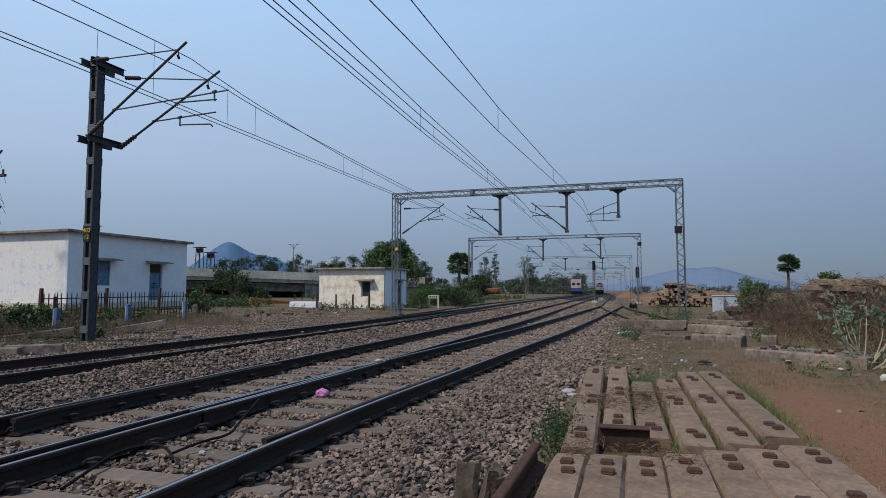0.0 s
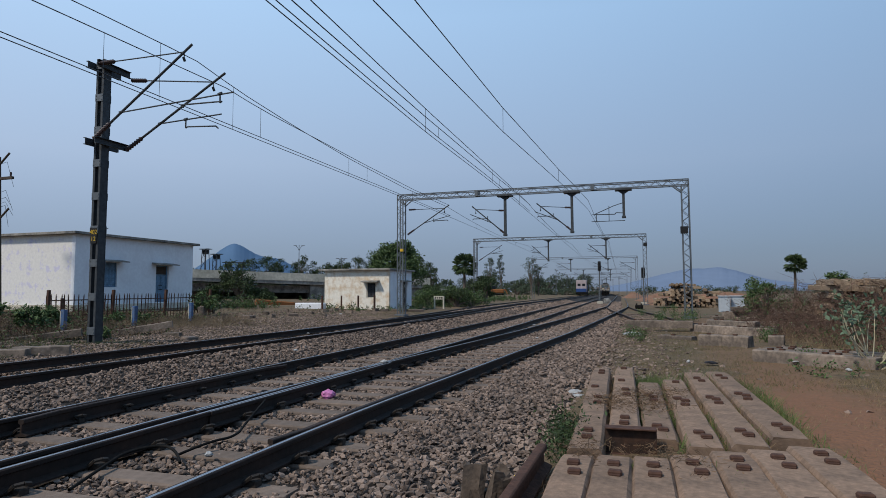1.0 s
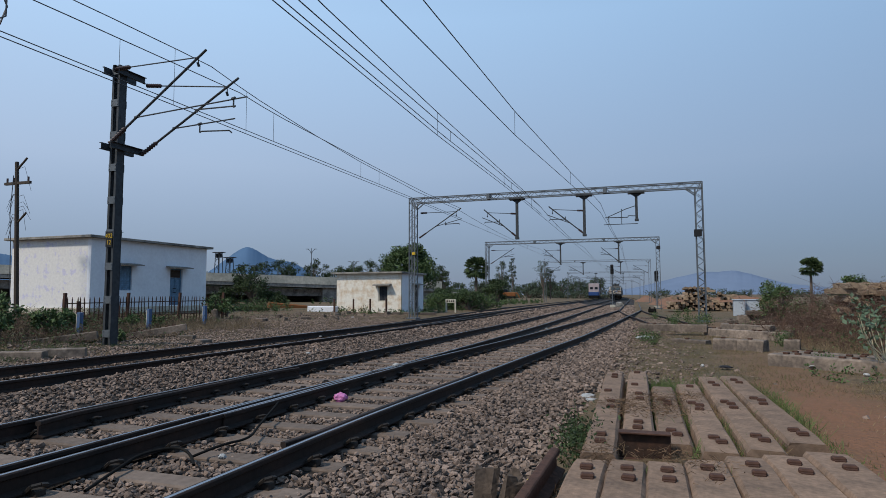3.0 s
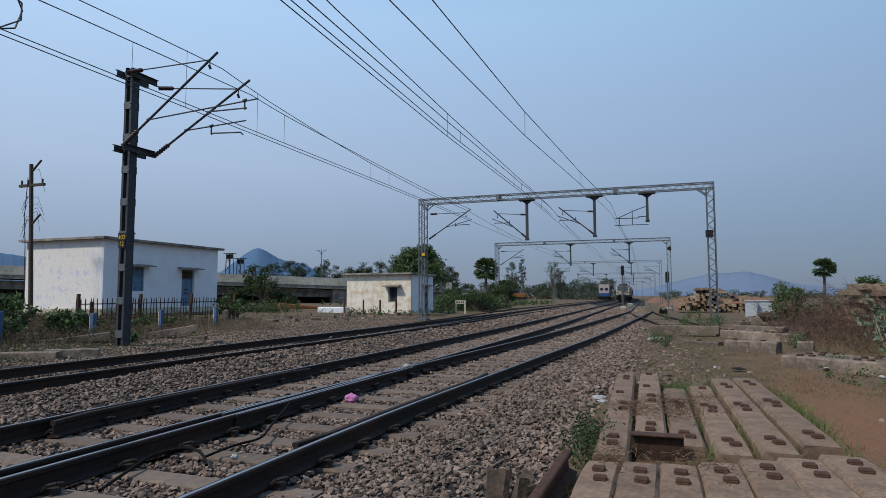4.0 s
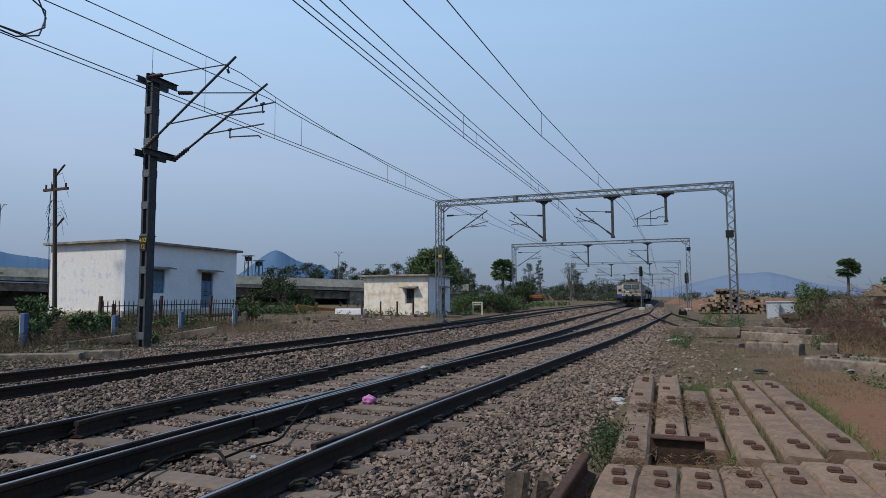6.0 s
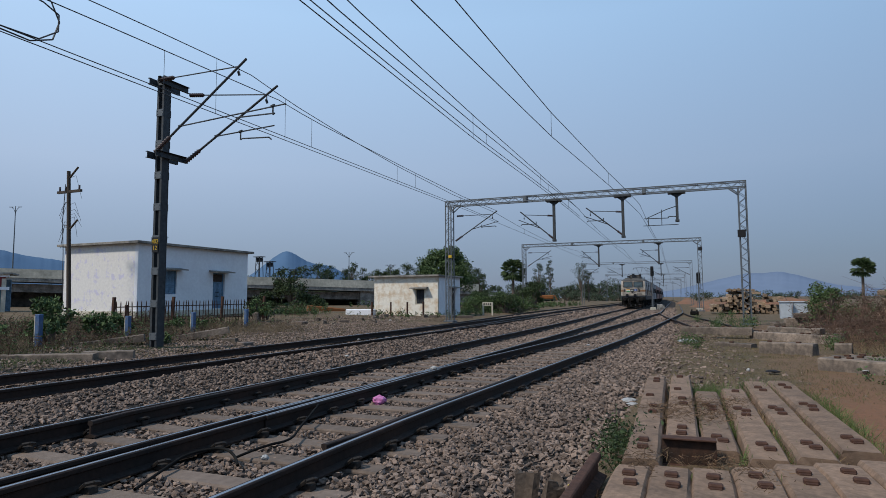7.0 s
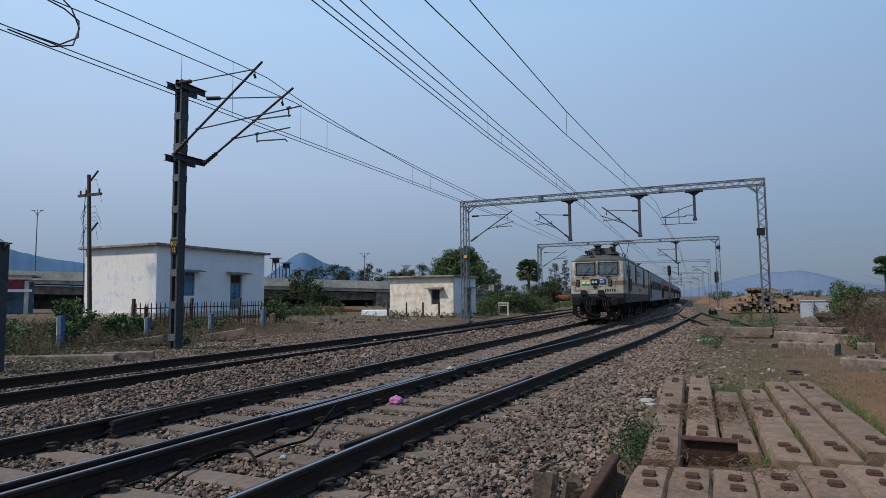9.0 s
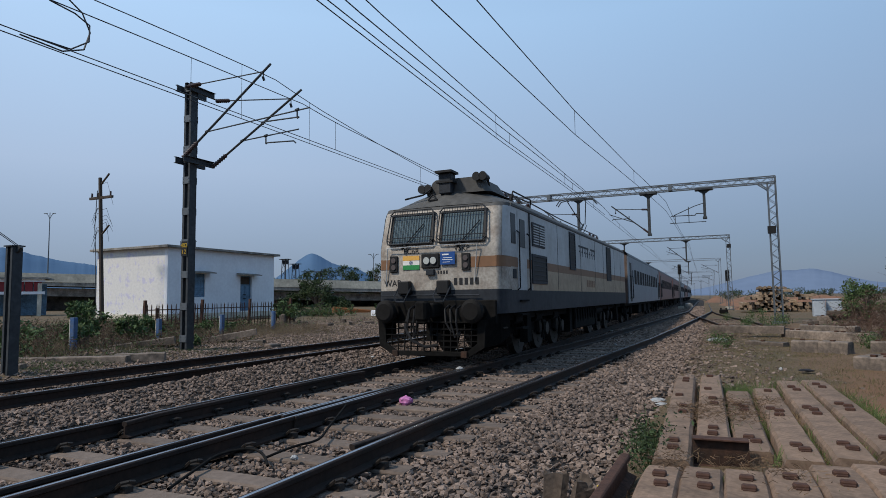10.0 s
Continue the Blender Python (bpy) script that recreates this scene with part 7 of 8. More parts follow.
def scrub(x0, x1, y0, y1, seed, n, h, label, green=0.3, m_twig=None, gz=None, name="dry_scrub", leaf=0.07, lean=0.35, shape=None):
    """A tangle of dry stems with some leaves: one uncountable mass."""
    rs = np.random.RandomState(seed)
    ob = thing(name, label=label, category="shrubs")
    xs, ys = rs.uniform(x0, x1, n), rs.uniform(y0, y1, n)
    a, b, pts = [], [], []
    for x, y in zip(xs, ys):
        hh = h * rs.uniform(0.35, 1.0) * (0.65 + 0.5 * n2(x, y, 0.6, 2.0 + seed))
        if shape:
            hh *= shape(x, y)
        if hh < 0.08:
            continue
        z = (gz or ground_z)(x, y) - 0.03
        p = np.array((x, y, z))
        d = np.array((rs.normal() * lean, rs.normal() * lean, 1.0))
        for s in range(3):
            q = p + d * hh / 3
            a.append(p)
            b.append(q)
            for _ in range(2):
                e = q + np.array((rs.normal() * 0.3, rs.normal() * 0.3, rs.uniform(-0.05, 0.35))) * hh * 0.5
                a.append(q)
                b.append(e)
                if rs.uniform() < green:
                    for _ in range(4):
                        pts.append(q + (e - q) * rs.uniform(0.2, 1.1) + rs.normal(size=3) * 0.03)
            p, d = q, d + np.array((rs.normal() * 0.3, rs.normal() * 0.3, 0))
    sticks("stems", a, b, rs.uniform(0.003, 0.009, len(a)), m_twig or M_TWIG, ob)["kind"] = "stuff"
    if pts:
        leaf_cloud("leaves", np.array(pts), leaf, M_LEAF, ob, seed)["kind"] = "stuff"
    ob["kind"] = "stuff"
    return ob


def grass(name, spots, seed, h, m, label, blades=26, spread_r=0.1):
    rs = np.random.RandomState(seed)
    a, b = [], []
    for x, y, z in spots:
        for _ in range(blades):
            p = np.array((x + rs.normal() * spread_r, y + rs.normal() * spread_r, z))
            q = p + np.array((rs.normal() * 0.4, rs.normal() * 0.4, rs.uniform(0.5, 1.0))) * h * rs.uniform(0.5, 1.1)
            a.append(p)
            b.append(q)
    ob = sticks(name, a, b, 0.0035, m, None)
    return tagged(ob, label, "grass", kind="stuff")


# big shade tree, palms and belts of trees
tree("shade_tree", -22.6, 55.6, 0.1, 6.5, 2.5, "broad green shade tree behind the small hut", "tree", 3, 0.26, 17000, M_LEAF, 0.2, 0.95, 64)
fan_palm(-23.2, 81.8, 0, 4.9, 1.9, 5, "dark fan palm beyond the tracks", 60)
fan_palm(14.7, 68.4, 0, 3.9, 1.15, 6, "lone fan palm on a thin trunk against the sky", 44)
rnd = random.Random(12)
for k in range(5):
    tree("roadside_bush", -17.7 + k * 0.95 + rnd.uniform(-0.3, 0.3), 50 + rnd.uniform(-2, 3), -0.2, rnd.uniform(1.7, 2.6), rnd.uniform(1.1, 1.6), "dense dark green roadside bush", "bush", 40 + k, 0.16, 2600, M_LEAF if k % 3 else M_LEAFDARK, 0.12, 0.9, 16, "dark bushes beyond the tracks")
for k, (x, y, h, r) in enumerate(((-32.6, 44.4, 4.1, 1.6), (-31.0, 45.5, 1.5, 1.0), (-34.6, 43.2, 1.8, 1.1), (-15.6, 63, 2.9, 1.4))):
    tree("young_tree", x, y, 0.1, h, r, "young green tree in front of the flyover", "tree", 60 + k, 0.2, 3600, M_LEAFDARK, 0.15, 1.0, 24)
for k, (x, y, h, r) in enumerate(((-37.2, 155.6, 10, 1.6), (-34.4, 156.3, 10.8, 1.1), (-26.7, 157.8, 10.3, 2.4), (-25.2, 160, 8.5, 1.6))):
    tree("tall_tree", x, y, 0, h, r, "tall thin tree far beyond the tracks", "tree", 70 + k, 0.24, 2000, M_FARLEAF, 0.3, 1.2, 44, "tall thin trees")
for k in range(34):
    u = k / 33
    x, y = -74 + u * 54 + rnd.uniform(-2, 2), 112 + u * 130 + rnd.uniform(-12, 12)
    tree("distant_tree", x, y, 0, rnd.uniform(4.2, 8.0) * (0.85 + 0.3 * u), rnd.uniform(2.6, 4.4), "distant tree in a belt beyond the railway", "tree", 100 + k, 0.55, 900, M_FARLEAF, 0.2, 0.9, 14, "distant belt of trees")
for k in range(30):
    u = k / 29
    x, y = -62 + u * 47 + rnd.uniform(-2, 2), 100 + u * 130 + rnd.uniform(-8, 8)
    tree("distant_bush", x, y, -0.2, rnd.uniform(2.2, 3.6), rnd.uniform(2.4, 3.8), "low distant bush under the belt of trees", "bush", 700 + k, 0.45, 600, M_FARLEAF, 0.08, 0.9, 14, "distant bushes")
for k in range(48):
    u = k / 47
    x, y = -104 + u * 62, 76 + u * 46 + rnd.uniform(-4, 4)
    az = math.degrees(math.atan2(-x, y))
    tall = rnd.uniform(6.9, 9.2) if az < 35.4 else rnd.uniform(4.6, 6.2)
    tree("roadside_tree", x, y, 0, tall, rnd.uniform(1.5, 2.2), "slender dark green tree in a row behind the flyover", "tree", 200 + k, 0.3, 1500, M_LEAFDARK, 0.15, 1.05, 26, "trees behind the flyover")
for k in range(26):
    x, y = 2 + k * 3.4 + rnd.uniform(-1.5, 1.5), 240 + rnd.uniform(-30, 30)
    tree("distant_bush", x, y, -0.2, rnd.uniform(2.0, 3.8), rnd.uniform(2.4, 4.0), "low distant bush on the plain", "bush", 300 + k, 0.5, 420, M_FARLEAF, 0.08, 0.9, 12, "distant bushes")


# scrub on both sides
scrub(-27, -14.2, 8.5, 16, 1, 1400, 0.7, "dry brown weeds and green shoots beside the line", 0.14, gz=None)
scrub(-27, -17.5, 16, 24, 2, 1000, 0.7, "dry weeds before the white house", 0.2)
scrub(-23, -18.5, 9.8, 12.5, 21, 90, 0.9, "leafy green weeds among dry stems", 0.9, leaf=0.14, name="green_weeds")
scrub(-27, -23.5, 33, 37, 23, 160, 1.1, "leafy green weeds beside the white house", 0.9, leaf=0.12, name="green_weeds")
scrub(-30, -15.5, 25, 37, 3, 260, 0.35, "low dry weeds between house and hut", 0.15)
scrub(-34, -16.5, 56, 100, 24, 700, 1.0, "low green brushwood on the plain beyond the tracks", 0.85, leaf=0.2, name="brushwood")
scrub(-22, -14.5, 36, 60, 4, 500, 0.6, "low green and dry weeds beyond the hut", 0.7, leaf=0.12)


def mound(x, y):
    return max(0.0, 1 - ((x - 6.9) / 4.2) ** 2 - ((y - 21.5) / 7.5) ** 2) ** 0.5


scrub(3.2, 11.5, 15.0, 29, 5, 3300, 2.35, "tall tangle of dry brown thorn scrub", 0.03, M_TWIG, name="thorn_scrub", lean=0.45, shape=mound)
for k, (x, y, h, r) in enumerate(((4.85, 28.0, 2.15, 0.85), (7.9, 29.5, 2.3, 0.6))):
    tree("green_bush", x, y, -0.1, h, r, "green leafy bush on the edge of dry scrub", "bush", 620 + k, 0.11, 2600, M_LEAF, 0.12, 1.0, 24, "green bushes by the scrub")
scrub(4.2, 11, 12.0, 18, 7, 1000, 0.9, "low dry brown thorn scrub", 0.15, M_TWIG, name="thorn_scrub")
scrub(2.5, 4.6, 11.0, 12.6, 17, 26, 0.24, "low green weeds before the old sleepers", 0.8, leaf=0.06, name="green_weeds")
scrub(8.5, 24, 22, 60, 8, 900, 1.5, "dry scrub towards the horizon", 0.35, name="thorn_scrub", leaf=0.15)


def milkweed():
    """Pale crooked stems with thick grey-green leaves."""
    rnd = random.Random(31)
    rs = np.random.RandomState(31)
    ob = thing("milkweed_bush", 3.95, 12.5, -0.1, label="sprawling milkweed with pale bare stems and grey-green leaves", category="shrub")
    leaves = []
    for k in range(17):
        bm = bmesh.new()
        a = rnd.uniform(0, 2 * math.pi)
        p = Vector((rnd.uniform(-0.25, 0.25), rnd.uniform(-0.2, 0.2), 0.0))
        d = Vector((math.cos(a) * 0.75, math.sin(a) * 0.75, 0.55))
        r = 0.015
        for s in range(5):
            q = p + d * rnd.uniform(0.18, 0.3)
            rod(bm, p, q, r, 6, r * 0.85)
            p, r = q, r * 0.85
            d = (d + Vector((rnd.uniform(-0.25, 0.25), rnd.uniform(-0.25, 0.25), 0.32))).normalized()
            if s > 1:
                for _ in range(2):
                    leaves.append(np.array(p[:]) + rs.normal(size=3) * 0.05)
        for _ in range(22):
            leaves.append(np.array(p[:]) + rs.normal(size=3) * 0.13)
        part("stem", bm, M_PALESTEM, ob)
    leaf_cloud("leaves", np.array(leaves), 0.1, M_BUSHLEAF, ob, 32, -0.3, 0.62)


M_PALESTEM = mat("pale_straw_stem", (0.36, 0.32, 0.22), 0.8, vary=0.2, bump=0)
milkweed()

# grass between sleepers and on the verge
rs = np.random.RandomState(9)
spots = [(x + rs.normal() * 0.02, y, -0.02) for x, ya, yb in ((0.30, 5.3, 8.6), (0.62, 5.4, 9.2), (0.0, 5.9, 8.2), (0.94, 5.7, 9.4), (-0.33, 2.6, 4.5), (-0.07, 2.4, 4.6), (0.50, 3.8, 4.9)) for y in np.arange(ya, yb, 0.16)]
spots = [p for p in spots if n2(p[0] * 3, p[1], 1.3, 4.0) > -0.05]
grass("green_grass", spots, 1, 0.13, M_GRASS, "tufts of green grass between the sleepers", 20, 0.04)
spots = [(x + rs.normal() * 0.02, y, -0.02) for x, ya, yb in ((-0.30, 5.2, 9.0), (0.20, 2.6, 4.7), (0.84, 3.2, 5.1), (0.93, 5.5, 7.5), (0.62, 5.3, 7.6), (-0.33, 2.8, 4.6)) for y in np.arange(ya, yb, 0.14)]
grass("dry_grass", spots, 2, 0.12, M_DRY, "dry straw caught between the sleepers", 18, 0.05)


M_STRAW = mat("brown_straw", (0.135, 0.085, 0.05), 0.9, vary=0.2, island=0.5, bump=0)


def straw(spots, seed, label):
    """Loose straw lying flat."""
    rs = np.random.RandomState(seed)
    a, b = [], []
    for x, y, z, r, n in spots:
        for _ in range(n):
            p = np.array((x + rs.normal() * r, y + rs.normal() * r * 1.6, z + rs.uniform(0.002, 0.03)))
            t = rs.uniform(0, 6.28)
            a.append(p)
            b.append(p + np.array((math.cos(t), math.sin(t), rs.normal() * 0.45)) * rs.uniform(0.02, 0.08))
    tagged(sticks("loose_straw", a, b, 0.0028, M_STRAW, None), label, "straw", kind="stuff")


straw([(-0.2, 6.6, 0.1, 0.13, 260), (-0.05, 7.4, 0.1, 0.13, 260), (-0.36, 7.0, 0.1, 0.1, 200), (0.12, 6.9, 0.07, 0.15, 300), (0.35, 7.7, 0.08, 0.12, 200), (0.06, 5.15, 0.02, 0.12, 160), (-0.4, 4.75, 0.1, 0.1, 120), (0.28, 4.7, 0.1, 0.12, 120), (-0.6, 4.4, -0.1, 0.08, 160), (-0.62, 6.6, -0.1, 0.08, 160)], 15, "loose dry straw strewn over the sleepers")
spots = [(0.1 + rs.normal() * 0.12, 8.95 + rs.normal() * 0.2, -0.08) for _ in range(14)] + [(0.62 + rs.normal() * 0.15, 9.35 + rs.normal() * 0.2, -0.08) for _ in range(10)] + [(1.36 + rs.normal() * 0.05, 7.6 + rs.normal() * 0.9, -0.12) for _ in range(12)]
grass("green_grass", spots, 3, 0.24, M_GRASS, "tufts of green grass at the ends of the sleepers", 26, 0.06)
spots = []
for _ in range(1500):
    x, y = rs.uniform(1.3, 5.5), rs.uniform(3.5, 11)
    if abs(x - 2.05) < 0.55 and rs.uniform() < 0.85:
        continue
    spots.append((x, y, ground_z(x, y) - 0.01))
grass("parched_grass", spots, 14, 0.05, M_DRY, "thin parched grass beside the trodden path", 12, 0.1)
spots = [(1.42 + rs.normal() * 0.05, y, -0.1) for y in np.arange(3.5, 9.6, 0.12)]
grass("green_grass", spots, 15, 0.08, M_GRASS, "green grass along the edge of the sleepers", 16, 0.06)
spots = [(x, y, ground_z(x, y) - 0.01) for x, y in zip(rs.uniform(-16.5, -12.9, 420), rs.uniform(7.5, 13.5, 420))]
grass("green_grass", spots, 16, 0.12, M_GRASS, "short green grass at the foot of the ballast", 14, 0.1)
spots = []
for _ in range(2600):
    x, y = rs.uniform(-0.5, 5.0), rs.uniform(9.5, 27)
    if abs(x - 3.0) < 0.9 and rs.uniform() < 0.5:
        continue
    spots.append((x, y, ground_z(x, y) - 0.01))
grass("short_grass", spots, 4, 0.065, M_DRYGREEN, "short parched grass on the verge", 9, 0.13)
spots = [(rs.uniform(-15, -12.6), rs.uniform(8, 40)) for _ in range(500)]
grass("short_grass", [(x + bow(y), y, ground_z(x, y) - 0.02) for x, y in spots], 5, 0.13, M_DRYGREEN, "parched grass at the foot of the ballast", 12, 0.1)
for k, (x, y, s) in enumerate(((-0.66, 5.6, 1.0), (-0.62, 5.15, 0.8), (-0.7, 6.05, 0.7), (-0.3, 19.4, 1.0), (1.6, 33, 1.1), (0.9, 30.5, 1.0), (2.6, 34, 1.2), (0.85, 29.6, 1.2), (1.9, 29.7, 1.5), (2.25, 29.9, 1.5), (0.0, 18.0, 0.9), (2.9, 22.9, 0.9), (1.4, 26.0, 0.8), (0.1, 36.5, 1.1), (1.5, 42, 1.2), (2.3, 47, 1.2), (3.2, 18.2, 1.0), (3.0, 13.3, 0.8), (-8.1, 6.6, 0.5))):
    n = 420 if k < 3 else 260
    c = rs.normal(size=(n, 3)) * np.array((0.12, 0.14, 0.10)) * s + np.array((x, y, ground_z(x, y) + 0.16 * s + (0.2 if x < -8 else 0.04)))
    ob = thing("green_weed", label="small leafy green weed beside the ballast", category="plant", group="leafy weeds")
    leaf_cloud("leaves", c, (0.045 if k < 3 else 0.06) * s ** 0.5, M_LEAFDARK if k < 3 else M_LEAF, ob, 80 + k)
    sticks("stalk", np.repeat(np.array([[x, y, ground_z(x, y) - 0.05]]), 30, 0), c[:30], 0.004, M_LEAF, ob)

for k, (x, y, h, r, n) in enumerate(((-17.6, 12.3, 1.55, 0.55, 1100), (-16.6, 11.5, 0.8, 0.4, 500), (-17.4, 13.7, 0.85, 0.5, 700), (-18.0, 14.9, 0.8, 0.45, 600), (-18.3, 17.6, 0.55, 0.35, 350), (-18.0, 18.6, 0.5, 0.3, 250), (-20.7, 25.4, 1.4, 0.6, 800), (-21.5, 27.0, 0.9, 0.6, 500), (-17.6, 9.6, 0.6, 0.5, 500), (-15.4, 8.4, 0.35, 0.4, 350), (-16.2, 9.4, 0.4, 0.4, 350), (-14.6, 13.6, 0.35, 0.3, 220))):
    tree("leafy_bush", x, y, ground_z(x, y), h, r, "leafy green bush among dry weeds", "bush", 600 + k, 0.14, n, M_LEAF, 0.1, 0.9, 16, "bushes among the weeds")

# gravel strewn beyond the ballast
rs = np.random.RandomState(77)
strew = [(x, y, ground_z(x, y) + 0.01) for x, y in zip(rs.uniform(-21, -14.4, 2600), rs.uniform(22, 39, 2600))] + [(x + bow(y), y, ground_z(x + bow(y), y) + 0.01) for x, y in zip(rs.triangular(-16.2, -13.0, -12.4, 8000), rs.uniform(7.5, 30, 8000))] + [(x, y, ground_z(x, y) + 0.005) for x, y in zip(rs.triangular(-0.9, -0.8, 1.4, 2400), rs.uniform(9.5, 40, 2400))] + [(x + bow(y), y, ground_z(x, y) + 0.005) for x, y in zip(rs.triangular(-18, -12.8, -12.4, 3500), rs.uniform(7, 36, 3500))] + [(x, y, ground_z(x, y)) for x, y in zip(rs.uniform(1.3, 5, 70), rs.uniform(4, 20, 70))]
tagged(stones("loose_gravel", np.array(strew), rs.uniform(0.012, 0.045, len(strew)), M_BALLAST, 78, fine=0), "loose gravel strewn on the verges", "gravel", kind="stuff")

# Bushes set behind the deck to cover bright ground and darken its opening.
for k in range(12):
    u = k / 11
    tree("dense_bush", -86 + u * 46 + rnd.uniform(-1, 1), 40 + u * 40 + rnd.uniform(-1, 1), 0.1, rnd.uniform(2.6, 3.4), rnd.uniform(2.2, 3.0), "dense dark bush in the shade of the flyover", "bush", 400 + k, 0.3, 1500, M_LEAFDARK, 0.08, 0.9, 16, "bushes under the flyover")

rs = np.random.RandomState(91)
spots = [(x, y, ground_z(x, y) - 0.02) for x, y in zip(rs.uniform(-25, -14.6, 1100), rs.uniform(8.5, 22, 1100))]
grass("tall_dry_grass", spots, 92, 0.42, M_DRY, "tall dry grass beside the line", 12, 0.12)
spots = [(x, y, ground_z(x, y) - 0.02) for x, y in zip(rs.uniform(3.4, 9, 500), rs.uniform(11, 24, 500))]
grass("tall_dry_grass", spots, 93, 0.35, M_DRY, "tall dry grass among the thorn scrub", 12, 0.12)


# ---- hills far off ----
def hills(name, prof, dist, m, label):
    """A ridge seen far off; prof gives degrees to the left of the line, and metres of height."""
    vs, fs = [], []
    az = [prof[0][0] + (prof[-1][0] - prof[0][0]) * i / 420 for i in range(421)]
    lo = sorted(prof)
    depth = (0.86, 0.9, 0.94, 0.97, 1.0, 1.04, 1.1)
    up = (0.0, 0.3, 0.62, 0.85, 1.0, 0.7, 0.0)
    for d, k in zip(depth, up):
        for a in az:
            h = sum(lerp(a + q * 0.28, lo) for q in (-2, -1, 0, 0, 1, 2)) / 6 * (1 + 0.015 * noise.noise(Vector((a * 1.7, 0, 0))) + 0.012 * noise.noise(Vector((a * 6, 0, 2))))
            rr = dist * d
            vs.append((-math.sin(radians(a)) * rr, math.cos(radians(a)) * rr, h * k * d - 8))
    w = len(az)
    for j in range(len(depth) - 1):
        for i in range(w - 1):
            a = j * w + i
            fs.append((a, a + 1, a + w + 1, a + w))
    ob = place(name, vs, fs, m)
    ob.data.shade_smooth()
    return tagged(ob, label, "hill", kind="structure")


hills("backdrop_hills", ((75, 60), (68, 200), (60.7, 244), (58.9, 220), (57, 194), (54.7, 178), (48, 120), (43, 70), (40.6, 95), (39.4, 140), (38.4, 185), (37.8, 208), (37.2, 234), (36.8, 241), (36.3, 237), (35.7, 214), (34.9, 190), (34.2, 176), (33.4, 174), (32.6, 166), (31.4, 128), (29.8, 85), (27, 49), (24, 0)), 3000, M_HILL, "hills far behind the flyover, blue haze painted into their colour")
hills("backdrop_hills", ((6, 10), (1.5, 45), (-0.4, 72), (-1.9, 96), (-3.2, 112), (-4.3, 128), (-5.2, 120), (-6.4, 132), (-7.6, 116), (-9.0, 88), (-10.5, 60), (-14, 36), (-25, 20), (-40, 0)), 3400, M_HILLFAR, "faint hill beyond the line, pale haze painted into its colour")


# ---- small clutter ----
def crumple(name, x, y, z, r, m, label, category, seed, flat=0.7):
    rnd = random.Random(seed)
    bm = bmesh.new()
    bmesh.ops.create_icosphere(bm, subdivisions=3, radius=r)
    for v in bm.verts:
        n = noise.noise(v.co * (9.0 / (r * 10)) + Vector((seed, 0, 0))) + 0.5 * noise.noise(v.co * (22.0 / (r * 10)))
        v.co = v.co * (1 + 0.45 * n)
        v.co.z *= flat
    o = tagged(part(name, bm, m), label, category)
    o.matrix_basis = pose(x, y, z, 0, 0, rnd.uniform(0, 360))
    return o


M_PINK = mat("pink_plastic", (0.50, 0.17, 0.37), 0.45, vary=0.2, grain=20, stain=12, bump=0.3, bump_scale=40)
M_PLASTIC = mat("white_plastic", (0.34, 0.335, 0.325), 0.5, vary=0.15, grain=20, stain=10, bump=0.3, bump_scale=40)
M_ORANGE = mat("orange_wrapper", (0.70, 0.13, 0.03), 0.35, vary=0.2, stain=15, bump=0.2, col2=(0.7, 0.45, 0.04))
M_YELLOWBAG = mat("yellow_wrapper", (0.65, 0.45, 0.03), 0.35, vary=0.2, stain=15, bump=0.2)
M_CLOTH = mat("dark_rag", (0.02, 0.02, 0.024), 0.9, vary=0.3, stain=8)
crumple("plastic_bag", -4.17, 7.72, -0.14, 0.085, M_PINK, "crumpled pink plastic bag between the rails", "plastic bag", 3, 0.8)
crumple("plastic_cup", -3.67, 4.62, -0.15, 0.035, M_PLASTIC, "crushed white plastic cup between the rails", "litter", 5)
crumple("plastic_bag", -4.46, 10.35, 0.02, 0.06, M_PLASTIC, "small white plastic bag on the rail", "litter", 7, 0.5)
crumple("plastic_bag", -0.93, 9.1, -0.17, 0.1, M_PLASTIC, "torn white plastic sheet on the ballast", "litter", 8, 0.3)
crumple("plastic_bag", -0.84, 8.75, -0.17, 0.08, M_PLASTIC, "torn white plastic sheet on the ballast", "litter", 9, 0.3)
crumple("food_wrapper", -0.85, 4.32, -0.12, 0.05, M_ORANGE, "bright orange food wrapper by the ballast", "litter", 11, 0.6)
crumple("food_wrapper", -0.92, 4.75, -0.14, 0.03, M_YELLOWBAG, "yellow food wrapper by the ballast", "litter", 12, 0.6)
crumple("black_rag", 1.25, 12.6, -0.07, 0.11, M_CLOTH, "black rag lying on the verge", "rag", 13, 0.25)
crumple("plastic_bag", 3.3, 11.9, -0.05, 0.045, M_PLASTIC, "white plastic bag in the weeds", "litter", 14, 0.6)
crumple("plastic_bag", 2.75, 13.0, -0.05, 0.05, M_PLASTIC, "white plastic sheet in the weeds", "litter", 15, 0.3)
crumple("white_stone", 3.55, 10.7, -0.03, 0.07, M_PALECONC, "pale stone on the edge of the path", "stone", 16, 0.9)
crumple("white_stone", 0.85, 12.6, -0.06, 0.03, M_PLASTIC, "small white scrap on the verge", "litter", 17, 0.9)
crumple("plastic_sheet", -0.25, 20.6, -0.08, 0.3, M_PLASTIC, "white plastic sheet under the raised sleeper", "litter", 18, 0.18)
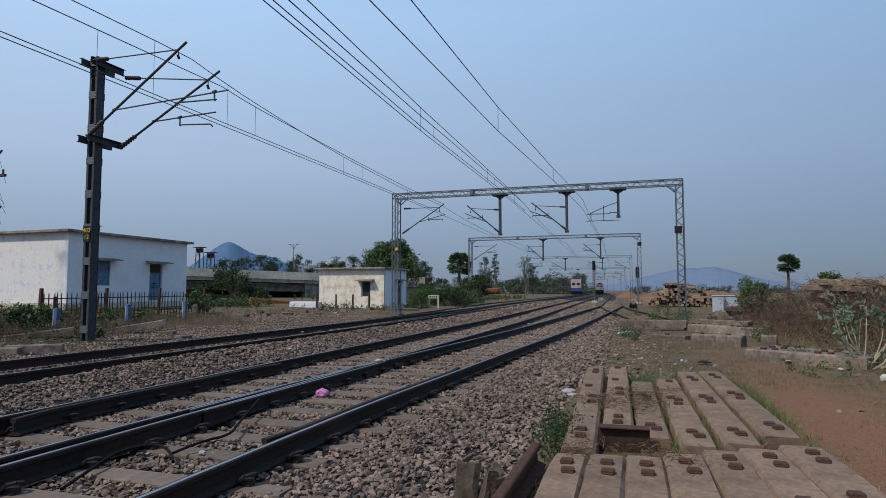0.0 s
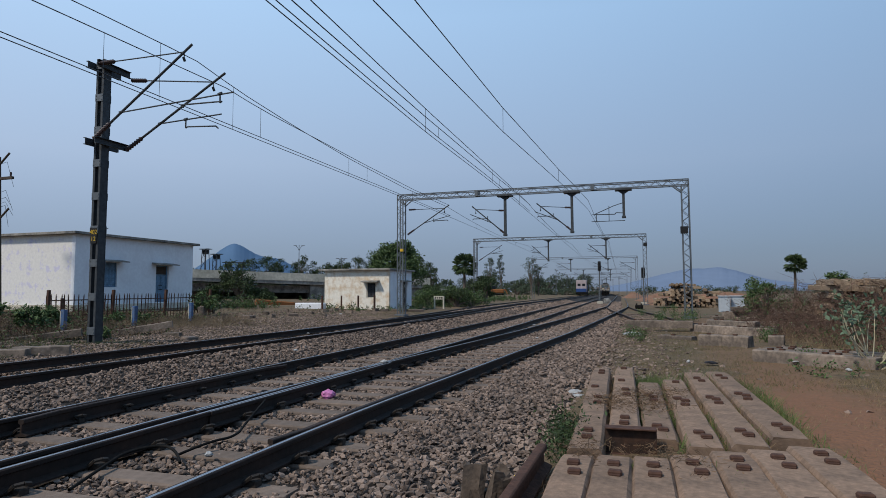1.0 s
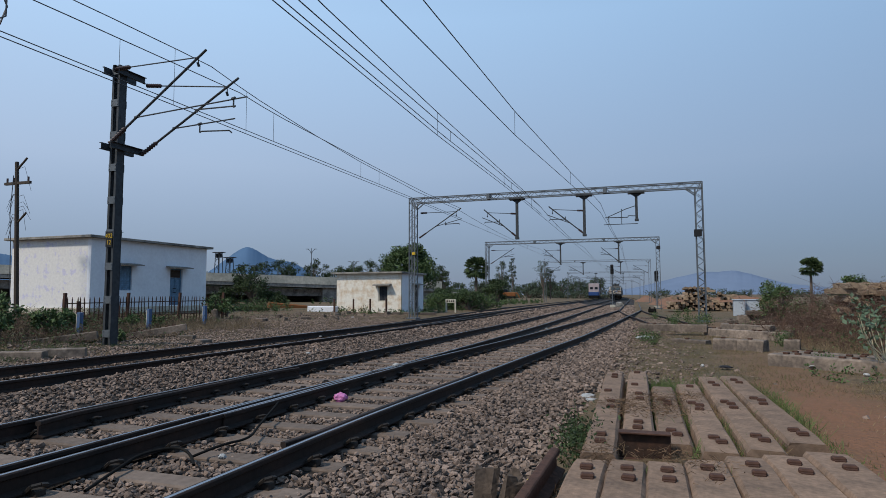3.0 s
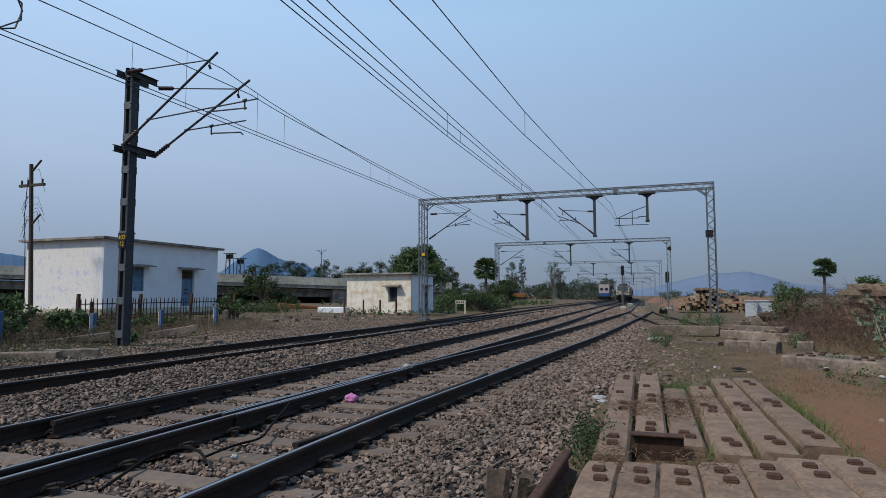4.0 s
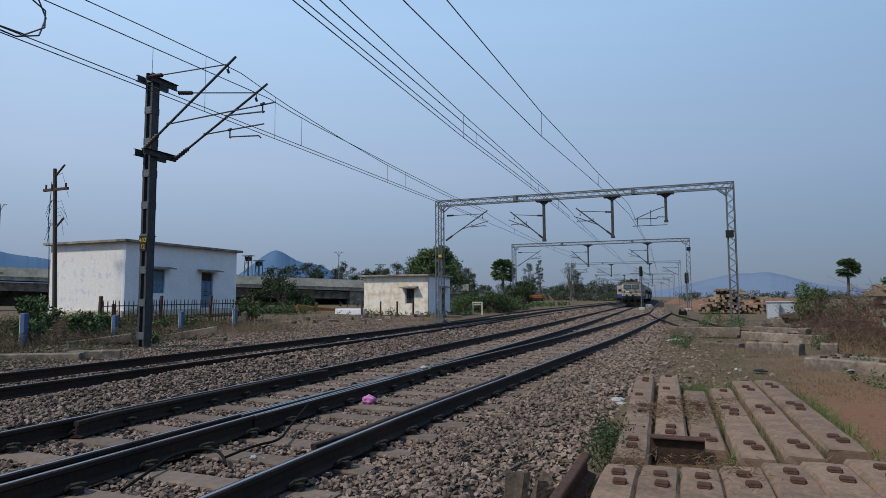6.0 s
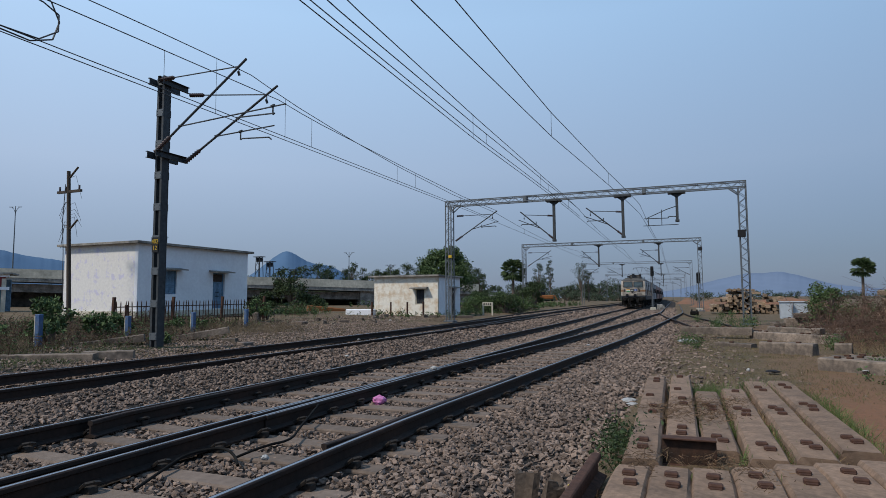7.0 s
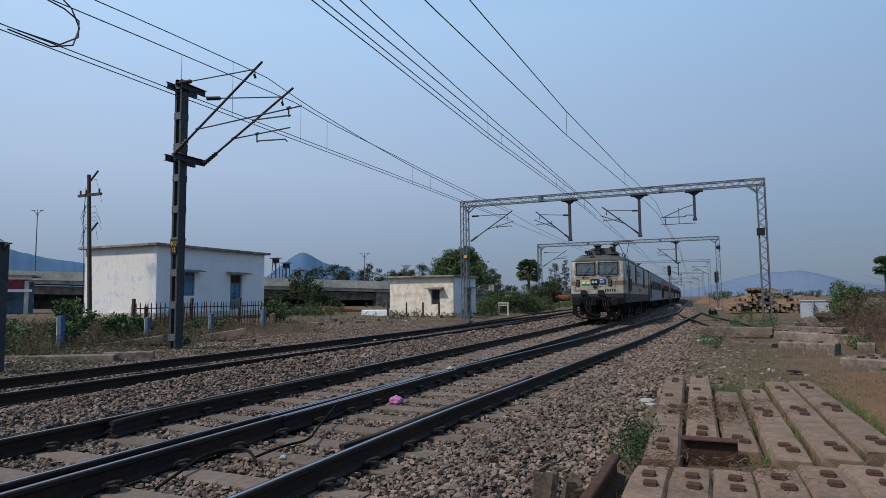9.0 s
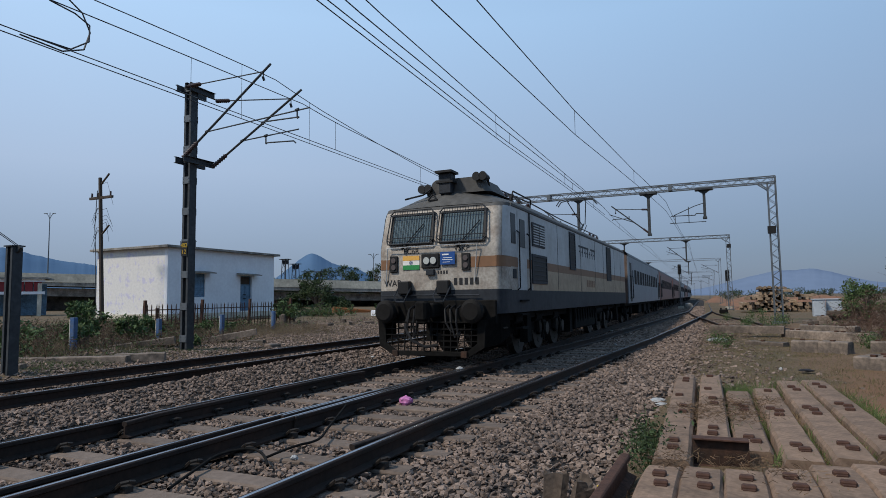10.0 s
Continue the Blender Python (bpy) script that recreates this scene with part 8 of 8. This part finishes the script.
for k, (x, y, z, r) in enumerate(((-4.3, 26, -0.14, 0.06), (-3.0, 18.6, -0.13, 0.05), (-8.6, 22, -0.02, 0.1), (-9.9, 17, 0.0, 0.05), (-7.3, 12, 0.0, 0.05), (-16.0, 31, 0.05, 0.1))):
    crumple("paper_scrap", x, y, z, r, M_PLASTIC, "white scrap of litter on the ballast", "litter", 30 + k, 0.4)


def cables():
    for k, pts in enumerate(([(-4.05, 3.55, -0.17), (-4.2, 4.0, -0.13), (-4.33, 4.35, -0.11), (-4.15, 4.6, -0.09), (-3.9, 4.5, -0.12), (-3.75, 4.35, -0.16)], [(-3.95, 4.55, -0.16), (-3.85, 4.8, -0.1), (-3.78, 5.15, -0.12), (-4.0, 5.6, -0.1), (-4.2, 6.1, -0.06), (-4.36, 6.5, -0.02)])):
        cu = bpy.data.curves.new("bond_cable", "CURVE")
        cu.dimensions, cu.bevel_depth, cu.bevel_resolution = "3D", 0.013, 2
        sp = cu.splines.new("NURBS")
        sp.points.add(len(pts) - 1)
        for p, q in zip(sp.points, pts):
            p.co = (*q, 1)
        sp.order_u, sp.use_endpoint_u = 3, True
        cu.materials.append(M_UNDER)
        tagged(new("bond_cable", cu), "loose rusty bond cable between the rails", "cable")


cables()
bm = bmesh.new()
box(bm, -0.3, 0.3, -0.25, 0.25, 0, 0.3, 0.05)
for s in (-0.18, 0.18):
    rod(bm, (s, 0, 0.3), (s, 0, 0.42), 0.06, 8)
tagged(part("point_machine", bm, M_UNDER), "low black track equipment box beside the loop", "equipment box").matrix_basis = pose(-0.05, 50, -0.1)


def steel_towers():
    for k, (x, y, h) in enumerate(((-75.7, 93.1, 9.2), (-74.2, 94.3, 8.3), (-72.5, 95.6, 6.8), (-70.7, 97, 6.8))):
        ob = thing("frame_tower", x, y, 0, label="distant thin steel frame tower with a small platform", category="tower", group="distant frame towers")
        bm = bmesh.new()
        for sx in (-1, 1):
            for sy in (-1, 1):
                rod(bm, (sx * 0.7, sy * 0.7, 0), (sx * 0.4, sy * 0.4, h), 0.07, 5)
        for j in range(4):
            z = h * (0.3 + 0.17 * j)
            w = 0.7 - 0.3 * z / h
            rod(bm, (-w, -w, z), (w, -w, z + h * 0.15), 0.045, 4)
            rod(bm, (w, -w, z), (-w, -w, z + h * 0.15), 0.045, 4)
        part("frame", bm, M_GREYPAINT, ob)
        bm = bmesh.new()
        box(bm, -1.0, 1.0, -0.6, 0.6, h, h + 0.12)
        part("platform", bm, M_GREYPAINT, ob)
        for s in (-0.4, 0.4):
            bm = bmesh.new()
            rod(bm, (s, 0, h - 0.9), (s, 0, h - 0.1), 0.2, 8, 0.26)
            part("insulator_stack", bm, M_GREYPAINT, ob)


steel_towers()
bm = bmesh.new()
box(bm, -1.5, 1.5, -0.6, 0.6, 0.05, 0.65, 0.08)
tagged(part("rusty_skip", bm, M_ORANGERUST), "rust-orange steel skip lying by the flyover", "skip").matrix_basis = pose(-27.5, 42, 0.0, 0, 6, 40)
bm = bmesh.new()
box(bm, -1.0, 1.0, -0.35, 0.35, 0.0, 0.55, 0.04)
tagged(part("concrete_block", bm, M_WHITEWALL), "white concrete kerb block by the hut", "block").matrix_basis = pose(-21.6, 37.4, 0.0, 0, 0, 10)
for k, (x, y, w) in enumerate(((-15.4, 37.5, 1.6), (-14.6, 38.2, 1.8), (-12.6, 14.9, 0.3), (-17.8, 25.0, 0.6), (-17.0, 27.6, 0.5))):
    bm = bmesh.new()
    box(bm, -w / 2, w / 2, -0.25, 0.25, 0, 0.22, 0.02)
    tagged(part("concrete_block", bm, M_SLEEPER), "weathered concrete slab on the ground", "block", "concrete slabs by the line").matrix_basis = pose(x, y, ground_z(x, y) - 0.1, 0, 0, k * 33)


rnd = random.Random(23)
for k in range(16):
    x, y = rnd.uniform(-20.5, -15.2), rnd.uniform(22.5, 37)
    stone_lump(x, y, ground_z(x, y) - 0.06, rnd.uniform(0.2, 0.5), rnd.uniform(0.15, 0.3), rnd.uniform(0.14, 0.26), rnd.uniform(-8, 8), rnd.uniform(-8, 8), rnd.uniform(0, 180), 50 + k, "lump of broken concrete on the bare ground", M_OLDBEAM)
stone_lump(-19.3, 23.6, 0.0, 0.24, 0.24, 0.62, 4, -5, 20, 90, "weathered stone stump standing by the fence", M_OLDBEAM)


def excavator():
    ob = thing("yellow_excavator", -33.8, 150, 0.0, 10, label="distant orange excavator parked among trees", category="excavator")
    bm = bmesh.new()
    box(bm, -1.6, 1.6, -0.9, 0.9, 0.9, 1.9, 0.15)
    part("body", bm, M_ORANGERUST, ob)
    bm = bmesh.new()
    box(bm, -1.5, 1.5, -1.1, 1.1, 0.0, 0.8, 0.2)
    part("tracks", bm, M_UNDER, ob)
    bm = bmesh.new()
    box(bm, -1.4, -0.4, -0.7, 0.7, 1.9, 2.7, 0.08)
    part("cab", bm, M_GLASS, ob)
    bm = bmesh.new()
    bar(bm, (0.8, 0, 1.4), (1.9, 0, 1.8), 0.3, 0.35)
    bar(bm, (1.9, 0, 1.8), (2.5, 0, 0.6), 0.25, 0.25)
    part("arm", bm, M_ORANGERUST, ob)


excavator()


def earth_bank(x, y, rx, ry, h, seed):
    """A low uneven bank of tipped earth."""
    vs, fs = [], []
    rings, spokes = 8, 40
    for i in range(rings + 1):
        for k in range(spokes):
            a, r = 2 * math.pi * k / spokes, i / rings
            px, py = x + math.cos(a) * rx * r, y + math.sin(a) * ry * r
            z = h * (1 - r * r) ** 1.3 * (1 + 0.5 * n2(px, py, 0.5, seed) + 0.3 * n2(px, py, 1.6, seed))
            vs.append((px, py, ground_z(px, py) + max(0, z) - 0.05 - 0.1 * (i == rings)))
    for i in range(rings):
        for k in range(spokes):
            a, b = i * spokes + k, i * spokes + (k + 1) % spokes
            fs.append((a, b, b + spokes, a + spokes))
    ob = place("earth_bank", vs, fs, M_REDEARTH)
    ob.data.shade_smooth()
    tagged(ob, "low bank of tipped red earth beside the line", "earth bank", "banks of red earth")


for k, (x, y, rx, ry, h) in enumerate(((3.4, 66, 3.2, 6, 0.7), (6.5, 75, 5, 6, 0.9), (2.5, 92, 3.5, 10, 0.8), (11, 95, 7, 9, 1.0), (-1.2, 135, 2.5, 14, 0.9), (7, 140, 7, 14, 1.2))):
    earth_bank(x, y, rx, ry, h, k + 3.0)
MOVERS = TRAIN_ROWS


def motions():
    for ob, rows in MOVERS:
        walk(ob, rows)


motions()
